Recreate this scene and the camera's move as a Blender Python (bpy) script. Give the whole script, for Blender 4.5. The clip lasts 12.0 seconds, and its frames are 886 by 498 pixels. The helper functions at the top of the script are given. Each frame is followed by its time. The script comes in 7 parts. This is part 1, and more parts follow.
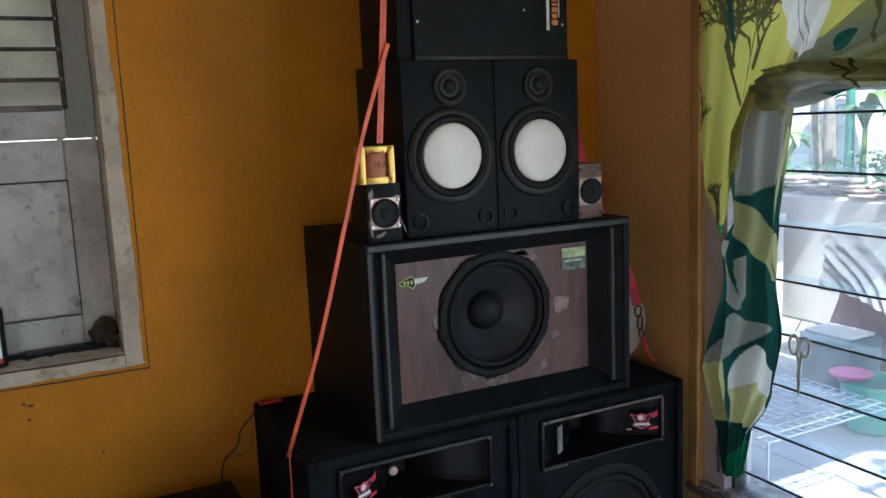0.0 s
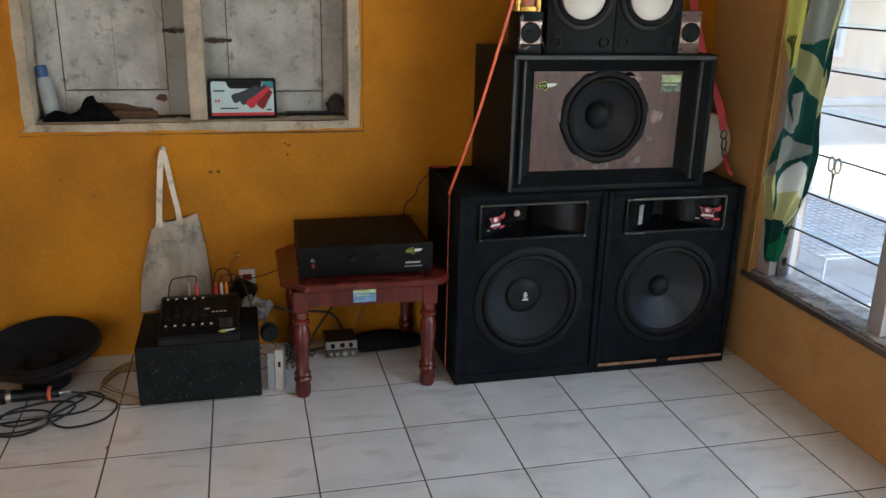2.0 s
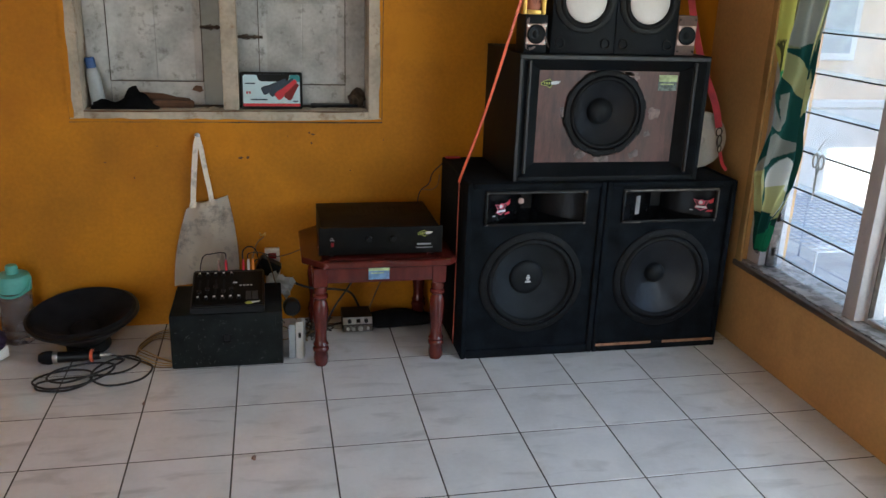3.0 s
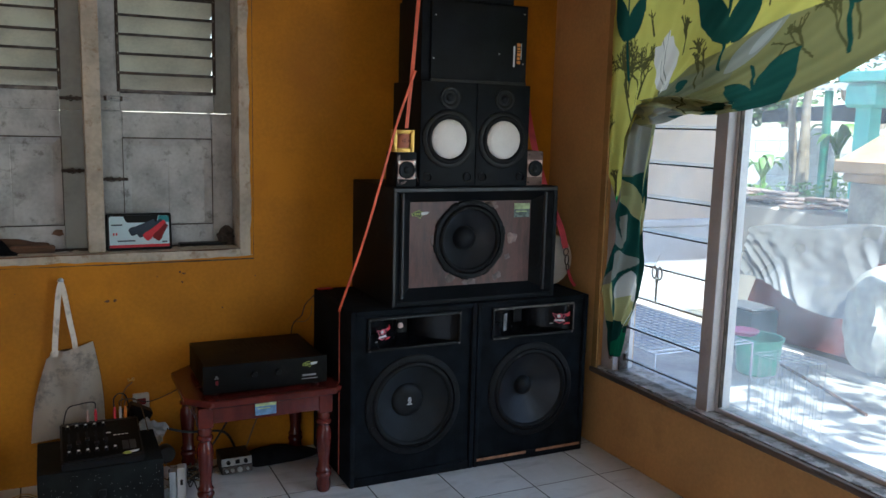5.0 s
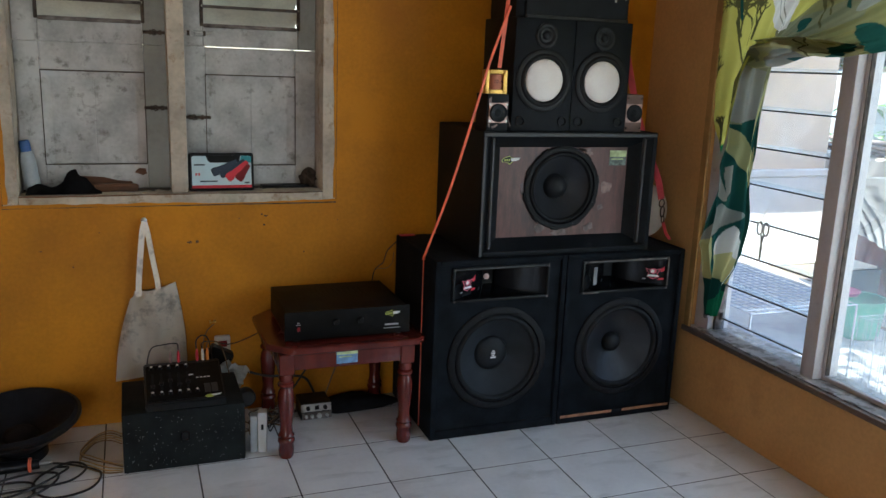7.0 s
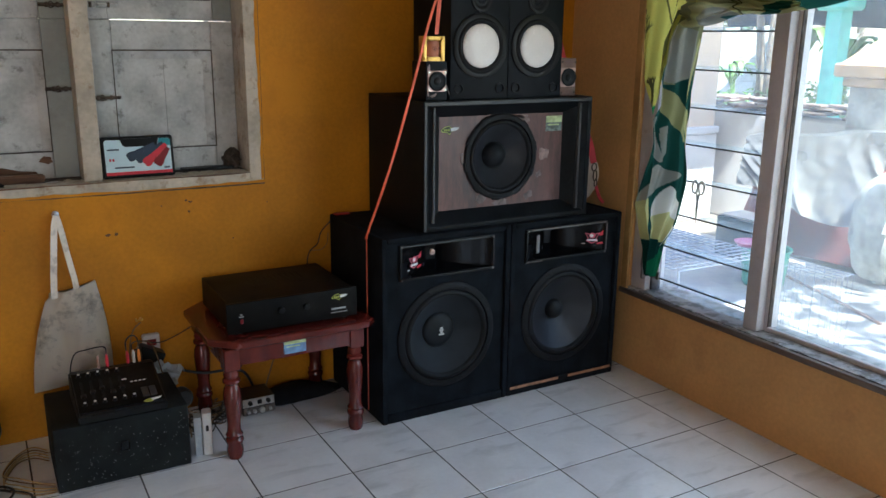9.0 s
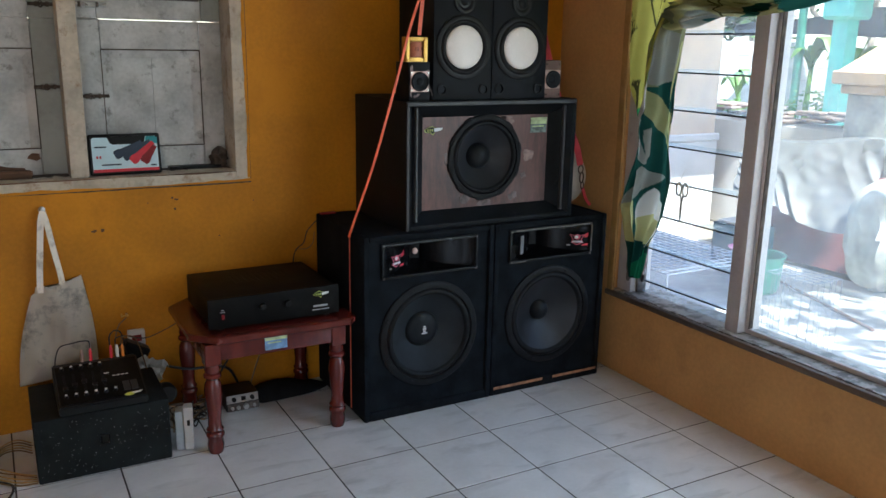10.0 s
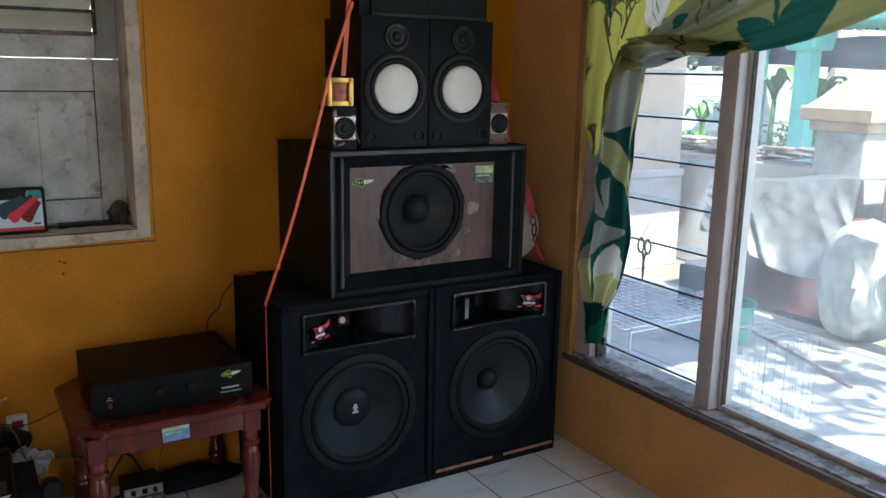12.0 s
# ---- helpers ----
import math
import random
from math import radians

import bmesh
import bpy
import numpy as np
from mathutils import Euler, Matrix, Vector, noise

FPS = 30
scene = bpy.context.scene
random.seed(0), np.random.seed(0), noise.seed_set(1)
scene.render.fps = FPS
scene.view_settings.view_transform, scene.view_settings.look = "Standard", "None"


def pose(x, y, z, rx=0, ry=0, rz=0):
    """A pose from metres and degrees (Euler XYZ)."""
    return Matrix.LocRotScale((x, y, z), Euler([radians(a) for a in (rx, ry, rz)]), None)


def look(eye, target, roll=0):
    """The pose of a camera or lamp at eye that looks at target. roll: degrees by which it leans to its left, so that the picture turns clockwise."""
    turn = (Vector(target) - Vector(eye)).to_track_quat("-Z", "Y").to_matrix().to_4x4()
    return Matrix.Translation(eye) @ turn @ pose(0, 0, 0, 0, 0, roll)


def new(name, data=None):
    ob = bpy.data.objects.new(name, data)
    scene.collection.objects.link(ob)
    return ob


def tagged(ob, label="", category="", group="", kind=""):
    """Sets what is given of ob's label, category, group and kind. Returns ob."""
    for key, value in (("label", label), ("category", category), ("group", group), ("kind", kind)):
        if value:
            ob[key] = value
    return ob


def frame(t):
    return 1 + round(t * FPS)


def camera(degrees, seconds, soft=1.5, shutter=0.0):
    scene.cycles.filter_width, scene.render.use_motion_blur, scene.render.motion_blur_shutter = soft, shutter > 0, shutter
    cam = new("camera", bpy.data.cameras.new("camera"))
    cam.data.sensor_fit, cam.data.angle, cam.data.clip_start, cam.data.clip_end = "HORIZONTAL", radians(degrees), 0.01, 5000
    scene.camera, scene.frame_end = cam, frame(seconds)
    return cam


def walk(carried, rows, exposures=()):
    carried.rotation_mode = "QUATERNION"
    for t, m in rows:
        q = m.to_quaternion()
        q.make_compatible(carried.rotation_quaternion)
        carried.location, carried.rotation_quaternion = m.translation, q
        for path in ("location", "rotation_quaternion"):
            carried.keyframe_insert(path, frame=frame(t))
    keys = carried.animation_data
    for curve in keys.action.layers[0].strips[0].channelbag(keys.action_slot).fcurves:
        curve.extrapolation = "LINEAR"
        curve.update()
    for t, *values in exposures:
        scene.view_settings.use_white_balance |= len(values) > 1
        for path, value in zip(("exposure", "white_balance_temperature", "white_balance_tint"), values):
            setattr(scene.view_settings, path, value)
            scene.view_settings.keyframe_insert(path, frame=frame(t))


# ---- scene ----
cam = camera(56.6, 12.0)
PATH = [
    (0, (1.078, -0.021, 1.376), (1.958, 1.748, 1.069), -2.4),
    (0.5, (1.003, -0.235, 1.344), (1.813, 1.55, 0.948), -2.7),
    (1, (0.959, -0.484, 1.332), (1.68, 1.324, 0.87), -1.0),
    (1.5, (0.915, -0.709, 1.311), (1.423, 1.148, 0.767), 0.8),
    (2, (0.867, -0.892, 1.327), (1.327, 0.954, 0.711), 1.4),
    (2.5, (0.813, -1.021, 1.313), (1.236, 0.832, 0.691), 1.8),
    (3, (0.868, -1.133, 1.35), (1.269, 0.725, 0.727), 2.1),
    (3.5, (0.845, -1.196, 1.342), (1.333, 0.673, 0.824), 0.5),
    (3.7, (0.809, -1.195, 1.361), (1.354, 0.665, 0.867), 0.9),
    (5.3, (0.554, -1.157, 1.342), (1.433, 0.617, 1.058), 1.4),
    (5.5, (0.568, -1.169, 1.333), (1.412, 0.618, 1.029), 2.0),
    (6, (0.562, -1.15, 1.315), (1.352, 0.641, 0.904), 2.8),
    (6.5, (0.581, -1.085, 1.334), (1.296, 0.732, 0.901), 2.6),
    (6.7, (0.576, -1.054, 1.346), (1.27, 0.77, 0.909), 2.4),
    (8.5, (0.441, -0.814, 1.332), (1.331, 0.905, 0.828), 0.2),
    (9, (0.402, -0.811, 1.328), (1.362, 0.871, 0.828), 0.7),
    (9.5, (0.418, -0.835, 1.311), (1.391, 0.844, 0.824), 0.7),
    (10, (0.476, -0.886, 1.303), (1.414, 0.814, 0.823), 1.0),
    (10.5, (0.571, -0.915, 1.324), (1.303, 0.874, 0.811), 1.5),
    (11, (0.665, -0.869, 1.325), (1.386, 0.924, 0.811), 0.6),
    (11.5, (0.713, -0.731, 1.354), (1.655, 0.972, 0.893), 1.2),
    (12, (0.757, -0.615, 1.349), (1.765, 1.06, 0.93), 1.1),
]
walk(cam, [(t, look(eye, target, roll)) for t, eye, target, roll in PATH], [(0, 2.18, 6050, 10), (0.5, 2.20, 6100, 10), (1.0, 2.20, 6350, 10), (1.5, 2.36, 6650, 10), (2.0, 2.45, 6850, 10), (2.5, 2.46, 6850, 10), (3.0, 2.38, 6550, 10), (3.5, 2.14, 6300, 10), (5.3, 1.84, 6050, 10), (6.0, 1.92, 6100, 10), (6.5, 2.01, 6350, 10), (8.5, 2.27, 6250, 10), (9.5, 2.28, 6200, 10), (10.5, 2.16, 6350, 10), (11.0, 2.12, 6300, 10), (11.5, 2.20, 6200, 10), (12.0, 1.98, 6200, 10)])
SKY, SUN, LAMP_WIN, LAMP_DOOR = 0.14, 3.5, 3.7, 1.12

# ---- world, sun, lamps ----
world = bpy.data.worlds.new("sky")
scene.world = world
world.use_nodes = True
wn = world.node_tree.nodes
sky = wn.new("ShaderNodeTexSky")
sky.sky_type, sky.sun_disc = "NISHITA", False
sky.sun_elevation, sky.sun_rotation = radians(56), radians(188)
wn["Background"].inputs[1].default_value = SKY
world.node_tree.links.new(sky.outputs[0], wn["Background"].inputs[0])

sun = new("sun", bpy.data.lights.new("sun", "SUN"))
sun.data.energy, sun.data.angle, sun.data.color = SUN, radians(0.6), (1.0, 0.95, 0.86)
sun.matrix_world = look((-0.75, -5.5, 8.3), (0, 0, 0))


def area_lamp(name, eye, target, w, h, watts, colour):
    d = bpy.data.lights.new(name, "AREA")
    d.shape, d.size, d.size_y, d.energy, d.color = "RECTANGLE", w, h, watts, colour
    ob = new(name, d)
    ob.matrix_world = look(eye, target)
    return ob


# Lamp added in the window's unseen south end, standing in for skylight.
area_lamp("window_fill_lamp", (2.80, -0.45, 1.2), (0.5, -0.35, 0.9), 1.3, 1.5, LAMP_WIN, (0.90, 0.96, 1.0))
# Fill lamp in an unseen, added doorway, to light the room from behind.
area_lamp("rear_fill_lamp", (-0.55, -2.36, 1.1), (-0.35, 1.2, 0.5), 0.85, 1.9, LAMP_DOOR, (1.0, 0.97, 0.92))


# ---- materials ----
def mat(name, base, rough=0.6, metal=0.0, var=0.15, scale=8.0, fine=90.0, bump=0.15, tint=None, spec=0.5, rvar=0.1,
        stain=None, stain_scale=3.0, stain_cut=(0.58, 0.72), random_shift=False, per_object=0.0):
    """Principled surface with blotches, grain, relief and an optional stain layer."""
    m = bpy.data.materials.new(name)
    m.use_nodes = True
    n, l = m.node_tree.nodes, m.node_tree.links
    b = n["Principled BSDF"]
    b.inputs["Metallic"].default_value = metal
    b.inputs["Specular IOR Level"].default_value = spec
    tc = n.new("ShaderNodeTexCoord")
    vec = tc.outputs["Object"]
    if random_shift or per_object:
        oi = n.new("ShaderNodeObjectInfo")
    if random_shift:
        mul = n.new("ShaderNodeVectorMath")
        mul.operation = "MULTIPLY_ADD"
        comb = n.new("ShaderNodeCombineXYZ")
        for i in range(3):
            l.new(oi.outputs["Random"], comb.inputs[i])
        mul.inputs[1].default_value = (37.0, 53.0, 71.0)
        l.new(comb.outputs[0], mul.inputs[0])
        l.new(vec, mul.inputs[2])
        vec = mul.outputs[0]
    big, small = n.new("ShaderNodeTexNoise"), n.new("ShaderNodeTexNoise")
    big.inputs["Scale"].default_value, big.inputs["Detail"].default_value = scale, 5
    small.inputs["Scale"].default_value, small.inputs["Detail"].default_value = fine, 3
    l.new(vec, big.inputs["Vector"])
    l.new(vec, small.inputs["Vector"])
    ramp = n.new("ShaderNodeValToRGB")
    t = tint or tuple(c * (1 - 2 * var) for c in base)
    ramp.color_ramp.elements[0].color = (*t, 1)
    ramp.color_ramp.elements[1].color = (*[min(1, c * (1 + var)) for c in base], 1)
    ramp.color_ramp.elements[0].position, ramp.color_ramp.elements[1].position = 0.3, 0.65
    mix = n.new("ShaderNodeMath")
    mix.operation = "MULTIPLY_ADD"
    mix.inputs[1].default_value = 0.3
    l.new(small.outputs[0], mix.inputs[0])
    sub = n.new("ShaderNodeMath")
    sub.operation = "MULTIPLY_ADD"
    sub.inputs[1].default_value, sub.inputs[2].default_value = 1.0, -0.15
    l.new(big.outputs[0], sub.inputs[0])
    l.new(sub.outputs[0], mix.inputs[2])
    l.new(mix.outputs[0], ramp.inputs[0])
    col = ramp.outputs[0]
    if stain:
        st = n.new("ShaderNodeTexNoise")
        st.inputs["Scale"].default_value, st.inputs["Detail"].default_value, st.inputs["Roughness"].default_value = stain_scale, 8, 0.65
        l.new(vec, st.inputs["Vector"])
        sr = n.new("ShaderNodeMapRange")
        sr.inputs[1].default_value, sr.inputs[2].default_value = stain_cut
        sr.inputs[4].default_value = 0.85
        l.new(st.outputs[0], sr.inputs[0])
        mx = n.new("ShaderNodeMix")
        mx.data_type = "RGBA"
        mx.inputs[7].default_value = (*stain, 1)
        l.new(sr.outputs[0], mx.inputs[0])
        l.new(col, mx.inputs[6])
        col = mx.outputs[2]
    if per_object:
        hv = n.new("ShaderNodeHueSaturation")
        mr = n.new("ShaderNodeMapRange")
        mr.inputs[3].default_value, mr.inputs[4].default_value = 1 - per_object, 1 + per_object
        l.new(oi.outputs["Random"], mr.inputs[0])
        l.new(mr.outputs[0], hv.inputs["Value"])
        l.new(col, hv.inputs["Color"])
        col = hv.outputs[0]
    l.new(col, b.inputs["Base Color"])
    rr = n.new("ShaderNodeMapRange")
    rr.inputs[3].default_value, rr.inputs[4].default_value = max(0.02, rough - rvar), min(1, rough + rvar)
    l.new(big.outputs[0], rr.inputs[0])
    l.new(rr.outputs[0], b.inputs["Roughness"])
    if bump:
        bp = n.new("ShaderNodeBump")
        bp.inputs["Strength"].default_value, bp.inputs["Distance"].default_value = bump, 0.004
        l.new(mix.outputs[0], bp.inputs["Height"])
        l.new(bp.outputs[0], b.inputs["Normal"])
    return m


def glass_mat(name, colour=(0.95, 1.0, 0.98), rough=0.0, thin=0.10):
    """Clear pane: mostly straight through, with a gloss on top and a dust film thickened to imitate haze."""
    m = bpy.data.materials.new(name)
    m.use_nodes = True
    n, l = m.node_tree.nodes, m.node_tree.links
    n.remove(n["Principled BSDF"])
    tr, gl, df = n.new("ShaderNodeBsdfTransparent"), n.new("ShaderNodeBsdfGlossy"), n.new("ShaderNodeBsdfTranslucent")
    tr.inputs[0].default_value = (*colour, 1)
    gl.inputs["Roughness"].default_value = max(rough, 0.02)
    df.inputs[0].default_value = (0.9, 0.95, 1.0, 1)
    lw_ = n.new("ShaderNodeLayerWeight")
    lw_.inputs[0].default_value = 0.5
    pw = n.new("ShaderNodeMath")
    pw.operation, pw.inputs[1].default_value = "POWER", 5.0
    l.new(lw_.outputs["Facing"], pw.inputs[0])
    fr = n.new("ShaderNodeMath")
    fr.operation, fr.inputs[1].default_value, fr.inputs[2].default_value = "MULTIPLY_ADD", 0.6, 0.03
    l.new(pw.outputs[0], fr.inputs[0])
    noise_tex = n.new("ShaderNodeTexNoise")
    noise_tex.inputs["Scale"].default_value, noise_tex.inputs["Detail"].default_value = 6, 6
    tc = n.new("ShaderNodeTexCoord")
    l.new(tc.outputs["Object"], noise_tex.inputs["Vector"])
    mr = n.new("ShaderNodeMapRange")
    mr.inputs[1].default_value, mr.inputs[2].default_value = 0.3, 0.8
    mr.inputs[3].default_value, mr.inputs[4].default_value = thin * 0.5, thin * 1.6
    l.new(noise_tex.outputs[0], mr.inputs[0])
    m0, m1 = n.new("ShaderNodeMixShader"), n.new("ShaderNodeMixShader")
    l.new(mr.outputs[0], m0.inputs[0])
    l.new(tr.outputs[0], m0.inputs[1])
    l.new(df.outputs[0], m0.inputs[2])
    l.new(fr.outputs[0], m1.inputs[0])
    l.new(m0.outputs[0], m1.inputs[1])
    l.new(gl.outputs[0], m1.inputs[2])
    l.new(m1.outputs[0], n["Material Output"].inputs[0])
    return m


def cloth_mat(name, attribute=None, base=(0.6, 0.6, 0.55), through_light=0.45, weave=900.0, stain=None):
    """Woven cloth that lets part of the light through."""
    m = bpy.data.materials.new(name)
    m.use_nodes = True
    n, l = m.node_tree.nodes, m.node_tree.links
    n.remove(n["Principled BSDF"])
    df, tl, mx = n.new("ShaderNodeBsdfDiffuse"), n.new("ShaderNodeBsdfTranslucent"), n.new("ShaderNodeMixShader")
    mx.inputs[0].default_value = through_light
    tc = n.new("ShaderNodeTexCoord")
    nz = n.new("ShaderNodeTexNoise")
    nz.inputs["Scale"].default_value, nz.inputs["Detail"].default_value = 7, 6
    l.new(tc.outputs["Object"], nz.inputs["Vector"])
    mul = n.new("ShaderNodeMix")
    mul.data_type, mul.blend_type = "RGBA", "MULTIPLY"
    mul.inputs[0].default_value = 0.22
    l.new(nz.outputs[0], mul.inputs[7])
    if attribute:
        at = n.new("ShaderNodeAttribute")
        at.attribute_name = attribute
        l.new(at.outputs["Color"], mul.inputs[6])
    else:
        mul.inputs[6].default_value = (*base, 1)
    col = mul.outputs[2]
    if stain:
        st = n.new("ShaderNodeTexNoise")
        st.inputs["Scale"].default_value, st.inputs["Detail"].default_value, st.inputs["Roughness"].default_value = 9, 8, 0.7
        l.new(tc.outputs["Object"], st.inputs["Vector"])
        sr = n.new("ShaderNodeMapRange")
        sr.inputs[1].default_value, sr.inputs[2].default_value, sr.inputs[4].default_value = 0.52, 0.66, 0.75
        l.new(st.outputs[0], sr.inputs[0])
        m2 = n.new("ShaderNodeMix")
        m2.data_type = "RGBA"
        m2.inputs[7].default_value = (*stain, 1)
        l.new(sr.outputs[0], m2.inputs[0])
        l.new(col, m2.inputs[6])
        col = m2.outputs[2]
    l.new(col, df.inputs[0])
    l.new(col, tl.inputs[0])
    wv = n.new("ShaderNodeTexNoise")
    wv.inputs["Scale"].default_value = weave
    l.new(tc.outputs["Object"], wv.inputs["Vector"])
    bp = n.new("ShaderNodeBump")
    bp.inputs["Strength"].default_value, bp.inputs["Distance"].default_value = 0.3, 0.001
    l.new(wv.outputs[0], bp.inputs["Height"])
    l.new(bp.outputs[0], df.inputs["Normal"])
    l.new(df.outputs[0], mx.inputs[1])
    l.new(tl.outputs[0], mx.inputs[2])
    l.new(mx.outputs[0], n["Material Output"].inputs[0])
    return m


def tile_mat():
    """White ceramic floor tile with faint grey diagonal veins."""
    m = mat("glazed_floor_tile", (0.80, 0.82, 0.84), spec=0.9, rough=0.085, var=0.05, scale=6, fine=60, bump=0.012, rvar=0.04, random_shift=True, per_object=0.03,
            stain=(0.50, 0.49, 0.46), stain_scale=4, stain_cut=(0.62, 0.85))
    n, l = m.node_tree.nodes, m.node_tree.links
    b = n["Principled BSDF"]
    src = b.inputs["Base Color"].links[0].from_socket
    vec = [k for k in n if k.bl_idname == "ShaderNodeVectorMath"][0].outputs[0]
    mp = n.new("ShaderNodeMapping")
    mp.inputs["Rotation"].default_value = (0, 0, radians(35))
    mp.inputs["Scale"].default_value = (1.0, 3.2, 1.0)
    l.new(vec, mp.inputs[0])
    nz = n.new("ShaderNodeTexNoise")
    nz.inputs["Scale"].default_value, nz.inputs["Detail"].default_value, nz.inputs["Distortion"].default_value = 5, 4, 0.6
    l.new(mp.outputs[0], nz.inputs["Vector"])
    mr = n.new("ShaderNodeMapRange")
    mr.inputs[1].default_value, mr.inputs[2].default_value, mr.inputs[4].default_value = 0.55, 0.75, 0.55
    l.new(nz.outputs[0], mr.inputs[0])
    mx = n.new("ShaderNodeMix")
    mx.data_type = "RGBA"
    mx.inputs[7].default_value = (0.42, 0.44, 0.46, 1)
    l.new(mr.outputs[0], mx.inputs[0])
    l.new(src, mx.inputs[6])
    l.new(mx.outputs[2], b.inputs["Base Color"])
    b.inputs["Coat Weight"].default_value, b.inputs["Coat Roughness"].default_value = 0.7, 0.035
    return m


def wood_mat(name, base, dark, rough=0.35, stretch=(1, 1, 0.08), scale=25.0, bump=0.1):
    m = mat(name, base, rough=rough, var=0.1, bump=bump)
    n, l = m.node_tree.nodes, m.node_tree.links
    b = n["Principled BSDF"]
    tc = [k for k in n if k.bl_idname == "ShaderNodeTexCoord"][0]
    mp = n.new("ShaderNodeMapping")
    mp.inputs["Scale"].default_value = stretch
    l.new(tc.outputs["Object"], mp.inputs[0])
    nz = n.new("ShaderNodeTexNoise")
    nz.inputs["Scale"].default_value, nz.inputs["Detail"].default_value, nz.inputs["Roughness"].default_value = scale, 6, 0.65
    l.new(mp.outputs[0], nz.inputs["Vector"])
    src = b.inputs["Base Color"].links[0].from_socket
    mr = n.new("ShaderNodeMapRange")
    mr.inputs[1].default_value, mr.inputs[2].default_value = 0.4, 0.7
    l.new(nz.outputs[0], mr.inputs[0])
    mx = n.new("ShaderNodeMix")
    mx.data_type = "RGBA"
    mx.inputs[7].default_value = (*dark, 1)
    l.new(mr.outputs[0], mx.inputs[0])
    l.new(src, mx.inputs[6])
    l.new(mx.outputs[2], b.inputs["Base Color"])
    return m


M = {}
M["orange"] = mat("orange_wall_paint", (0.55, 0.208, 0.007), rough=0.62, spec=0.3, var=0.13, scale=2.6, fine=70, bump=0.3, stain=(0.42, 0.142, 0.006), stain_scale=3.2, stain_cut=(0.52, 0.80))
# Same paint as the orange walls; the browner tone puts in shade.
M["tan"] = mat("tan_shaded_wall_paint", (0.69, 0.37, 0.135), rough=0.6, spec=0.3, var=0.10, scale=2.0, fine=70, bump=0.2, stain=(0.36, 0.17, 0.06), stain_scale=3, stain_cut=(0.58, 0.85))
M["ochre"] = mat("ochre_bead_paint", (0.46, 0.25, 0.08), rough=0.6, spec=0.3, var=0.15, scale=6, fine=70, bump=0.25)
M["ceiling"] = mat("ceiling_paint", (0.62, 0.60, 0.55), rough=0.8, var=0.06)
M["plain_wall"] = mat("cream_wall_paint", (0.60, 0.50, 0.34), rough=0.7, var=0.06)
M["grout"] = mat("dark_grout", (0.055, 0.052, 0.05), rough=0.9)
M["tile"] = tile_mat()
M["old_white"] = mat("weathered_white_paint", (0.485, 0.485, 0.475), rough=0.6, var=0.15, scale=9, fine=70, bump=0.35, spec=0.3, stain=(0.17, 0.16, 0.145), stain_scale=22, stain_cut=(0.56, 0.70))
M["frame_cream"] = mat("worn_cream_frame_paint", (0.52, 0.45, 0.36), rough=0.6, var=0.16, scale=8, fine=60, bump=0.5, spec=0.3, stain=(0.24, 0.13, 0.06), stain_scale=20, stain_cut=(0.54, 0.70))
M["grey_green"] = mat("grey_green_shutter_paint", (0.33, 0.35, 0.33), rough=0.5, var=0.10, scale=5, fine=50, bump=0.25, stain=(0.22, 0.22, 0.20), stain_scale=9, stain_cut=(0.6, 0.8))
M["slat"] = mat("cream_louvre_slat", (0.56, 0.54, 0.43), rough=0.5, var=0.12, scale=6, bump=0.2)
M["sill_wood"] = mat("dirty_painted_sill", (0.40, 0.375, 0.35), rough=0.5, var=0.15, scale=7, fine=60, bump=0.4, stain=(0.10, 0.085, 0.07), stain_scale=24, stain_cut=(0.47, 0.58))
M["win_frame"] = mat("pinkish_grey_window_paint", (0.56, 0.51, 0.50), rough=0.45, var=0.07, scale=5, bump=0.12, stain=(0.30, 0.24, 0.22), stain_scale=11, stain_cut=(0.64, 0.8))
M["dark_sill"] = wood_mat("dark_worn_nosing", (0.15, 0.105, 0.08), (0.05, 0.036, 0.028), rough=0.55, stretch=(1, 0.1, 1), bump=0.4)
M["dull_print"] = mat("dull_grey_green_print", (0.16, 0.21, 0.19), rough=0.5, var=0.3, scale=90, bump=0)
M["rust"] = mat("rusty_iron", (0.10, 0.075, 0.06), rough=0.7, metal=0.5, var=0.3, scale=40, bump=0.4)
M["rot_wood"] = wood_mat("rotten_brown_wood", (0.16, 0.075, 0.04), (0.05, 0.025, 0.015), rough=0.85, stretch=(0.1, 1, 1), bump=0.5)
M["carpet"] = mat("black_speaker_carpet", (0.0075, 0.0098, 0.0130), rough=0.95, var=0.3, scale=14, fine=600, bump=0.5, spec=0.12)
M["black_paint"] = mat("worn_black_paint", (0.0075, 0.0095, 0.012), spec=0.15, rough=0.55, var=0.3, scale=9, fine=120, bump=0.2, stain=(0.045, 0.045, 0.045), stain_scale=16, stain_cut=(0.64, 0.8))
M["edge_grey"] = mat("scuffed_grey_edge", (0.027, 0.028, 0.031), rough=0.5, var=0.4, scale=18, fine=160, bump=0.3, tint=(0.02, 0.02, 0.022))
M["vinyl"] = mat("black_vinyl_wrap", (0.006, 0.008, 0.011), spec=0.12, rough=0.5, var=0.2, scale=20, fine=300, bump=0.15)
M["baffle_brown"] = wood_mat("stained_plywood_baffle", (0.125, 0.046, 0.038), (0.022, 0.009, 0.010), rough=0.42, stretch=(1, 1, 0.22), scale=24, bump=0.3)
M["cone"] = mat("paper_cone", (0.018, 0.022, 0.027), spec=0.25, rough=0.65, var=0.15, scale=12, fine=250, bump=0.25)
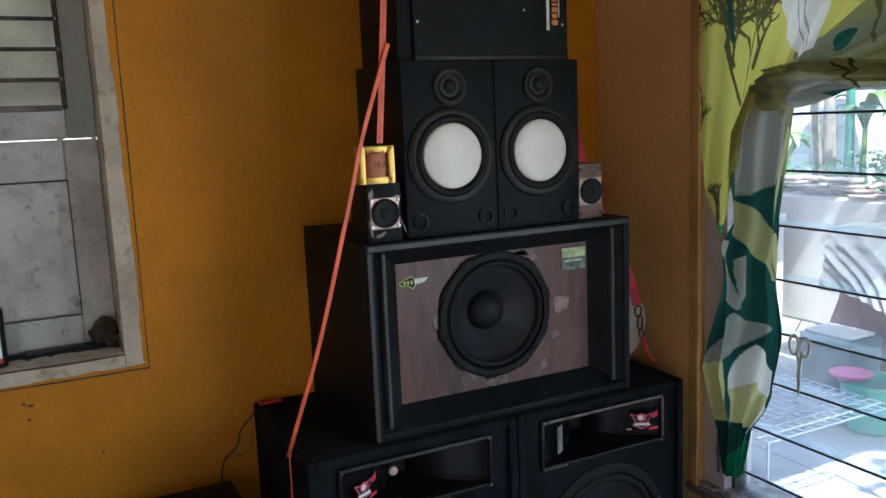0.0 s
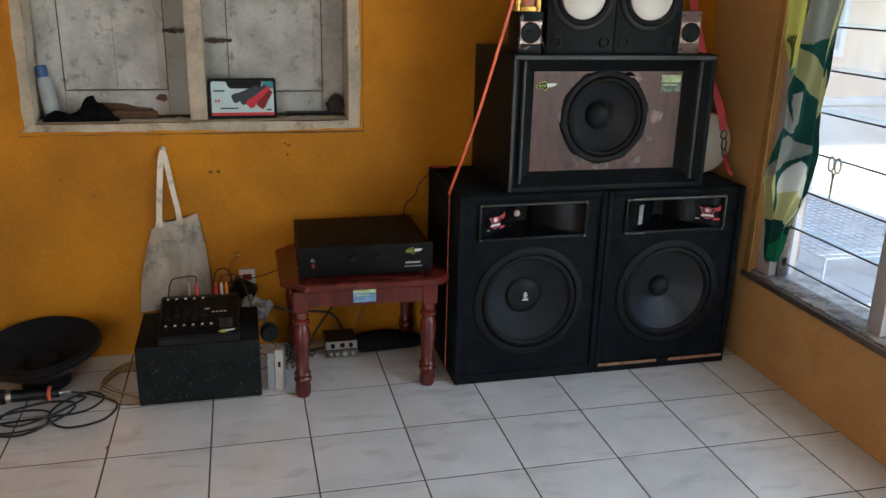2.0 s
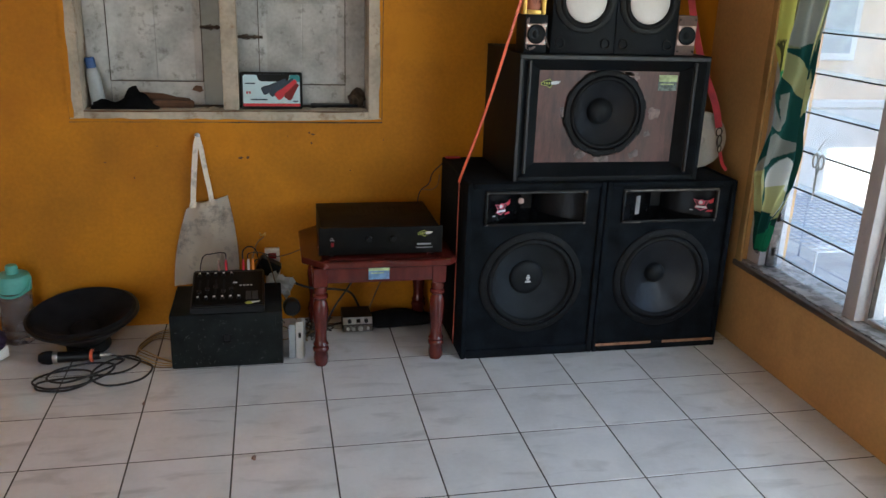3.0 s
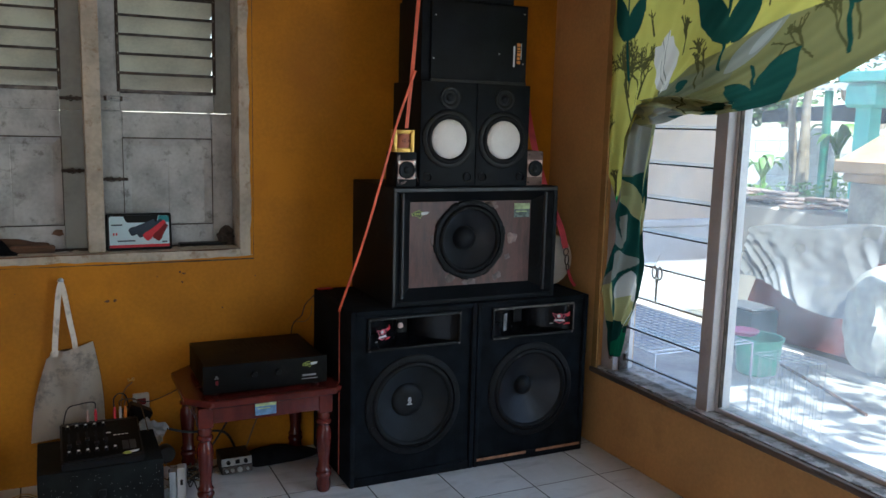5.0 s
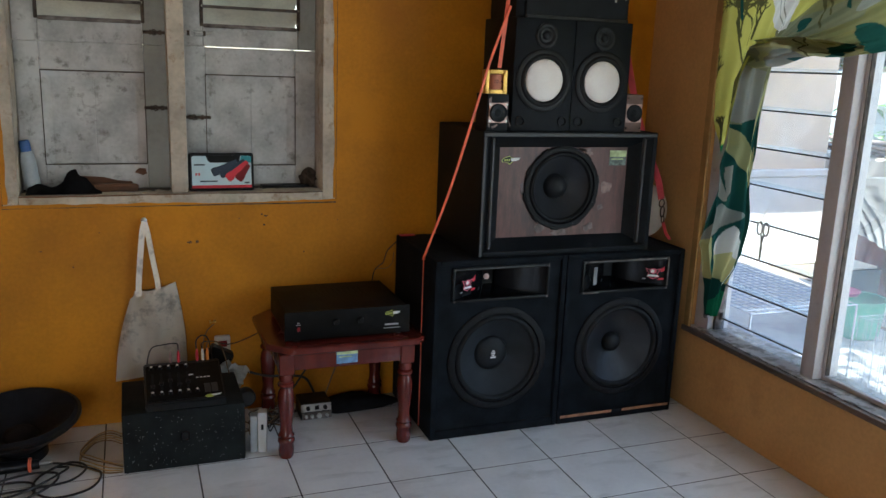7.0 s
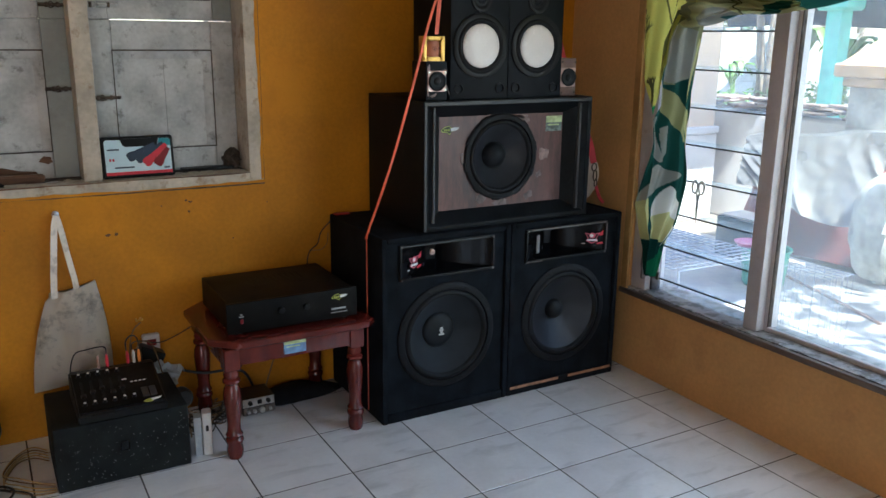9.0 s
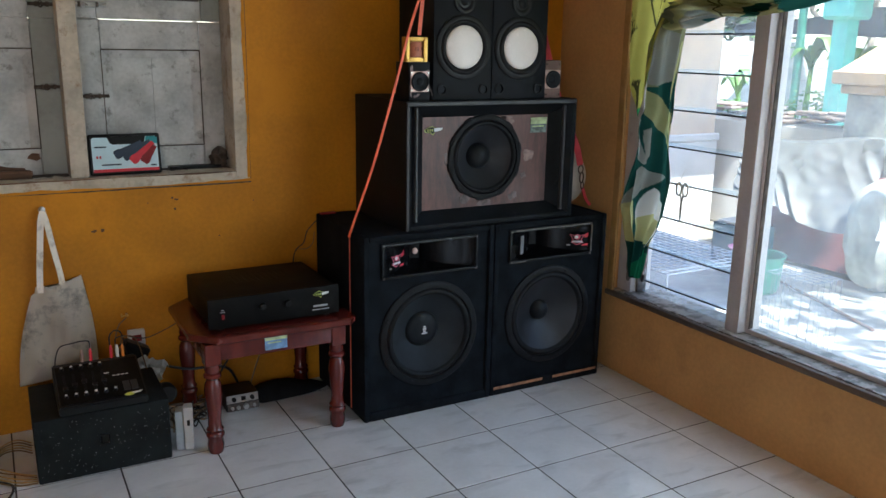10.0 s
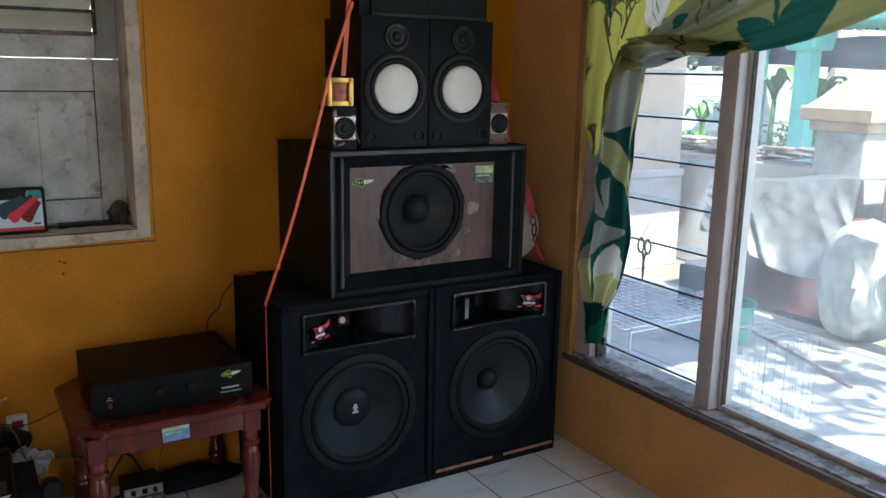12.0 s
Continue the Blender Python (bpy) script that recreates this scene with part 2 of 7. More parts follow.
M["cone_poly"] = mat("glossy_poly_cone", (0.018, 0.020, 0.025), spec=0.35, rough=0.42, var=0.12, scale=10, fine=200, bump=0.08)
M["surround"] = mat("black_surround", (0.0075, 0.008, 0.0095), spec=0.2, rough=0.6, var=0.2, scale=30, fine=300, bump=0.3)
M["cap"] = mat("black_dust_cap", (0.012, 0.014, 0.017), spec=0.18, rough=0.5, var=0.1, bump=0.05)
M["white_cone"] = mat("white_poly_cone", (0.74, 0.69, 0.66), rough=0.26, var=0.04, scale=9, fine=120, bump=0.03)
M["horn"] = mat("glossy_black_horn", (0.006, 0.0065, 0.008), spec=0.18, rough=0.25, var=0.1, bump=0.03)
M["silver"] = mat("dull_silver", (0.50, 0.50, 0.50), rough=0.35, metal=0.8, var=0.15, scale=30)
M["chrome"] = mat("chrome", (0.75, 0.75, 0.75), rough=0.12, metal=1.0, var=0.05, bump=0.0)
M["pink_print"] = mat("pink_print", (0.62, 0.10, 0.16), rough=0.5, var=0.1, bump=0)
M["white_print"] = mat("white_print", (0.72, 0.72, 0.72), rough=0.5, var=0.05, bump=0)
M["grey_print"] = mat("grey_print", (0.35, 0.35, 0.35), rough=0.5, var=0.05, bump=0)
M["yellow_print"] = mat("lime_print", (0.50, 0.56, 0.10), rough=0.5, var=0.1, bump=0)
M["orange_print"] = mat("orange_print", (0.75, 0.25, 0.04), rough=0.5, var=0.1, bump=0)
M["blue_print"] = mat("blue_print", (0.16, 0.30, 0.50), rough=0.5, var=0.2, scale=40, bump=0)
M["sky_print"] = mat("pale_blue_print", (0.55, 0.72, 0.78), rough=0.4, var=0.05, bump=0)
M["red_print"] = mat("red_print", (0.62, 0.03, 0.05), rough=0.4, var=0.1, bump=0)
M["dark_red"] = mat("dim_red_plastic", (0.22, 0.008, 0.012), rough=0.35, var=0.1, bump=0)
M["teal_print"] = mat("teal_print", (0.03, 0.30, 0.34), rough=0.4, var=0.1, bump=0)
M["navy_print"] = mat("navy_print", (0.02, 0.04, 0.07), rough=0.4, var=0.1, bump=0)
M["green_print"] = mat("pale_green_print", (0.50, 0.60, 0.30), rough=0.45, var=0.2, scale=40, bump=0)
M["tape_pink"] = mat("old_pinkish_paper_tape", (0.24, 0.15, 0.13), rough=0.5, var=0.3, scale=35, fine=180, bump=0.5)
M["tape"] = mat("old_foil_tape", (0.13, 0.09, 0.085), rough=0.38, metal=0.3, var=0.35, scale=40, fine=200, bump=0.6)
M["slot_wood"] = mat("raw_wood_slot", (0.42, 0.20, 0.11), rough=0.7, var=0.2, scale=30)
M["red_wood"] = wood_mat("red_lacquered_wood", (0.125, 0.018, 0.013), (0.07, 0.009, 0.008), rough=0.24, stretch=(1, 1, 0.2), scale=22, bump=0.06)
M["amp_black"] = mat("black_powder_coat", (0.0055, 0.0052, 0.005), spec=0.1, rough=0.5, var=0.15, scale=12, fine=400, bump=0.12, stain=(0.022, 0.018, 0.014), stain_scale=7, stain_cut=(0.55, 0.8))
M["black_plastic"] = mat("black_plastic", (0.006, 0.0065, 0.0075), spec=0.25, rough=0.4, var=0.15, scale=20, bump=0.05)
M["rubber"] = mat("black_rubber_cable", (0.012, 0.012, 0.013), rough=0.45, var=0.2, bump=0.05)
M["white_plastic"] = mat("white_plastic", (0.66, 0.66, 0.64), rough=0.35, var=0.06, bump=0.03, stain=(0.4, 0.38, 0.33), stain_scale=14, stain_cut=(0.64, 0.85))
M["brown_wire"] = mat("brown_wire", (0.20, 0.12, 0.05), rough=0.5, var=0.2, bump=0.05)
M["tan_wire"] = mat("tan_wire", (0.42, 0.29, 0.12), rough=0.5, var=0.2, bump=0.05)
M["rope"] = mat("orange_red_ribbon_cable", (0.78, 0.13, 0.06), rough=0.5, var=0.12, scale=15, bump=0.15)
M["strap"] = mat("red_strap", (0.62, 0.05, 0.06), rough=0.6, var=0.15, scale=15, fine=500, bump=0.3)
M["gold"] = mat("brass_frame", (0.62, 0.38, 0.10), rough=0.36, metal=0.85, var=0.1, scale=20, bump=0.05)
M["winding"] = mat("copper_paper_winding", (0.48, 0.16, 0.09), rough=0.5, var=0.12, scale=20, bump=0.1)
M["dark_print"] = mat("dark_brown_print", (0.10, 0.025, 0.02), rough=0.6, var=0.05, bump=0)
M["pink_metal"] = mat("tarnished_pinkish_plate", (0.55, 0.38, 0.34), rough=0.35, metal=0.4, var=0.25, scale=25, bump=0.15)
M["brown_box"] = mat("dull_brown_board", (0.20, 0.12, 0.10), rough=0.6, var=0.2, scale=12, bump=0.15)
M["disc"] = mat("cream_plastic_disc", (0.62, 0.55, 0.46), rough=0.45, var=0.08, scale=8, bump=0.05)
M["bag"] = cloth_mat("stained_canvas", base=(0.95, 0.85, 0.72), through_light=0.05, stain=(0.24, 0.19, 0.15))
M["black_cloth"] = mat("black_cloth", (0.010, 0.010, 0.012), rough=0.95, var=0.3, scale=20, fine=500, bump=0.6, spec=0.2)
M["speckle"] = mat("black_dusty_carpet", (0.010, 0.012, 0.012), rough=0.9, var=0.3, scale=14, fine=500, bump=0.6, spec=0.25, stain=(0.20, 0.24, 0.22), stain_scale=95, stain_cut=(0.70, 0.76))
M["steel"] = mat("brushed_steel", (0.55, 0.55, 0.54), rough=0.3, metal=0.9, var=0.1, scale=40)
M["teal_plastic"] = mat("teal_plastic", (0.10, 0.42, 0.36), rough=0.35, var=0.1, bump=0.03)
M["bottle_clear"] = mat("cloudy_clear_plastic", (0.42, 0.40, 0.40), rough=0.25, var=0.1, scale=14, bump=0.1)
M["bottle_clear"].node_tree.nodes["Principled BSDF"].inputs["Transmission Weight"].default_value = 0.75
M["purple"] = mat("dark_purple_film", (0.05, 0.03, 0.08), rough=0.4, var=0.3, scale=20, bump=0.3)
M["blue_cap"] = mat("blue_cap", (0.03, 0.10, 0.30), rough=0.4, var=0.1, bump=0)
M["grey_bottle"] = mat("pale_grey_bottle", (0.40, 0.44, 0.46), rough=0.35, var=0.1, bump=0.03)
M["glass"] = glass_mat("hazed_window_glass", thin=0.11)
M["blade_glass"] = glass_mat("louvre_blade_glass", colour=(0.93, 0.98, 1.0), thin=0.10)
M["blade_edge"] = mat("dark_blade_edge", (0.02, 0.025, 0.03), rough=0.3, var=0.1, bump=0)
M["clip_metal"] = mat("dirty_louvre_clip", (0.16, 0.14, 0.13), rough=0.5, metal=0.6, var=0.3, scale=30, bump=0.2)
M["curtain"] = cloth_mat("printed_curtain", attribute="print", through_light=0.68)
# outdoors
M["terrace"] = mat("worn_terrace_concrete", (0.47, 0.48, 0.49), rough=0.6, var=0.12, scale=3, fine=40, bump=0.3, stain=(0.24, 0.25, 0.28), stain_scale=2.6, stain_cut=(0.52, 0.66))
M["soil"] = mat("pale_soil", (0.30, 0.26, 0.20), rough=0.95, var=0.2, scale=2, fine=30, bump=0.5)
M["white_block"] = mat("whitewashed_block", (0.60, 0.62, 0.62), rough=0.9, var=0.08, scale=5, fine=40, bump=0.4, per_object=0.08, stain=(0.36, 0.38, 0.37), stain_scale=4, stain_cut=(0.58, 0.8))
M["mortar"] = mat("grey_mortar", (0.48, 0.49, 0.49), rough=0.95, var=0.15)
M["peach"] = mat("peach_house_paint", (0.78, 0.60, 0.44), rough=0.8, var=0.08, scale=1.5, bump=0.2)
M["white_render"] = mat("white_render", (0.70, 0.69, 0.68), rough=0.8, var=0.1, scale=2, bump=0.2)
M["pillar"] = mat("grey_plaster", (0.44, 0.43, 0.41), rough=0.9, var=0.15, scale=5, fine=40, bump=0.3, stain=(0.25, 0.25, 0.24), stain_scale=7, stain_cut=(0.6, 0.75))
M["cap_orange"] = mat("peach_pillar_cap", (0.56, 0.40, 0.28), rough=0.8, var=0.1, scale=6, bump=0.2)
M["tarp_silver"] = mat("silver_grey_tarpaulin", (0.44, 0.45, 0.47), metal=0.35, rough=0.30, var=0.12, scale=4, bump=0.15)
M["tarp_red"] = mat("faded_red_tarpaulin", (0.26, 0.085, 0.08), rough=0.55, var=0.15, scale=4, bump=0.2)
M["sack"] = mat("white_woven_sack", (0.52, 0.53, 0.51), rough=0.6, var=0.14, scale=12, fine=90, bump=1.0)
M["teal_post"] = mat("turquoise_paint", (0.10, 0.46, 0.42), rough=0.5, var=0.08, bump=0.1)
M["green_post"] = mat("dark_green_post_paint", (0.03, 0.20, 0.155), rough=0.5, var=0.15, bump=0.1)
M["zinc"] = mat("zinc_roof_sheet", (0.42, 0.43, 0.44), rough=0.45, metal=0.5, var=0.15, scale=5, bump=0.1)
M["dark_tarp"] = mat("dark_grey_tarp", (0.035, 0.04, 0.05), spec=0.2, rough=0.8, var=0.15, scale=4, bump=0.2)
M["green_basin"] = mat("green_plastic_basin", (0.05, 0.34, 0.24), rough=0.35, var=0.06, bump=0.02)
M["pink_plastic"] = mat("pink_plastic", (0.62, 0.15, 0.32), rough=0.35, var=0.06, bump=0.02)
M["dark_crate"] = mat("dark_teal_crate", (0.03, 0.065, 0.08), rough=0.6, var=0.15, bump=0.1)
M["wire"] = mat("blue_grey_wire", (0.26, 0.30, 0.38), rough=0.4, metal=0.5, var=0.1, bump=0)
M["leaf"] = mat("banana_leaf", (0.10, 0.22, 0.04), rough=0.45, var=0.25, scale=8, fine=60, bump=0.2)
M["tree_leaf"] = mat("tree_leaf", (0.06, 0.13, 0.03), rough=0.5, var=0.35, scale=3, fine=30, bump=0.1)
M["trunk"] = mat("pale_trunk", (0.24, 0.20, 0.16), rough=0.9, var=0.25, scale=10, bump=0.5)
M["rubble"] = mat("broken_roof_tile", (0.26, 0.20, 0.18), rough=0.9, var=0.25, scale=12, bump=0.4, per_object=0.3)


# ---- mesh helpers ----
def bx(bm, x0, x1, y0, y1, z0, z1, bev=0.0, seg=1, turn=None):
    """A box between the given limits, with bevelled edges."""
    r = bmesh.ops.create_cube(bm, size=1.0)
    vs = r["verts"]
    c, s = Vector(((x0 + x1) / 2, (y0 + y1) / 2, (z0 + z1) / 2)), Vector((abs(x1 - x0), abs(y1 - y0), abs(z1 - z0)))
    for v in vs:
        v.co = Vector((v.co.x * s.x, v.co.y * s.y, v.co.z * s.z)) + c
    if bev:
        es = list({e for v in vs for e in v.link_edges})
        out = bmesh.ops.bevel(bm, geom=es, offset=bev, segments=seg, profile=0.6, affect="EDGES")
        vs = list({v for f in out["faces"] for v in f.verts} | {v for v in vs if v.is_valid})
    if turn is not None:
        bmesh.ops.transform(bm, matrix=turn, verts=vs)
    return vs


def lathe(bm, profile, seg=32, m=None, close=False):
    """Revolve (radius, height) pairs about z, then place by m."""
    rings = []
    for r, z in profile:
        if r < 1e-5:
            rings.append([bm.verts.new((0, 0, z))])
        else:
            rings.append([bm.verts.new((r * math.cos(2 * math.pi * i / seg), r * math.sin(2 * math.pi * i / seg), z)) for i in range(seg)])
    for a, b in zip(rings, rings[1:]):
        for i in range(seg):
            j = (i + 1) % seg
            q = [a[i % len(a)], a[j % len(a)], b[j % len(b)], b[i % len(b)]]
            q = [v for k, v in enumerate(q) if v not in q[:k]]
            if len(q) > 2:
                bm.faces.new(q)
    if m is not None:
        bmesh.ops.transform(bm, matrix=m, verts=[v for r in rings for v in r])
    return rings


def smooth_path(pts, n=8):
    """Catmull-Rom through the points."""
    p = [Vector(q) for q in pts]
    p = [2 * p[0] - p[1]] + p + [2 * p[-1] - p[-2]]
    out = []
    for i in range(1, len(p) - 2):
        a, b, c, d = p[i - 1:i + 3]
        for k in range(n):
            t = k / n
            out.append(0.5 * ((2 * b) + (c - a) * t + (2 * a - 5 * b + 4 * c - d) * t * t + (3 * b - a - 3 * c + d) * t ** 3))
    out.append(p[-2])
    return out


def tube(bm, pts, r, seg=8, flat=1.0, caps=True):
    """A round or flattened cable along points; r may be a list."""
    pts = [Vector(p) for p in pts]
    up, rings = None, []
    for i, p in enumerate(pts):
        d = (pts[min(i + 1, len(pts) - 1)] - pts[max(i - 1, 0)]).normalized()
        if up is None:
            up = d.orthogonal().normalized()
        up = (up - d * up.dot(d))
        up = up.normalized() if up.length > 1e-6 else d.orthogonal().normalized()
        side = d.cross(up)
        rr = r[i] if isinstance(r, (list, tuple)) else r
        rings.append([bm.verts.new(p + up * (rr * math.cos(a)) + side * (rr * flat * math.sin(a))) for a in [2 * math.pi * k / seg for k in range(seg)]])
    for a, b in zip(rings, rings[1:]):
        for k in range(seg):
            bm.faces.new((a[k], a[(k + 1) % seg], b[(k + 1) % seg], b[k]))
    if caps:
        bm.faces.new(rings[0][::-1])
        bm.faces.new(rings[-1])


def ribbon(bm, pts, width, thick, across):
    """A flat strip of the given width along points."""
    pts, ac = [Vector(p) for p in pts], Vector(across).normalized()
    rings = []
    for i, p in enumerate(pts):
        d = (pts[min(i + 1, len(pts) - 1)] - pts[max(i - 1, 0)]).normalized()
        s = (ac - d * ac.dot(d)).normalized()
        nrm = d.cross(s)
        w, h = s * width / 2, nrm * thick / 2
        rings.append([bm.verts.new(q) for q in (p - w - h, p + w - h, p + w + h, p - w + h)])
    for a, b in zip(rings, rings[1:]):
        for k in range(4):
            bm.faces.new((a[k], a[(k + 1) % 4], b[(k + 1) % 4], b[k]))
    bm.faces.new(rings[0][::-1])
    bm.faces.new(rings[-1])


def poly(bm, pts, depth):
    """A flat polygon extruded by the vector depth."""
    a = [bm.verts.new(p) for p in pts]
    b = [bm.verts.new(Vector(p) + Vector(depth)) for p in pts]
    bm.faces.new(a)
    bm.faces.new(b[::-1])
    for i in range(len(a)):
        j = (i + 1) % len(a)
        bm.faces.new((a[j], a[i], b[i], b[j]))


def holed_plate(bm, x0, x1, z0, z1, y0, y1, cx, cz, r, seg=48):
    """A board in the xz plane from y0 (front) to y1 with a round hole."""
    rows = []
    for y in (y0, y1):
        inner, outer = [], []
        for i in range(seg):
            a = 2 * math.pi * (i + 0.5) / seg
            c, s = math.cos(a), math.sin(a)
            inner.append(bm.verts.new((cx + r * c, y, cz + r * s)))
            k = min(((x1 if c > 0 else x0) - cx) / c if abs(c) > 1e-6 else 1e9, ((z1 if s > 0 else z0) - cz) / s if abs(s) > 1e-6 else 1e9)
            outer.append(bm.verts.new((cx + k * c, y, cz + k * s)))
        rows.append((inner, outer))
    (i0, o0), (i1, o1) = rows
    # square up the corners
    for o, y in ((o0, y0), (o1, y1)):
        for X in (x0, x1):
            for Z in (z0, z1):
                v = min(o, key=lambda q: (q.co - Vector((X, y, Z))).length)
                v.co = Vector((X, y, Z))
    for k in range(seg):
        j = (k + 1) % seg
        bm.faces.new((i0[k], i0[j], o0[j], o0[k]))
        bm.faces.new((i1[j], i1[k], o1[k], o1[j]))
        bm.faces.new((i0[j], i0[k], i1[k], i1[j]))
        bm.faces.new((o0[k], o0[j], o1[j], o1[k]))


def mesh_of(bm, name, material, smooth=None):
    bmesh.ops.recalc_face_normals(bm, faces=bm.faces)
    me = bpy.data.meshes.new(name)
    bm.to_mesh(me)
    bm.free()
    me.materials.append(material)
    if smooth is not None:
        me.polygons.foreach_set("use_smooth", [True] * len(me.polygons))
        me.set_sharp_from_angle(angle=radians(smooth))
    return me


def part(name, bm, material, parent, label="", smooth=35):
    """Links a bmesh as one mesh object under a thing or under a part."""
    ob = new(name, mesh_of(bm, name, material, smooth))
    ob.parent = parent
    return tagged(ob, label)


def thing(name, at, label, category, group="", kind=""):
    ob = new(name)
    ob.empty_display_size = 0.05
    ob.location = at
    return tagged(ob, label, category, group, kind)


def solo(name, bm, material, at, label, category, group="", kind="", smooth=35):
    ob = new(name, mesh_of(bm, name, material, smooth))
    ob.location = at
    return tagged(ob, label, category, group, kind)


def structure(name, bm, material, label, category="", smooth=None):
    return tagged(new(name, mesh_of(bm, name, material, smooth)), label, category or name.split("_")[0], kind="structure")


def B():
    return bmesh.new()


FRONT = Matrix.Rotation(radians(90), 4, "X")  # local z turns to face -y


def facing(x, y, z):
    return Matrix.Translation((x, y, z)) @ FRONT

# ---- the room ----
XL, XR, YS, YB, ZC = -2.0, 2.66, -2.35, 2.055, 2.75

bm = B()
bx(bm, XL - 0.2, XR + 0.2, YS - 0.2, YB + 0.2, -0.12, -0.0007)
floor = structure("floor", bm, M["grout"], "white marbled ceramic tiles with dark joints")
bm = B()
bx(bm, XL - 0.2, XR + 0.2, YS - 0.2, YB + 0.2, ZC, ZC + 0.1)
structure("ceiling", bm, M["ceiling"], "plain pale painted ceiling")

WX0, WX1, WZ0, WZ1 = 0.157, 1.290, 0.815, 1.93
bm = B()
bx(bm, XL - 0.2, WX0, YB, YB + 0.2, 0, ZC)
bx(bm, WX1, XR + 0.2, YB, YB + 0.2, 0, ZC)
bx(bm, WX0, WX1, YB, YB + 0.2, 0, WZ0)
bx(bm, WX0, WX1, YB, YB + 0.2, WZ1, ZC)
wall_back = structure("wall_north", bm, M["orange"], "orange painted plaster wall with scuffs and chips")

SY0, SY1, SZ0, SZ1 = -1.05, 1.63, 0.322, 2.10
bm = B()
bx(bm, XR, XR + 0.2, SY1, YB, 0, ZC)
bx(bm, XR, XR + 0.2, SY0, SY1, 0, SZ0)
bx(bm, XR, XR + 0.2, SY0, SY1, SZ1, ZC)
bx(bm, XR, XR + 0.2, YS - 0.2, SY0, 0, ZC)
structure("wall_east", bm, M["tan"], "orange wall under a wide window, toned browner for its shade")
bm = B()
bx(bm, XL - 0.2, XL, YS, YB, 0, ZC)
structure("wall_west", bm, M["orange"], "plain orange painted wall")
# Unseen wall; its doorway is added to hold the rear fill lamp.
bm = B()
bx(bm, XL, -1.0, YS - 0.2, YS, 0, ZC)
bx(bm, -0.1, XR, YS - 0.2, YS, 0, ZC)
bx(bm, -1.0, -0.1, YS - 0.2, YS, 2.05, ZC)
structure("wall_south", bm, M["plain_wall"], "plain unseen wall with a doorway added for fill light")
bm = B()
bx(bm, 2.648, 2.6598, 1.610, 1.647, SZ0, ZC, 0.003)
structure("trim", bm, M["ochre"], "thin ochre painted bead beside the window")

# chipped plaster spots on the back wall
rng = random.Random(5)


def chip(x, z, w, h):
    bm = B()
    k = 9
    poly(bm, [(x + w * math.cos(2 * math.pi * i / k) * rng.uniform(0.5, 1.1), YB - 0.0012, z + h * math.sin(2 * math.pi * i / k) * rng.uniform(0.5, 1.1)) for i in range(k)], (0, 0.002, 0))
    ob = part("plaster_chip", bm, M["rot_wood"], wall_back, "dark chipped spot in the plaster", None)
    return ob


for x, z, w, h in ((0.752, 0.673, 0.010, 0.006), (0.778, 0.676, 0.009, 0.007), (1.012, 0.770, 0.006, 0.005), (1.026, 0.764, 0.012, 0.004), (1.02, 0.730, 0.005, 0.005),
                   (0.93, 0.757, 0.003, 0.003), (0.36, 0.60, 0.004, 0.004), (0.26, 0.66, 0.005, 0.003), (1.30, 0.74, 0.003, 0.003), (1.17, 0.62, 0.004, 0.003), (0.45, 0.72, 0.003, 0.002)):
    chip(x, z, w, h)

# ---- shuttered window in the north wall ----
window_1 = thing("window_1", (0, 0, 0), "old cream window frame with closed grey-white wooden shutters", "window", kind="structure")
fr = [("window_frame", WX0, WX0 + 0.048, WZ0, WZ1), ("window_frame", WX1 - 0.05, WX1, WZ0, WZ1),
      ("window_frame", WX0 + 0.048, WX1 - 0.05, WZ1 - 0.045, WZ1)]
for nme, a, b, c, d in fr:
    bm = B()
    bx(bm, a, b, YB - 0.006, YB + 0.15, c, d, 0.004, 2)
    part(nme, bm, M["frame_cream"], window_1)
bm = B()
vs = bx(bm, WX0 + 0.048, WX1 - 0.05, YB - 0.010, YB + 0.17, WZ0, WZ0 + 0.040, 0.004, 2)
part("window_sill", bm, M["frame_cream"], window_1, "worn cream sill with peeling paint")
bm = B()
bx(bm, 0.697, 0.754, YB + 0.008, YB + 0.126, WZ0 + 0.0405, WZ1 - 0.0455, 0.004, 2)
part("mullion", bm, M["frame_cream"], window_1)
# uneven overpainted lip round the frame; its dark joint paints dirt and shadow together


def ragged_strip(p0, p1, width, inward, mt, y, seed, name, label=""):
    g = random.Random(seed)
    n = 46
    (xa, za), (xb, zb) = p0, p1
    dx, dz = xb - xa, zb - za
    ln = math.hypot(dx, dz)
    nx_, nz_ = -dz / ln * inward, dx / ln * inward
    edge = []
    w = width
    for i in range(n + 1):
        w = min(max(w + g.uniform(-0.25, 0.25) * width, width * 0.35), width * 1.5)
        edge.append(w)
    bm = B()
    poly(bm, [(xa + dx * i / n, y, za + dz * i / n) for i in range(n + 1)] + [(xa + dx * i / n + nx_ * edge[i], y, za + dz * i / n + nz_ * edge[i]) for i in range(n, -1, -1)], (0, 0.0012, 0))
    part(name, bm, mt, window_1, label, None)


FY = YB - 0.0085
ragged_strip((WX0 - 0.001, WZ0 - 0.001), (WX1 + 0.001, WZ0 - 0.001), 0.011, 1, M["orange"], YB - 0.0118, 1, "paint_lip")
ragged_strip((WX0 - 0.001, WZ0 + 0.012), (WX0 - 0.001, WZ1), 0.012, -1, M["orange"], FY, 2, "paint_lip")
ragged_strip((WX1 + 0.001, WZ0 + 0.012), (WX1 + 0.001, WZ1), 0.012, 1, M["orange"], FY, 3, "paint_lip")
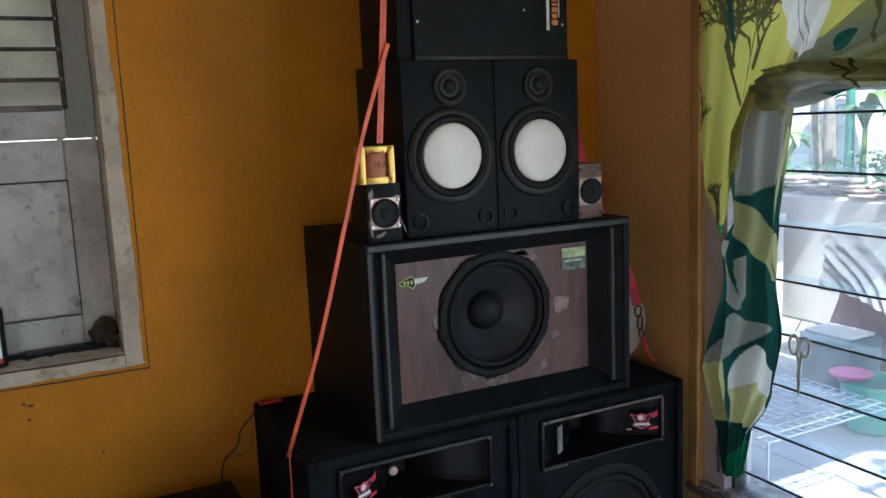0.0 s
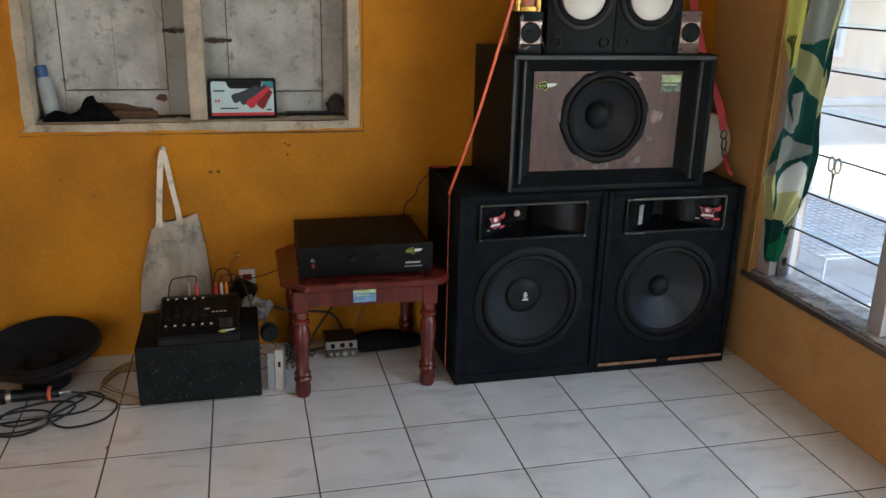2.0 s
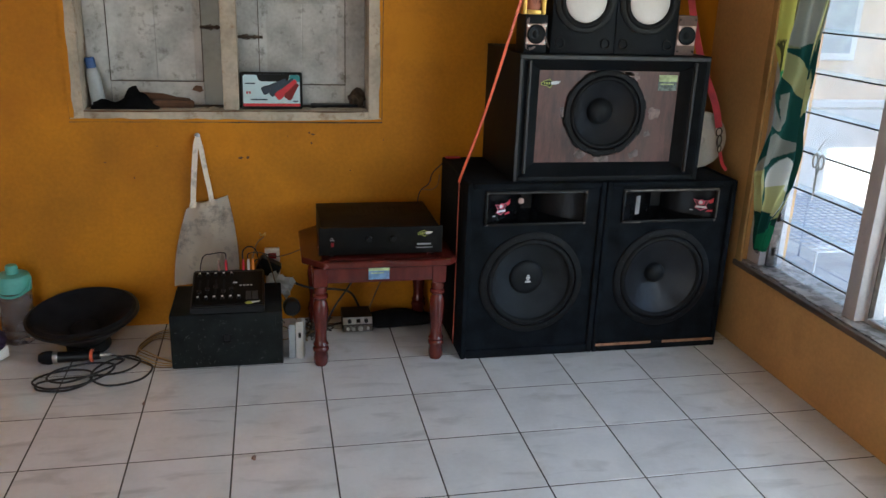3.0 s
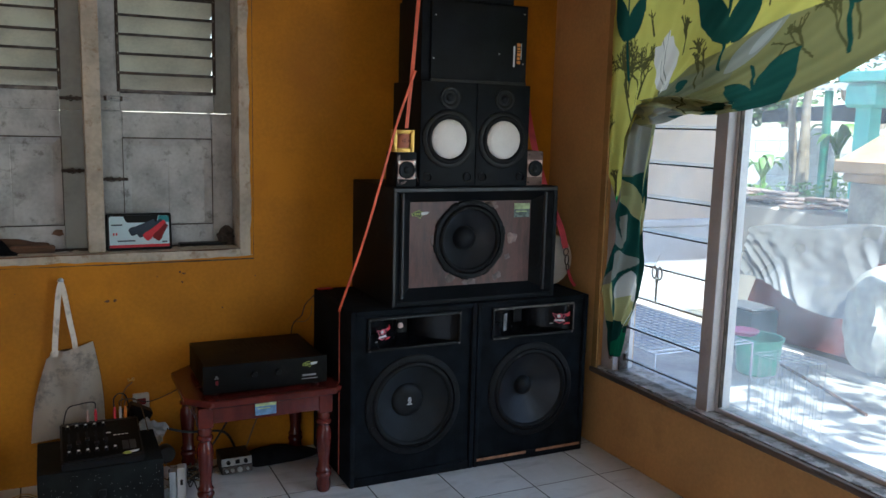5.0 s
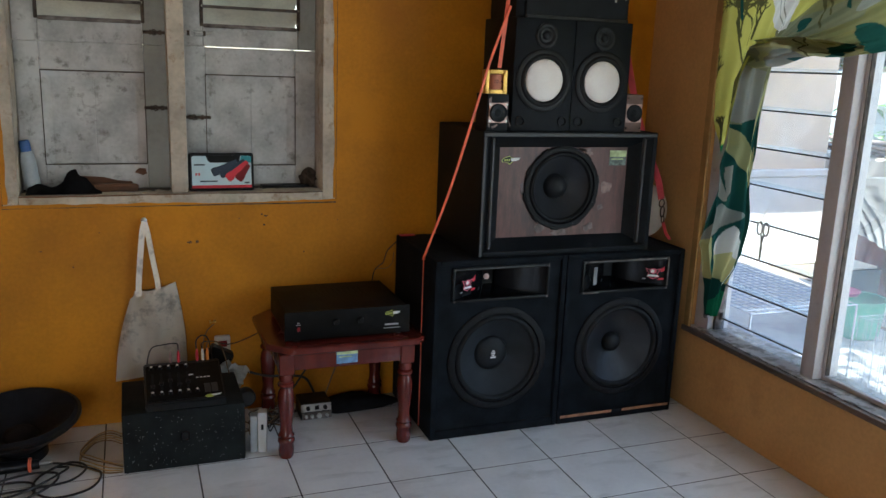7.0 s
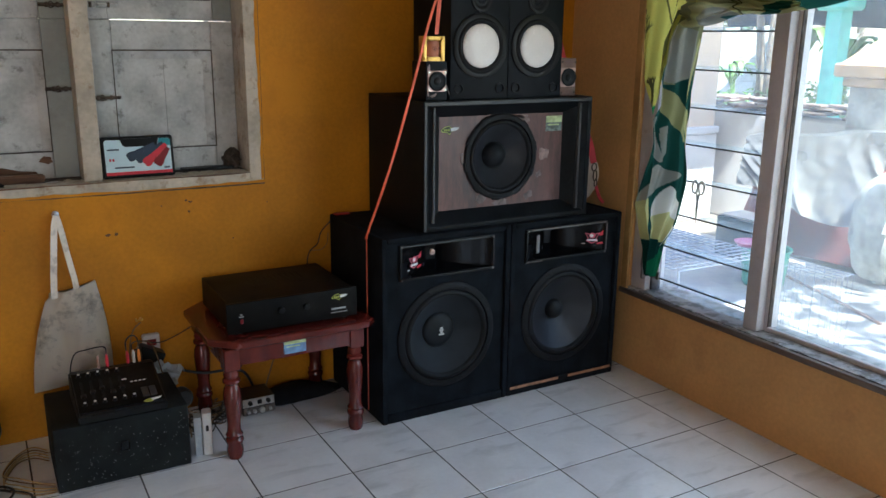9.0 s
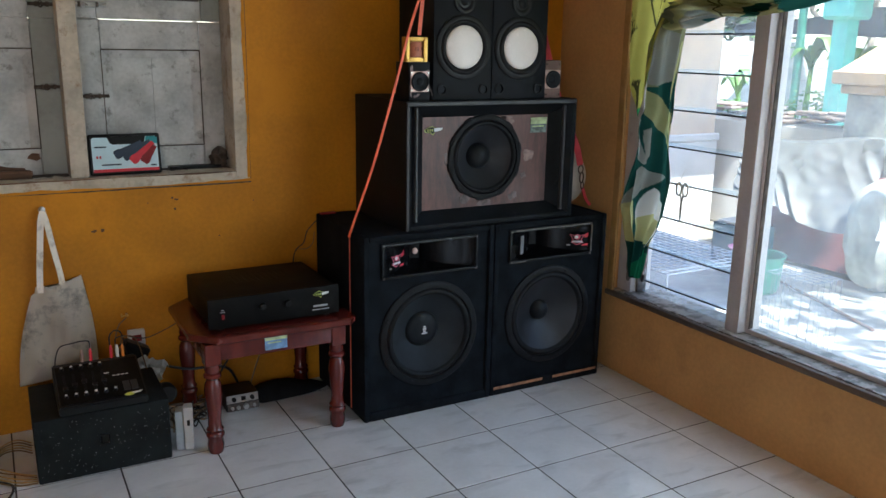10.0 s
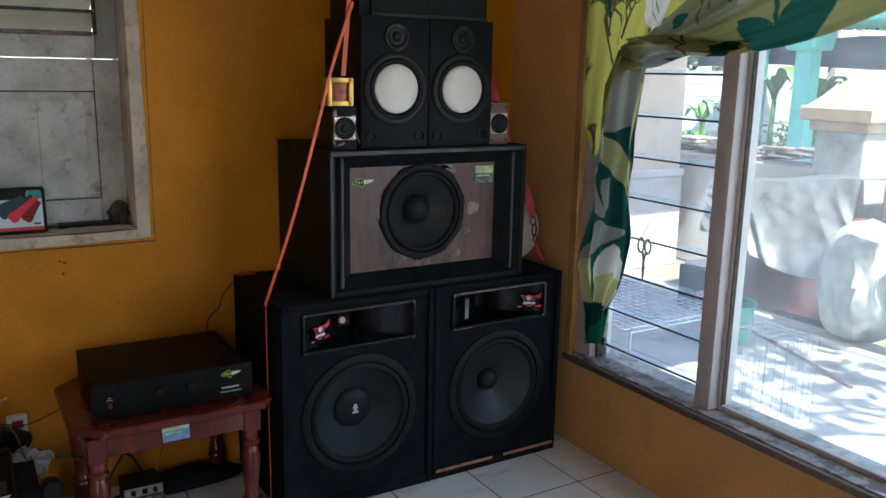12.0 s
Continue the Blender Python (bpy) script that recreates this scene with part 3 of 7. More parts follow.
ragged_strip((WX0 - 0.004, WZ0 - 0.0015), (WX1 + 0.004, WZ0 - 0.0015), 0.0045, -1, M["rust"], YB - 0.0030, 4, "dirt_shadow_joint", "dark joint under the sill, dirt with painted shadow")
ragged_strip((WX0 + 0.05, WZ0 + 0.0395), (WX1 - 0.05, WZ0 + 0.0395), 0.004, -1, M["rot_wood"], YB - 0.0122, 5, "flaked_edge")
ragged_strip((WX1 + 0.0005, WZ0), (WX1 + 0.0005, WZ1), 0.003, -1, M["rust"], YB - 0.0025, 6, "dirt_shadow_joint")
ragged_strip((WX0 - 0.0005, WZ0), (WX0 - 0.0005, WZ1), 0.003, 1, M["rust"], YB - 0.0025, 7, "dirt_shadow_joint")

SF = YB + 0.128  # room face of the shutters


def shutter_half(x0, x1, z0, z1, ox0, ox1, oz0, oz1, stile_mat, louvred):
    """One framed leaf: stiles, rails, and a boarded panel or sloping slats between them."""
    leaf = new("shutter")
    leaf.parent = window_1
    d0, d1 = SF, SF + 0.032
    for a, b, mt in ((x0, ox0, stile_mat[0]), (ox1, x1, stile_mat[1])):
        bm = B()
        bx(bm, a, b, d0, d1, z0, z1, 0.0025)
        part("stile", bm, mt, leaf)
    for a, b in ((z0, oz0), (oz1, z1)):
        bm = B()
        bx(bm, ox0 + 0.0006, ox1 - 0.0006, d0 + 0.001, d1 - 0.001, a, b, 0.0025)
        part("rail", bm, M["old_white"], leaf)
    if louvred:
        n = 5
        step = (oz1 - oz0) / n
        for i in range(n):
            bm = B()
            zc = oz0 + step * (i + 0.5) - 0.004
            tilt = Matrix.Translation((0, d0 + 0.037, zc)) @ Matrix.Rotation(radians(-38 + 2.5 * math.sin(3 * i + 9 * x0)), 4, "X")
            bx(bm, ox0 - 0.003, ox1 + 0.003, -0.056, 0.056, -0.004, 0.004, 0.0015, 1, tilt)
            sl = part("slat", bm, M["slat"], leaf)
            # Dark strip paints the shade in the gap under each slat.
            bm = B()
            bx(bm, ox0 + 0.0005, ox1 - 0.0005, -0.0572, -0.0555, -0.0120, 0.001, 0.0005, 1, tilt)
            part("slat_gap_shade", bm, M["clip_metal"], sl, "dark strip standing in for the shaded gap below")
        # dark bead round the slats
        for a, b, c, d in ((ox0 - 0.008, ox0 + 0.004, oz0 - 0.008, oz1 + 0.008), (ox1 - 0.004, ox1 + 0.008, oz0 - 0.008, oz1 + 0.008)):
            bm = B()
            bx(bm, a, b, d0 - 0.006, d0 - 0.0005, c, d, 0.002)
            part("bead", bm, M["rust"], leaf)
        bm = B()
        bx(bm, ox0 + 0.0045, ox1 - 0.0045, d0 - 0.006, d0 - 0.0005, oz0 - 0.012, oz0 + 0.002, 0.002)
        part("bead", bm, M["clip_metal"], leaf)
        bm = B()
        bx(bm, ox0 + 0.0045, ox1 - 0.0045, d0 - 0.006, d0 - 0.0005, oz1 - 0.003, oz1 + 0.009, 0.002)
        part("bead", bm, M["rust"], leaf)
    else:
        w = (ox1 - ox0) / 2
        for i in range(2):
            bm = B()
            bx(bm, ox0 + 0.0002 + w * i, ox0 + w * (i + 1) - 0.0003, d0 + 0.017, d1 - 0.003, oz0 + 0.0006, oz1 - 0.0006, 0.0015)
            part("panel_board", bm, M["old_white"], leaf)
        # sloping moulding round the sunk panel
        mw, yo, yi = 0.030, d0 + 0.003, d0 + 0.0165
        for outer, inner in ((((ox0, oz0), (ox0, oz1)), ((ox0 + mw, oz0), (ox0 + mw, oz1 - mw))), (((ox1, oz0), (ox1, oz1)), ((ox1 - mw, oz0), (ox1 - mw, oz1 - mw))), (((ox0, oz1), (ox1, oz1)), ((ox0 + mw, oz1 - mw), (ox1 - mw, oz1 - mw)))):
            bm = B()
            (xa, za), (xb, zb) = outer
            (xc, zc), (xd, zd) = inner
            poly(bm, [(xa, yo, za), (xb, yo, zb), (xd, yi, zd), (xc, yi, zc)], (0, 0.006, 0))
            part("moulding", bm, M["old_white"], leaf, "", None)
        # Dark strips paint the shadow round the edge of the sunk panel.
        for a, b, c, d in ((ox1 - 0.0018, ox1 + 0.0012, oz0 - 0.001, oz1 + 0.002), (ox0 + 0.001, ox1 - 0.002, oz1 - 0.003, oz1 + 0.0012), (ox0 - 0.001, ox1 - 0.002, oz0 - 0.0015, oz0 + 0.0012), (ox0 - 0.0012, ox0 + 0.0016, oz0 + 0.0013, oz1)):
            bm = B()
            bx(bm, a, b, d0 - 0.0008, d0 + 0.006, c, d, 0)
            part("panel_shadow_line", bm, M["rust"], leaf)
    return leaf


OW, GG = M["old_white"], M["grey_green"]
shutter_half(0.728, 1.239, 0.8557, 1.3690, 0.832, 1.162, 0.937, 1.272, (OW, OW), False)
shutter_half(0.728, 1.239, 1.3716, 1.884, 0.826, 1.172, 1.450, 1.800, (OW, GG), True)
shutter_half(0.206, 0.724, 0.8557, 1.3682, 0.285, 0.622, 0.945, 1.272, (OW, GG), False)
shutter_half(0.206, 0.724, 1.3684, 1.884, 0.285, 0.622, 1.450, 1.800, (OW, GG), True)


# Unseen strips added behind the shutters to stop light at parts of the slit.
for x0_, x1_ in ((0.728, 0.838), (1.150, 1.164), (1.228, 1.239)):
    bm = B()
    bx(bm, x0_, x1_, SF + 0.033, SF + 0.038, 1.360, 1.380, 0)
    part("slit_light_stop", bm, M["old_white"], window_1)


def slide_bolt(x0, x1, z, knob_mat):
    ob = new("slide_bolt")
    ob.parent = window_1
    bm = B()
    bx(bm, x0 + 0.004, x1 - 0.004, SF - 0.003, SF - 0.0005, z - 0.011, z + 0.011, 0.001)
    part("plate", bm, M["grey_green"], ob, "overpainted plate")
    bm = B()
    tube(bm, [(x0 - 0.018, SF - 0.008, z), (x1 + 0.022, SF - 0.008, z)], 0.0055)
    tube(bm, [(x0 + 0.02 + 0.006 * math.cos(k * 0.7), SF - 0.012 - 0.004 * math.sin(k * 0.7), z + 0.010 * math.sin(k * 0.7)) for k in range(9)], 0.0022, 6)
    tube(bm, [((x0 + x1) / 2, SF - 0.010, z), ((x0 + x1) / 2, SF - 0.024, z - 0.006)], 0.0032)
    part("bar", bm, knob_mat, ob)
    for x in (x0 + 0.008, x1 - 0.008):
        bm = B()
        bx(bm, x - 0.005, x + 0.005, SF - 0.014, SF - 0.003, z - 0.008, z + 0.008, 0.002)
        part("loop", bm, M["rust"], ob)


slide_bolt(0.640, 0.688, 1.412, M["rust"])
slide_bolt(0.636, 0.688, 1.148, M["rust"])
slide_bolt(0.768, 0.840, 1.416, M["steel"])
slide_bolt(0.768, 0.826, 1.116, M["rust"])
# grime gathered at the back of the sill
g_ = random.Random(21)
bm = B()
back, front = [], []
for k in range(61):
    x = WX0 + 0.052 + (WX1 - WX0 - 0.106) * k / 60
    back.append((x, YB + 0.1275, WZ0 + 0.0402))
    front.append((x, YB + 0.075 + g_.uniform(-0.022, 0.03), WZ0 + 0.0402))
poly(bm, back + front[::-1], (0, 0, 0.0012))
part("sill_grime", bm, M["rust"], window_1, "dark grime along the back of the sill", None)
# splintered lower edge of a shutter and a broken patch
bm = B()
pts = [(0.36, 0.862), (0.36, 0.905), (0.42, 0.902), (0.47, 0.899), (0.52, 0.886), (0.565, 0.882), (0.575, 0.866)]
poly(bm, [(x, SF - 0.012, z) for x, z in pts], (0, 0.011, 0))
part("splintered_edge", bm, M["rot_wood"], window_1, "splintered rotten brown wood")
bm = B()
poly(bm, [(0.600 + 0.018 * math.cos(a) * (0.8 + 0.3 * (i % 3)), SF - 0.0015, 0.918 + 0.014 * math.sin(a) * (0.8 + 0.25 * (i % 2))) for i, a in enumerate([k * 0.7 for k in range(9)])], (0, 0.001, 0))
part("rot_patch", bm, M["rot_wood"], window_1)

# ---- wide window in the east wall ----
window_2 = thing("window_2", (0, 0, 0), "wide window with glass louvres beside a fixed pane in a pale painted frame", "window", kind="structure")


def wpart(nme, x0, x1, y0, y1, z0, z1, mt, bev=0.003, label=""):
    bm = B()
    bx(bm, x0, x1, y0, y1, z0, z1, bev, 2)
    return part(nme, bm, mt, window_2, label)


wpart("window_sill", 2.6605, 2.83, SY0 + 0.001, SY1 - 0.001, SZ0 + 0.0005, 0.345, M["sill_wood"], 0.003, "dirty pale sill with flaking paint")
wpart("sill_nosing", 2.640, 2.660, SY0 + 0.001, SY1 + 0.02, SZ0 - 0.002, 0.3425, M["dark_sill"], 0.007, "dark brown worn wooden nosing")
g_ = random.Random(8)
for k in range(26):
    yy = 1.60 - 0.10 * k + g_.uniform(-0.03, 0.03)
    ln, ww = g_.uniform(0.02, 0.07), g_.uniform(0.004, 0.014)
    bm = B()
    poly(bm, [(2.6615 + ww * q * g_.uniform(0.7, 1.2), yy + ln * p, 0.3452) for p, q in ((-0.5, 0), (0.5, 0), (0.35, 0.7), (0.1, 1.0), (-0.2, 0.6), (-0.4, 0.8))], (0, 0, 0.0012))
    part("paint_flake", bm, M["dark_sill"] if k % 3 else M["win_frame"], window_2, "", None)
wpart("window_frame", 2.688, 2.79, 1.548, SY1 - 0.001, 0.3455, SZ1 - 0.001, M["win_frame"])
wpart("window_frame", 2.688, 2.79, SY0 + 0.001, SY0 + 0.06, 0.3455, SZ1 - 0.001, M["win_frame"])
wpart("window_frame", 2.688, 2.79, SY0 + 0.0605, 1.5475, SZ1 - 0.05, SZ1 - 0.001, M["win_frame"])
wpart("mullion", 2.690, 2.80, 0.996, 1.054, 0.3455, SZ1 - 0.0505, M["win_frame"], 0.004)
wpart("bead", 2.728, 2.744, 0.982, 0.9955, 0.3455, SZ1 - 0.0505, M["win_frame"], 0.002)
wpart("bead", 2.728, 2.744, SY0 + 0.061, 0.9815, 0.3455, 0.360, M["win_frame"], 0.002)
wpart("putty_line", 2.727, 2.7455, 0.978, 0.9815, 0.362, SZ1 - 0.052, M["rust"], 0.001)
pane = wpart("pane", 2.746, 2.751, SY0 + 0.061, 0.995, 0.346, SZ1 - 0.051, M["glass"], 0.0)
pane.visible_shadow = False
wpart("louvre_channel", 2.715, 2.76, 1.536, 1.5475, 0.346, SZ1 - 0.051, M["clip_metal"], 0.002)
wpart("louvre_channel", 2.722, 2.76, 1.0545, 1.062, 0.346, SZ1 - 0.051, M["win_frame"], 0.002)
for i in range(12):
    z = 0.398 + 0.1376 * i
    tilt = Matrix.Translation((2.742, 0, z)) @ Matrix.Rotation(radians(9), 4, "Y")
    bm = B()
    bx(bm, -0.0025, 0.0025, 1.0625, 1.5355, 0.0, 0.150 if i < 11 else 0.12, 0.0, 1, tilt)
    blade = part("louvre_blade", bm, M["blade_glass"], window_2, "clear glass louvre blade" if i == 0 else "", None)
    blade.visible_shadow = False
    bm = B()
    bx(bm, -0.004, 0.004, 1.0625, 1.5355, -0.006, -0.0005, 0.001, 1, tilt)
    part("blade_edge", bm, M["blade_edge"], blade)
    bm = B()
    bx(bm, -0.010, 0.004, 1.524, 1.5355, -0.012, 0.018, 0.002, 1, tilt)
    part("clip", bm, M["clip_metal"], blade)
bm = B()
bx(bm, 2.746, 2.751, 1.063, 1.535, 0.3455, 0.400, 0)
part("pane", bm, M["blade_glass"], window_2).visible_shadow = False
# crank lever of the louvres
bm = B()
tube(bm, smooth_path([(2.712, 1.56, 0.52), (2.69, 1.565, 0.50), (2.682, 1.566, 0.45), (2.69, 1.56, 0.41)], 5), 0.006)
bx(bm, 2.680, 2.714, 1.555, 1.572, 0.39, 0.56, 0.004)
part("louvre_lever", bm, M["clip_metal"], window_2, "rusty dark louvre lever")

# ---- speakers ----


def driver(parent, x, y, z, r, cone_mat, depth, cap_r, bulge=0.012, bolts=8, name="woofer", cap_mat=None, petals=0):
    """A round driver facing -y at y, with its rim proud of the baffle."""
    w = new(name)
    w.parent = parent
    m = facing(x, y, z)
    bm = B()
    lathe(bm, [(r * 0.86, 0.002), (r * 0.88, 0.010), (r * 0.97, 0.010), (r, 0.006), (r, -0.002), (r * 0.86, -0.004), (r * 0.86, 0.002)], 56, m)
    if petals:
        for i in range(petals):
            a = 2 * math.pi * i / petals + 0.2
            t = m @ Matrix.Rotation(a, 4, "Z") @ Matrix.Translation((r * 1.0, 0, 0.004))
            bx(bm, -0.012, 0.004, -r * 0.11, r * 0.11, -0.004, 0.004, 0.003, 1, t)
    part("rim", bm, M["surround"], w)
    bm = B()
    lathe(bm, [(r * 0.86, 0.003), (r * 0.835, 0.010), (r * 0.80, 0.013), (r * 0.765, 0.010), (r * 0.74, 0.001)], 56, m)
    part("surround", bm, M["surround"], w, smooth=60)
    bm = B()
    prof = []
    for i in range(9):
        t = i / 8
        rr = r * 0.74 * (1 - t) + cap_r * 0.9 * t
        prof.append((rr, 0.001 - depth * (t ** 0.85)))
    lathe(bm, prof, 56, m)
    part("cone", bm, cone_mat, w, smooth=60)
    bm = B()
    prof = [(cap_r * math.cos(a), -depth * 0.90 + bulge * math.sin(a)) for a in [k * math.pi / 2 / 6 for k in range(7)]]
    prof[-1] = (0, prof[-1][1])
    lathe(bm, [(cap_r, -depth - 0.004)] + prof, 40, m)
    part("dust_cap", bm, cap_mat or M["cap"], w, smooth=60)
    for i in range(bolts):
        a = 2 * math.pi * (i + 0.5) / bolts
        bm = B()
        lathe(bm, [(0.0045, 0.008), (0.0045, 0.012), (0.0, 0.0135)], 8, m @ Matrix.Translation((r * 0.93 * math.cos(a), r * 0.93 * math.sin(a), 0)))
        part("bolt", bm, M["black_plastic"], w)
    return w


def star_logo(parent, x, y, z, s, m):
    """A small angular emblem: white-edged red shield with a dark disc and two red tags."""
    up = m.to_3x3() @ Vector((0, 0, 0.0006))
    shield = ((-1.0, 0.60), (0.0, 0.38), (1.0, 0.60), (0.55, -0.10), (0.78, -0.45), (0.0, -0.82), (-0.78, -0.45), (-0.55, -0.10))
    bm = B()
    poly(bm, [m @ Vector((s * a, s * b, 0)) for a, b in shield], up)
    e = part("emblem", bm, M["pink_print"], parent, "small red and white printed emblem", None)
    for name, pts, h, mt in (
            ("emblem_field", [(0.80 * a, 0.80 * b - 0.02) for a, b in shield], 0.0008, "black_plastic"),
            ("emblem_disc", [(0.42 * math.cos(k * 0.628), 0.24 + 0.36 * math.sin(k * 0.628)) for k in range(10)], 0.0016, "pink_print"),
            ("emblem_dot", [(-0.10 + 0.24 * math.cos(k * 0.628), 0.24 + 0.22 * math.sin(k * 0.628)) for k in range(10)], 0.0024, "white_print"),
            ("emblem_band", [(-0.72, -0.46), (0.72, -0.46), (0.58, -0.22), (-0.58, -0.22)], 0.0016, "white_print"),
            ("emblem_tag", [(0.85, 0.45), (1.35, 0.95), (1.35, 0.35), (0.95, 0.15)], 0.0004, "red_print"),
            ("emblem_tag", [(0.55, -0.88), (1.35, -0.80), (1.35, -0.55), (0.75, -0.62)], 0.0004, "red_print"),
            ("emblem_bar", [(-1.30, -0.86), (-0.85, -0.86), (-0.85, -0.72), (-1.30, -0.72)], 0.0004, "grey_print")):
        bm = B()
        poly(bm, [m @ Vector((s * a, s * b, h)) for a, b in pts], up)
        part(name, bm, M[mt], e, "", None)


def pa_cabinet(x0, x1, cone_mat, cap_r, cap_print, slots, logo_side, label):
    """Floor speaker with a big woofer below a wide horn."""
    w, d, h = x1 - x0, 0.462, 0.674
    cab = thing("floor_speaker", (x0 + w / 2, 1.583, 0), label, "speaker", "large speakers on the floor")
    a, b = -w / 2 + 0.001, w / 2 - 0.001
    t, rec = 0.020, 0.014
    for nme, q in (("side_panel", (a, a + t, 0, d, 0, h)), ("side_panel", (b - t, b, 0, d, 0, h)), ("top_panel", (a + t, b - t, 0.0005, d, h - t, h - 0.0005)),
                   ("bottom_panel", (a + t, b - t, 0.0005, d, 0.0005, 0.034)), ("back_panel", (a + t, b - t, d - 0.015, d - 0.0005, 0.034, h - t))):
        bm = B()
        bx(bm, *q, 0.006 if nme != "back_panel" else 0.0, 2)
        part(nme, bm, M["carpet"], cab)
    cz, r = 0.294, 0.196
    ax, bxx = a + t, b - t
    bm = B()
    holed_plate(bm, ax, bxx, 0.034, 0.505, rec, rec + 0.018, 0.0, cz, r * 0.88)
    part("baffle", bm, M["carpet"], cab)
    hx0, hx1, hz0, hz1 = -0.187, 0.187, 0.520, 0.640
    for q in ((ax, hx0, 0.505, h - t), (hx1, bxx, 0.505, h - t), (hx0, hx1, 0.505, hz0), (hx0, hx1, hz1, h - t)):
        bm = B()
        bx(bm, q[0], q[1], rec, rec + 0.018, q[2], q[3], 0)
        part("baffle_strip", bm, M["carpet"], cab)
    driver(cab, 0, rec, cz, r, cone_mat, 0.065, cap_r, 0.020 if cap_print else 0.03)
    # horn: rectangular mouth that narrows to a slot
    horn = new("horn")
    horn.parent = cab
    cx, czh = 0.0, (hz0 + hz1) / 2
    hw, hh = (hx1 - hx0) / 2, (hz1 - hz0) / 2
    bm = B()
    rings = []
    for i in range(10):
        k = i / 9
        wx = hw * (1 - k) ** 1.7 * 0.97 + 0.022
        wz = hh * (0.92 - 0.35 * k)
        y = rec - 0.006 + 0.13 * k
        wx = min(wx, hw - 0.004)
        rings.append([bm.verts.new((cx + sx * wx, y, czh + sz * wz)) for sx, sz in ((-1, -1), (1, -1), (1, 1), (-1, 1))])
    for p, q in zip(rings, rings[1:]):
        for i in range(4):
            bm.faces.new((p[i], p[(i + 1) % 4], q[(i + 1) % 4], q[i]))
    bm.faces.new(rings[-1])
    part("flare", bm, M["horn"], horn, "glossy black horn flare", 50)
    for q in ((hx0 - 0.004, hx1 + 0.004, hz1 - 0.006, hz1 + 0.004), (hx0 - 0.004, hx1 + 0.004, hz0 - 0.004, hz0 + 0.006), (hx0 - 0.004, hx0 + 0.005, hz0 + 0.0065, hz1 - 0.0065), (hx1 - 0.005, hx1 + 0.004, hz0 + 0.0065, hz1 - 0.0065)):
        bm = B()
        bx(bm, q[0], q[1], rec - 0.011, rec - 0.0005, q[2], q[3], 0.003, 2)
        part("rim", bm, M["black_plastic"], horn)
    bm = B()
    bx(bm, hx0 + 0.006, hx1 - 0.02, rec - 0.0118, rec - 0.0104, hz1 - 0.0030, hz1 + 0.0006, 0)
    part("worn_edge", bm, M["edge_grey"], horn)
    for sx in (hx0 + 0.004, hx1 - 0.004):
        for sz in (hz0 + 0.002, hz1 - 0.002):
            bm = B()
            lathe(bm, [(0.0045, 0), (0.004, 0.0025), (0, 0.003)], 8, facing(sx, rec - 0.011, sz))
            part("screw", bm, M["clip_metal"], horn)
    s = -1 if logo_side == "l" else 1
    m = Matrix.Translation((cx + s * 0.130, rec + 0.004, czh)) @ Matrix.Rotation(radians(-s * 28), 4, "Z") @ FRONT
    star_logo(horn, 0, 0, 0, 0.031, m)
    if logo_side == "l":
        bm = B()
        lathe(bm, [(0.011, 0), (0.010, 0.004), (0, 0.005)], 16, facing(-0.055, rec + 0.012, czh + 0.024))
        part("screw_cap", bm, M["pink_metal"], horn, "round pale screw cap")
    else:
        bm = B()
        bx(bm, -0.012, 0.012, -0.034, 0.034, 0, 0.002, 0, 1, Matrix.Translation((cx - 0.125, rec + 0.010, czh)) @ Matrix.Rotation(radians(30), 4, "Z") @ FRONT)
        part("silver_strip", bm, M["silver"], horn, "bright silver strip on the horn flare")
        for q in ((hx0 + 0.02, hx1, hz1 - 0.001, hz1 + 0.0035), (hx1 - 0.002, hx1 + 0.0035, hz0 + 0.01, hz1 - 0.002), (hx0 + 0.005, hx0 + 0.07, hz0 - 0.002, hz0 + 0.002)):
            bm = B()
            bx(bm, q[0], q[1], rec - 0.0126, rec - 0.0112, q[2], q[3], 0)
            part("scuffed_rim", bm, M["clip_metal"], horn, "", None)
    if cap_print:
        bm = B()
        m = facing(0.0, rec + 0.0365, cz)
        for i, ww in enumerate((0.005, 0.008, 0.005, 0.011)):
            bx(bm, -ww, ww, -0.014 + 0.008 * (3 - i), -0.0085 + 0.008 * (3 - i), 0.000, 0.002, 0, 1, m)
        part("cap_print", bm, M["white_print"], cab, "", None)
    if slots:
        for q in ((a + 0.012, -0.018), (0.030, b - 0.012)):
            bm = B()
            bx(bm, q[0], q[1], -0.0025, -0.0002, 0.025, 0.036, 0.001)
            part("port_strip", bm, M["slot_wood"], cab, "raw reddish wood strip along the bottom")
    return cab


pa_cabinet(1.535, 2.0545, M["cone"], 0.066, True, False, "l", "big black carpeted speaker cabinet with horn on tiled floor")
pa_cabinet(2.0555, 2.575, M["cone_poly"], 0.040, False, True, "r", "big black speaker cabinet with horn and raw wood port strips")
# red scrap on the rear corner of the stack
bm = B()
bx(bm, -0.03, 0.03, -0.012, 0.012, 0, 0.004, 0.001)
solo("plastic_scrap", bm, M["red_print"], (1.575, 2.02, 0.6745), "small red plastic scrap on a speaker top", "scrap")

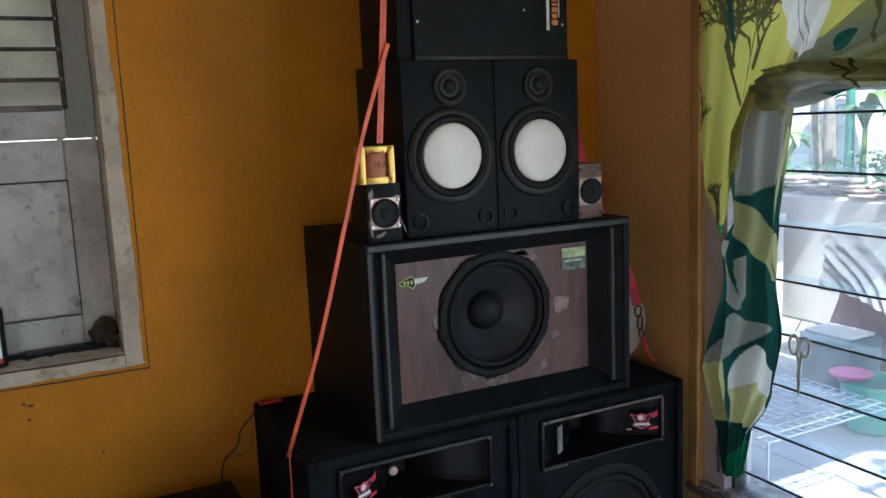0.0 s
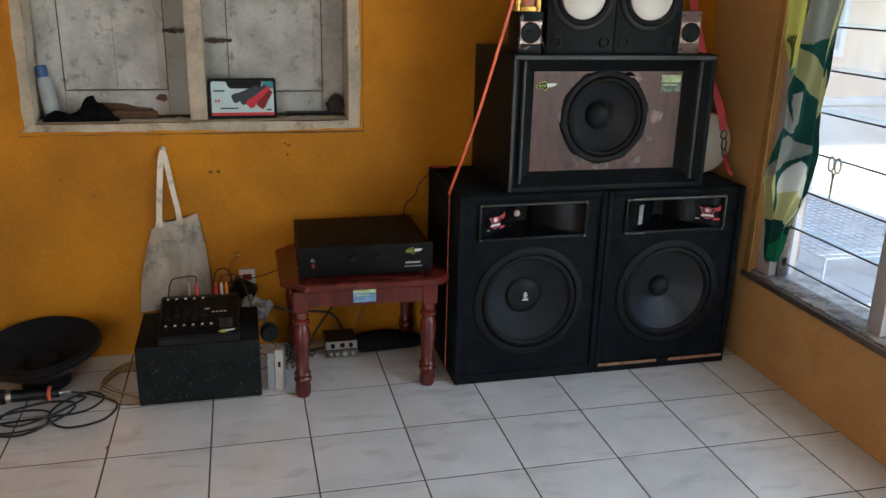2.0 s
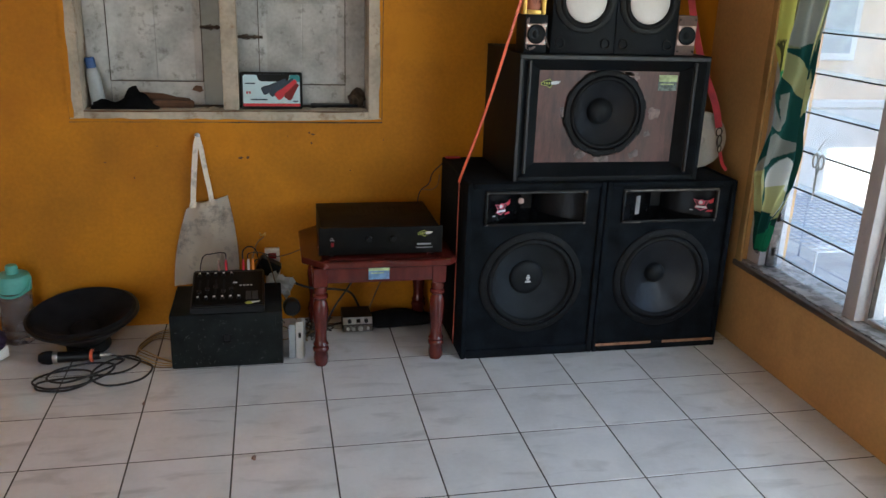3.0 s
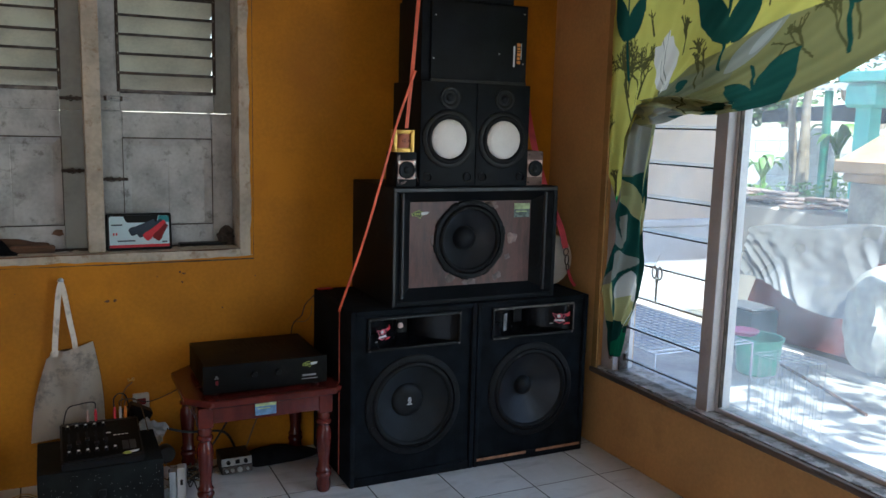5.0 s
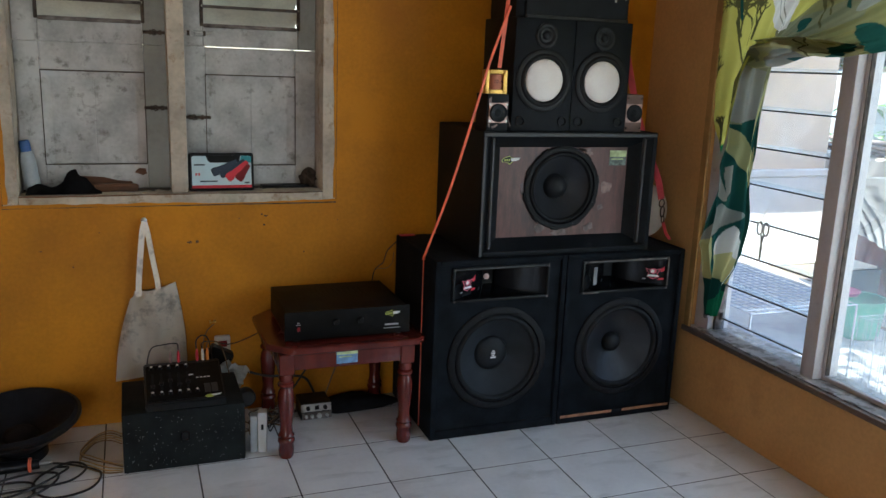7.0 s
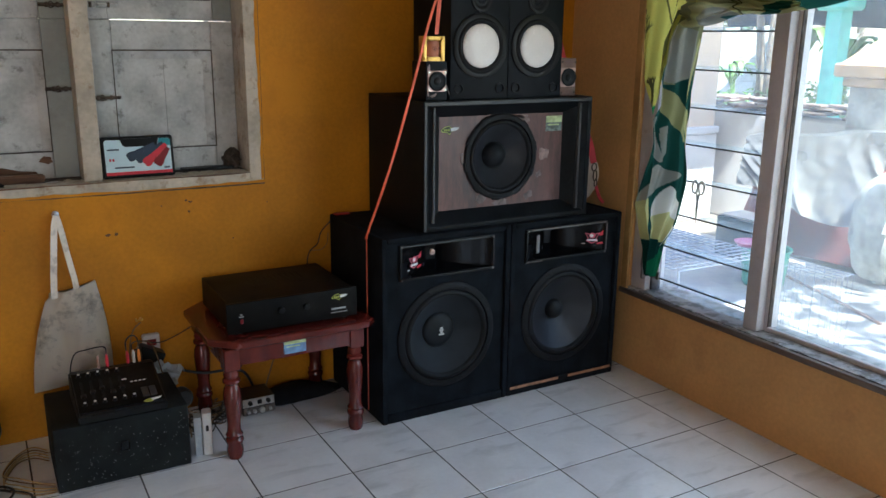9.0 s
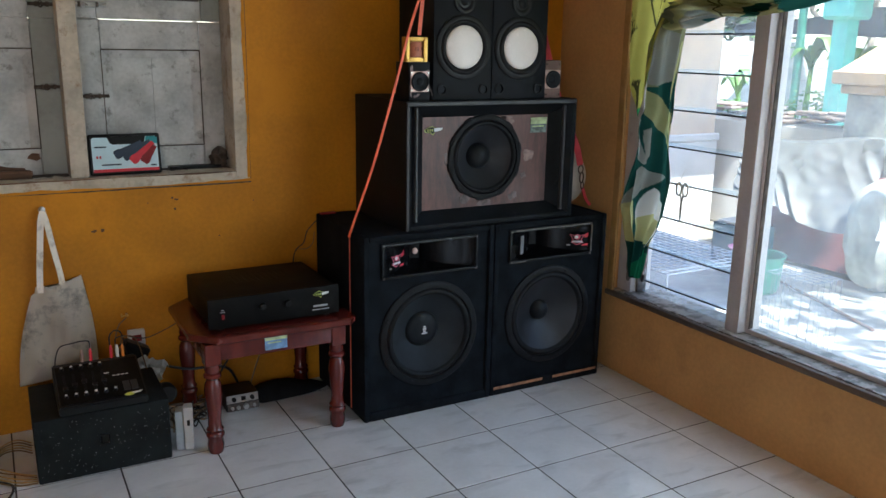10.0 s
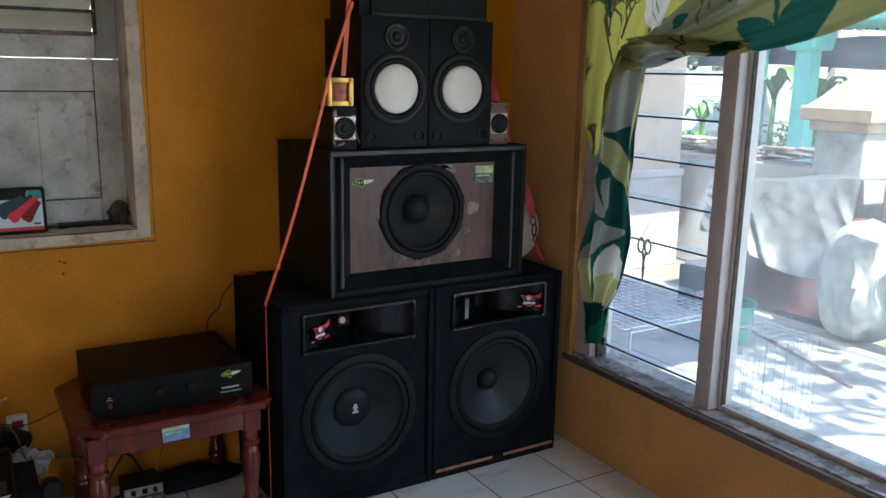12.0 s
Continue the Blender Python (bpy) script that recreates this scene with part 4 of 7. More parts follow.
# middle cabinet: slanted boards lead to a sunk plywood baffle
MX0, MX1, MY0, MY1, MZ0, MZ1 = 1.702, 2.412, 1.605, 2.045, 0.6745, 1.1205
mid = thing("wedge_speaker", ((MX0 + MX1) / 2, MY0, MZ0), "worn black single-driver speaker cabinet with brown plywood baffle", "speaker")
w2, hh, dd = (MX1 - MX0) / 2, MZ1 - MZ0, MY1 - MY0
for nme, q in (("side_panel", (-w2, -w2 + 0.018, 0, dd, 0.0, hh)), ("side_panel", (w2 - 0.018, w2, 0, dd, 0.0, hh)), ("top_panel", (-w2 + 0.018, w2 - 0.018, 0, dd, hh - 0.018, hh - 0.0004)),
               ("bottom_panel", (-w2 + 0.018, w2 - 0.018, 0, dd, 0.0004, 0.018)), ("back_panel", (-w2 + 0.018, w2 - 0.018, dd - 0.015, dd - 0.001, 0.018, hh - 0.018))):
    bm = B()
    bx(bm, *q, 0.003 if nme != "back_panel" else 0, 2)
    part(nme, bm, M["black_paint"], mid)
bxa, bxb, bza, bzb, by = -0.262, 0.268, 0.056, 0.386, 0.062
fxa, fxb, fza, fzb = -w2 + 0.0185, w2 - 0.0185, 0.0185, hh - 0.0185
for nme, p in (("slant_board", ((fxa, 0.004, fza), (fxa, 0.004, fzb), (bxa, by, bzb), (bxa, by, bza))), ("slant_board", ((fxb, 0.004, fza), (fxb, 0.004, fzb), (bxb, by, bzb), (bxb, by, bza))),
               ("slant_board", ((fxa, 0.004, fzb), (fxb, 0.004, fzb), (bxb, by, bzb), (bxa, by, bzb))), ("slant_board", ((fxa, 0.004, fza), (fxb, 0.004, fza), (bxb, by, bza), (bxa, by, bza)))):
    bm = B()
    poly(bm, p, (0, 0.006, 0))
    part(nme, bm, M["black_paint"], mid, "", None)
for q in ((-w2 + 0.020, -w2 + 0.036, 0.03, hh - 0.022), (w2 - 0.060, w2 - 0.046, 0.03, hh - 0.022)):
    bm = B()
    bx(bm, q[0] + (0.014 if q[0] < 0 else 0), q[1] + (0.008 if q[0] < 0 else -0.004), -0.004, 0.012, q[2], q[3], 0.002)
    part("front_batten", bm, M["edge_grey"], mid, "scuffed grey batten")
bm = B()
bx(bm, -w2 + 0.004, w2 - 0.004, -0.003, 0.0, hh - 0.0165, hh - 0.004, 0.001)
part("front_batten", bm, M["edge_grey"], mid)
bm = B()
bx(bm, -w2 + 0.002, -w2 + 0.012, -0.0025, 0.0, 0.004, hh - 0.018, 0.001)
part("front_batten", bm, M["edge_grey"], mid)
bm = B()
wx, wz, wr = -0.006, 0.236, 0.155
holed_plate(bm, bxa, bxb, bza, bzb, by, by + 0.018, wx, wz, wr * 0.88)
baf = part("baffle", bm, M["baffle_brown"], mid, "brown stained plywood baffle with tape scraps")
driver(mid, wx, by, wz, wr, M["cone_poly"], 0.055, 0.048, 0.040, 8, "woofer", M["cap"], 10)


def scrap(parent, cx, cz, w, h, mt, y, turn=0.0, name="tape_scrap", ragged=0.25, seed=1):
    g = random.Random(seed)
    pts = []
    for k in range(14):
        a = 2 * math.pi * k / 14
        c, s = math.cos(a), math.sin(a)
        f = 1 / max(abs(c), abs(s)) * g.uniform(1 - ragged, 1)
        pts.append((w / 2 * c * f, h / 2 * s * f))
    ct, st = math.cos(turn), math.sin(turn)
    bm = B()
    poly(bm, [(cx + p * ct - q * st, y, cz + p * st + q * ct) for p, q in pts], (0, 0.0012, 0))
    return part(name, bm, mt, parent, "", None)


for i, (cx, cz, w, h, tn) in enumerate(((0.045, 0.377, 0.135, 0.016, 0), (0.085, 0.366, 0.07, 0.03, -0.4), (0.185, 0.235, 0.05, 0.05, 0.1), (-0.005, 0.068, 0.075, 0.024, 0.05),
                                        (-0.085, 0.090, 0.05, 0.045, 0.6), (-0.165, 0.235, 0.022, 0.045, 0.2), (0.12, 0.085, 0.045, 0.03, 0.5), (0.165, 0.16, 0.03, 0.025, 0.3))):
    scrap(baf, cx, cz, w, h, M["tape_pink"] if i in (0, 1, 2) else M["tape"], by - 0.0022, tn, "tape_scrap", 0.35, i)
# stickers on the baffle
st = new("sticker")
st.parent = baf
bm = B()
bx(bm, 0.190, 0.262, by - 0.0026, by - 0.0012, 0.318, 0.374, 0)
part("paper", bm, M["dull_print"], st, "small grey and pale green label", None)
bm = B()
bx(bm, 0.190, 0.262, by - 0.0034, by - 0.0028, 0.350, 0.374, 0)
bx(bm, 0.198, 0.250, by - 0.0034, by - 0.0028, 0.339, 0.344, 0)
part("paper_band", bm, M["green_print"], st, "", None)


def wing_logo(parent, x, y, z, s, label="small lime and white wing emblem"):
    lens = ((-1.0, 0.0), (-0.65, 0.26), (-0.05, 0.44), (0.15, 0.26), (0.62, 0.20), (0.30, -0.16), (0.02, -0.50), (-0.28, -0.24), (-0.85, -0.20))
    bm = B()
    poly(bm, [(x + s * a, y, z + s * b) for a, b in lens], (0, -0.0008, 0))
    e = part("emblem", bm, M["yellow_print"], parent, label, None)
    bm = B()
    poly(bm, [(x + s * a * 0.90 - 0.02 * s, y - 0.001, z + s * (b * 0.82 + 0.01)) for a, b in lens], (0, -0.0006, 0))
    part("emblem_field", bm, M["black_plastic"], e, "", None)
    for a, b in ((-0.66, -0.52), (-0.40, -0.26), (-0.14, 0.0)):
        bm = B()
        bx(bm, x + a * s, x + b * s, y - 0.0026, y - 0.0018, z - 0.10 * s, z + 0.14 * s, 0)
        part("emblem_bar", bm, M["yellow_print"], e, "", None)
    bm = B()
    poly(bm, [(x + s * a, y - 0.0026, z + s * b) for a, b in ((0.12, 0.18), (0.62, 0.26), (1.15, 0.24), (0.98, 0.02), (0.60, -0.10), (0.16, -0.12))], (0, 0.0006, 0))
    part("emblem_wing", bm, M["white_print"], e, "", None)


wing_logo(baf, -0.222, by - 0.0012, 0.340, 0.034)

# bookshelf pair with white cones


def shelf_speaker(x0, x1, label):
    w = x1 - x0
    sp = thing("bookshelf_speaker", ((x0 + x1) / 2, 1.625, MZ1), label, "speaker", "pair of white-coned speakers")
    h, d = 0.388, 0.268
    bm = B()
    bx(bm, -w / 2, w / 2, 0, d, 0, h, 0.004, 2)
    part("cabinet", bm, M["vinyl"], sp)
    zc = 0.178
    wf = new("woofer")
    wf.parent = sp
    m = facing(0, 0, zc)
    bm = B()
    lathe(bm, [(0.108, -0.001), (0.108, 0.006), (0.102, 0.009), (0.092, 0.009)], 48, m)
    part("rim", bm, M["black_plastic"], wf)
    bm = B()
    lathe(bm, [(0.092, 0.008), (0.088, 0.014), (0.082, 0.016), (0.076, 0.012), (0.073, 0.006)], 48, m)
    part("surround", bm, M["surround"], wf, smooth=60)
    bm = B()
    lathe(bm, [(0.0735, 0.004)] + [(0.073 * math.cos(a), 0.007 + 0.012 * math.sin(a)) for a in [k * math.pi / 2 / 8 for k in range(8)]] + [(0, 0.019)], 48, m)
    part("cone", bm, M["white_cone"], wf, "glossy white cone", smooth=60)
    tw = new("tweeter")
    tw.parent = sp
    m = facing(0.002, 0, 0.331)
    bm = B()
    lathe(bm, [(0.042, -0.001), (0.042, 0.005), (0.038, 0.007), (0.030, 0.006), (0.024, 0.001), (0.016, 0.0015)], 36, m)
    part("face_ring", bm, M["black_plastic"], tw)
    bm = B()
    lathe(bm, [(0.016, 0.0015), (0.014, 0.006), (0.008, 0.010), (0, 0.011)], 24, m)
    part("dome", bm, M["cap"], tw, smooth=60)
    for px in (-0.083, 0.083):
        bm = B()
        lathe(bm, [(0.0185, -0.001), (0.0185, 0.004), (0.0145, 0.005), (0.013, 0.001), (0.013, -0.0005), (0, -0.0004)], 24, facing(px, 0, 0.036))
        part("port", bm, M["black_plastic"], sp)
    return sp


shelf_speaker(1.812, 2.0435, "black bookshelf speaker with white cone, shares a shelf with its twin")
shelf_speaker(2.0445, 2.276, "black bookshelf speaker with white cone beside small pale tweeter")

# top box with inset front, and a smaller box on it
TB = thing("top_speaker_box", (2.048, 1.655, 1.5085), "plain black speaker box with sideways logo on the stack", "speaker")
bm = B()
bx(bm, -0.222, 0.228, 0.010, 0.225, 0, 0.302, 0.004, 2)
part("cabinet", bm, M["vinyl"], TB)
bm = B()
bx(bm, -0.186, 0.222, 0, 0.0095, 0.012, 0.296, 0.003, 2)
part("front_panel", bm, M["black_paint"], TB)
bm = B()
bx(bm, -0.186, 0.222, -0.004, 0.0095, 0.001, 0.0115, 0.002, 2)
part("bottom_ledge", bm, M["edge_grey"], TB)
for px, pz in ((-0.176, 0.085), (-0.17, 0.24), (0.10, 0.115), (0.207, 0.083), (0.207, 0.27)):
    bm = B()
    lathe(bm, [(0.0035, 0), (0.003, 0.002), (0, 0.0024)], 8, facing(px, 0, pz))
    part("screw", bm, M["silver"], TB)
bm = B()
for i, (a, b, c) in enumerate(((0.0, 0.012, 0.016), (0.016, 0.026, 0.014), (0.03, 0.041, 0.016), (0.045, 0.05, 0.018), (0.054, 0.062, 0.014), (0.066, 0.078, 0.016))):
    bx(bm, 0.178, 0.178 + c, -0.001, -0.0002, 0.082 + a, 0.082 + b, 0)
lg = part("logo", bm, M["orange_print"], TB, "small sideways orange and white logo", None)
bm = B()
bx(bm, 0.162, 0.170, -0.001, -0.0002, 0.070, 0.148, 0)
bx(bm, 0.196, 0.1985, -0.001, -0.0002, 0.10, 0.16, 0)
part("logo_bars", bm, M["white_print"], lg, "", None)
bm = B()
bx(bm, -0.215, 0.170, 0.0, 0.20, 0, 0.14, 0.004, 2)
solo("small_black_box", bm, M["vinyl"], (2.048, 1.675, 1.811), "small black box on top of the stack", "speaker")


def mini_tweeter(x0, x1, y, z0, z1, dep, box_mat, plate_mat, label):
    t = thing("mini_tweeter", ((x0 + x1) / 2, y, z0), label, "speaker", "small tweeters on the stack")
    w, h = x1 - x0, z1 - z0
    bm = B()
    bx(bm, -w / 2, w / 2, 0, dep, 0, h, 0.003, 2)
    part("box", bm, box_mat, t)
    bm = B()
    zc, r = h * 0.50, 0.032
    bx(bm, -0.034, 0.034, -0.003, -0.0003, zc - 0.034, zc + 0.034, 0.002)
    part("plate", bm, plate_mat, t)
    bm = B()
    lathe(bm, [(r, -0.001), (r, 0.006), (r * 0.9, 0.008), (r * 0.82, 0.0035), (r * 0.4, 0.0012)], 32, facing(0, -0.003, zc))
    part("cone", bm, M["cone"], t, smooth=60)
    bm = B()
    lathe(bm, [(r * 0.42, 0.001), (r * 0.36, 0.003), (r * 0.2, 0.0055), (0, 0.006)], 20, facing(0, -0.003, zc))
    part("dust_cap", bm, M["cap"], t, smooth=60)
    for sx in (-1, 1):
        for sz in (-1, 1):
            bm = B()
            lathe(bm, [(0.004, 0), (0.0035, 0.003), (0, 0.0035)], 8, facing(sx * w * 0.39, -0.003, zc + sz * 0.028 if box_mat is M["vinyl"] else zc + sz * h * 0.40))
            part("screw", bm, M["steel"] if box_mat is M["vinyl"] else M["rust"], t)
    return t


mt = mini_tweeter(1.716, 1.796, 1.618, MZ1, 1.248, 0.10, M["vinyl"], M["pink_metal"], "small tweeter in a black taped box under a coil")
for i, (cx, cz, w, h) in enumerate(((-0.030, 0.095, 0.012, 0.05), (-0.032, 0.03, 0.010, 0.05), (0.03, 0.098, 0.02, 0.012), (-0.012, 0.016, 0.03, 0.012), (0.036, 0.05, 0.004, 0.08))):
    scrap(mt, cx, cz, w, h, M["tape"], -0.0016, 0.1 * i, "tape_scrap", 0.5, i + 20)
mini_tweeter(2.284, 2.360, 1.645, MZ1, 1.257, 0.09, M["brown_box"], M["pink_metal"], "small tweeter in a dull brown box on the stack")

# choke coil in a brass frame
coil = thing("choke_coil", (1.744, 1.615, 1.2485), "copper choke coil marked 10 A in a brass frame", "coil")
for q in ((-0.041, -0.026, 0, 0.081), (0.026, 0.041, 0, 0.081), (-0.0255, 0.0255, 0, 0.015), (-0.0255, 0.0255, 0.066, 0.081)):
    bm = B()
    bx(bm, q[0], q[1], 0.0, 0.032, q[2], q[3], 0.0025, 2)
    part("frame_bar", bm, M["gold"], coil)
bm = B()
lathe(bm, [(0.0, 0.0155), (0.029, 0.0155), (0.031, 0.022), (0.031, 0.059), (0.029, 0.0655), (0, 0.0655)], 24, Matrix.Translation((0, 0.018, 0)) @ Matrix.Diagonal((0.82, 0.8, 1, 1)))
part("winding", bm, M["winding"], coil, "copper-brown wrapped winding")
for sx in (-0.034, 0.034):
    for sz in (0.008, 0.073):
        bm = B()
        lathe(bm, [(0.0045, 0), (0.0045, 0.003), (0, 0.004)], 8, facing(sx, 0, sz))
        part("bolt", bm, M["gold"], coil)
for i in range(6):
    bm = B()
    lathe(bm, [(0.0042, -0.006), (0.0042, 0.006)], 8, facing(-0.02 + 0.008 * i, 0.004, 0.066 + 0.003 * (i % 2)))
    part("terminal", bm, M["gold"], coil)
fc = bpy.data.curves.new("coil_text", "FONT")
fc.body, fc.size, fc.align_x, fc.align_y, fc.extrude = "10 A", 0.018, "CENTER", "CENTER", 0.0003
tx = new("coil_text", fc)
tx.matrix_world = Matrix.Translation((0.004, -0.0075, 0.041)) @ FRONT
bpy.context.view_layer.update()
tm = bpy.data.meshes.new_from_object(tx.evaluated_get(bpy.context.evaluated_depsgraph_get()))
bpy.data.objects.remove(tx)
tm.materials.clear()
tm.materials.append(M["dark_print"])
tob = new("rating_print", tm)
tob.parent = coil
tob.matrix_basis = Matrix.Translation((0.004, -0.0075, 0.041)) @ FRONT

# orange-red ribbon cable
rope = thing("ribbon_cable", (1.745, 1.60, 1.33), "orange-red flat cable running down the speaker stack", "cable")
O = Vector((1.745, 1.60, 1.33))
bm = B()
ribbon(bm, [Vector(p) - O for p in smooth_path([(1.810, 1.60, 2.20), (1.782, 1.60, 1.82), (1.762, 1.602, 1.55), (1.747, 1.612, 1.335)], 6)], 0.0065, 0.003, (1, 0, 0))
part("strand", bm, M["rope"], rope)
bm = B()
ribbon(bm, [Vector(p) - O for p in smooth_path([(1.819, 1.602, 2.20), (1.790, 1.602, 1.82), (1.770, 1.604, 1.55), (1.755, 1.614, 1.335)], 6)], 0.0065, 0.003, (1, 0, 0))
part("strand", bm, M["rope"], rope)
bm = B()
ribbon(bm, [Vector(p) - O for p in smooth_path([(1.775, 1.598, 1.540), (1.745, 1.594, 1.463), (1.703, 1.592, 1.345), (1.665, 1.597, 1.20), (1.600, 1.640, 0.92), (1.535, 1.690, 0.682), (1.529, 1.692, 0.655)], 8)], 0.010, 0.003, (1, 0.3, 0))
part("strand", bm, M["rope"], rope)
bm = B()
ribbon(bm, [Vector(p) - O for p in smooth_path([(1.529, 1.692, 0.656), (1.5285, 1.692, 0.50), (1.530, 1.694, 0.30), (1.5285, 1.69, 0.02)], 8)], 0.0075, 0.003, (0.25, 1, 0))
part("strand", bm, M["rope"], rope, "lower run turned edge-on")

# cream disc and red strap in the corner behind the stack
bm = B()
lathe(bm, [(0, 0.012), (0.012, 0.012), (0.013, 0.016), (0.06, 0.014), (0.108, 0.008), (0.112, 0.0), (0.108, -0.008), (0, -0.010)], 48, facing(0, 0, 0.112))
dsc = solo("round_disc", bm, M["disc"], (2.515, 1.80, 0.6745), "cream round plastic disc leaning in the corner", "disc")
stp = thing("red_strap", (2.56, 1.77, 0.675), "red strap with dark metal clip hanging beside the stack", "strap")
O = Vector((2.56, 1.77, 0.675))
bm = B()
ribbon(bm, [Vector(p) - O for p in smooth_path([(2.40, 1.93, 1.62), (2.43, 1.85, 1.32), (2.475, 1.80, 1.10), (2.545, 1.772, 0.93), (2.572, 1.768, 0.84)], 6)], 0.026, 0.003, (1, -0.4, 0.2))
part("webbing", bm, M["strap"], stp)
bm = B()
tube(bm, [Vector((2.574 + 0.012 * math.cos(a), 1.766, 0.823 + 0.016 * math.sin(a))) - O for a in [k * math.pi / 8 for k in range(17)]], 0.0025)
tube(bm, [Vector((2.579 + 0.009 * math.cos(a), 1.764, 0.789 + 0.022 * math.sin(a))) - O for a in [k * math.pi / 8 for k in range(17)]], 0.0028)
tube(bm, [Vector((2.584 + 0.007 * math.cos(a), 1.764, 0.757 + 0.014 * math.sin(a))) - O for a in [k * math.pi / 8 for k in range(17)]], 0.0025)
part("clip", bm, M["rust"], stp, "dark metal snap clip")
bm = B()
ribbon(bm, [Vector(p) - O for p in smooth_path([(2.588, 1.765, 0.745), (2.600, 1.755, 0.70), (2.612, 1.74, 0.676)], 6)], 0.014, 0.003, (1, 0, 0.2))
part("webbing", bm, M["strap"], stp)

# ---- stool table with amplifier ----
tb = thing("side_table", (1.235, 1.82, 0), "low red-brown lacquered table with turned legs beside the speakers", "table")
TX0, TX1, TY0, TY1, TZ = -0.275, 0.275, -0.25, 0.222, 0.405
bm = B()
c = 0.075
ring = [(TX0 + c, TY0), (TX1 - 0.03, TY0), (TX1, TY0 + 0.03), (TX1, TY1 - c), (TX1 - c, TY1), (TX0 + c, TY1), (TX0, TY1 - c), (TX0, TY0 + c)]
poly(bm, [(x, y, TZ - 0.026) for x, y in ring], (0, 0, 0.026))
bmesh.ops.bevel(bm, geom=[e for e in bm.edges if abs(e.verts[0].co.z - e.verts[1].co.z) < 1e-5], offset=0.009, segments=3, profile=0.6, affect="EDGES")
part("tabletop", bm, M["red_wood"], tb)
for q in ((-0.215, 0.215, -0.222, -0.204), (-0.215, 0.215, 0.190, 0.206), (-0.238, -0.222, -0.20, 0.19), (0.222, 0.238, -0.20, 0.19)):
    bm = B()
    bx(bm, q[0], q[1], q[2], q[3], 0.318, TZ - 0.0265, 0.003, 2)
    part("apron", bm, M["red_wood"], tb)
prof = [(0.0, 0.0), (0.021, 0.0), (0.025, 0.008), (0.027, 0.03), (0.024, 0.052), (0.029, 0.060), (0.029, 0.068), (0.024, 0.075), (0.028, 0.083), (0.022, 0.094), (0.021, 0.12), (0.026, 0.17), (0.029, 0.215),
        (0.026, 0.240), (0.019, 0.256), (0.028, 0.264), (0.028, 0.273), (0.021, 0.279), (0.025, 0.288), (0.022, 0.300), (0.020, 0.312)]
for sx, sy in ((-0.213, -0.205), (0.212, -0.200), (-0.213, 0.185), (0.212, 0.185)):
    bm = B()
    lathe(bm, prof, 24)
    bx(bm, -0.026, 0.026, -0.026, 0.026, 0.306, TZ - 0.0266, 0.003)
    lg = part("leg", bm, M["red_wood"], tb, "", 40)
    lg.location = (sx, sy, 0)
st = new("sticker")
st.parent = tb
bm = B()
bx(bm, -0.044, 0.030, -0.2265, -0.2225, 0.330, 0.384, 0.0)
part("paper", bm, M["blue_print"], st, "small blue and green label", None)
bm = B()
bx(bm, -0.044, 0.030, -0.2275, -0.2268, 0.362, 0.384, 0.0)
bx(bm, -0.036, 0.010, -0.2275, -0.2268, 0.352, 0.356, 0.0)
part("paper_band", bm, M["green_print"], st, "", None)

amp = thing("power_amplifier", (1.245, 1.80, TZ), "black power amplifier with red switch on a red-brown table", "amplifier")
bm = B()
bx(bm, -0.216, 0.204, -0.165, 0.170, 0.012, 0.107, 0.003, 2)
part("case", bm, M["amp_black"], amp)
bm = B()
bx(bm, -0.226, 0.214, -0.180, -0.1655, 0.010, 0.110, 0.004, 2)
face = part("front_panel", bm, M["amp_black"], amp)
for sx in (-0.18, 0.18):
    for sy in (-0.14, 0.15):
        bm = B()
        lathe(bm, [(0, 0), (0.014, 0), (0.014, 0.0118), (0, 0.0118)], 16)
        part("foot", bm, M["rubber"], amp).location = (sx, sy, 0)
bm = B()
bx(bm, -0.184, -0.174, -0.1840, -0.1805, 0.042, 0.058, 0.002)
part("switch", bm, M["dark_red"], face, "dim red rocker switch")
for q in ((-0.184, -0.176, 0.070, 0.073), (-0.188, -0.172, 0.064, 0.0662), (0.118, 0.178, 0.030, 0.0325), (0.122, 0.172, 0.041, 0.047)):
    bm = B()
    bx(bm, q[0], q[1], -0.1812, -0.1804, q[2], q[3], 0)
    part("print_bar", bm, M["grey_print"], face, "", None)
wing_logo(face, 0.148, -0.1805, 0.084, 0.026)
for px in (-0.05, 0.035):
    bm = B()
    lathe(bm, [(0.011, 0), (0.010, 0.010), (0, 0.011)], 20, facing(px, -0.1804, 0.068))
    part("knob", bm, M["black_plastic"], face)
for i in range(10):
    bm = B()
    bx(bm, -0.09 + 0.02 * i, -0.083 + 0.02 * i, -0.02, 0.09, 0.1072, 0.1080, 0)
    part("vent", bm, M["surround"], amp, "", None)

# small two-tier preamp on the floor under the table
pre = thing("preamp_unit", (1.184, 1.90, 0), "small two-tier tone control unit on the floor under the table", "amplifier")
bm = B()
bx(bm, -0.058, 0.060, -0.018, 0.09, 0.002, 0.034, 0.002)
part("case", bm, M["black_plastic"], pre)
bm = B()
bx(bm, -0.056, 0.058, -0.0215, -0.0185, 0.005, 0.032, 0.001)
part("dark_panel", bm, M["clip_metal"], pre)
bm = B()
bx(bm, -0.060, 0.056, -0.020, 0.088, 0.0345, 0.068, 0.002)
part("case", bm, M["black_plastic"], pre)
bm = B()
bx(bm, -0.060, 0.056, -0.0235, -0.0205, 0.036, 0.067, 0.001)
part("silver_panel", bm, M["steel"], pre, "brushed silver panel")
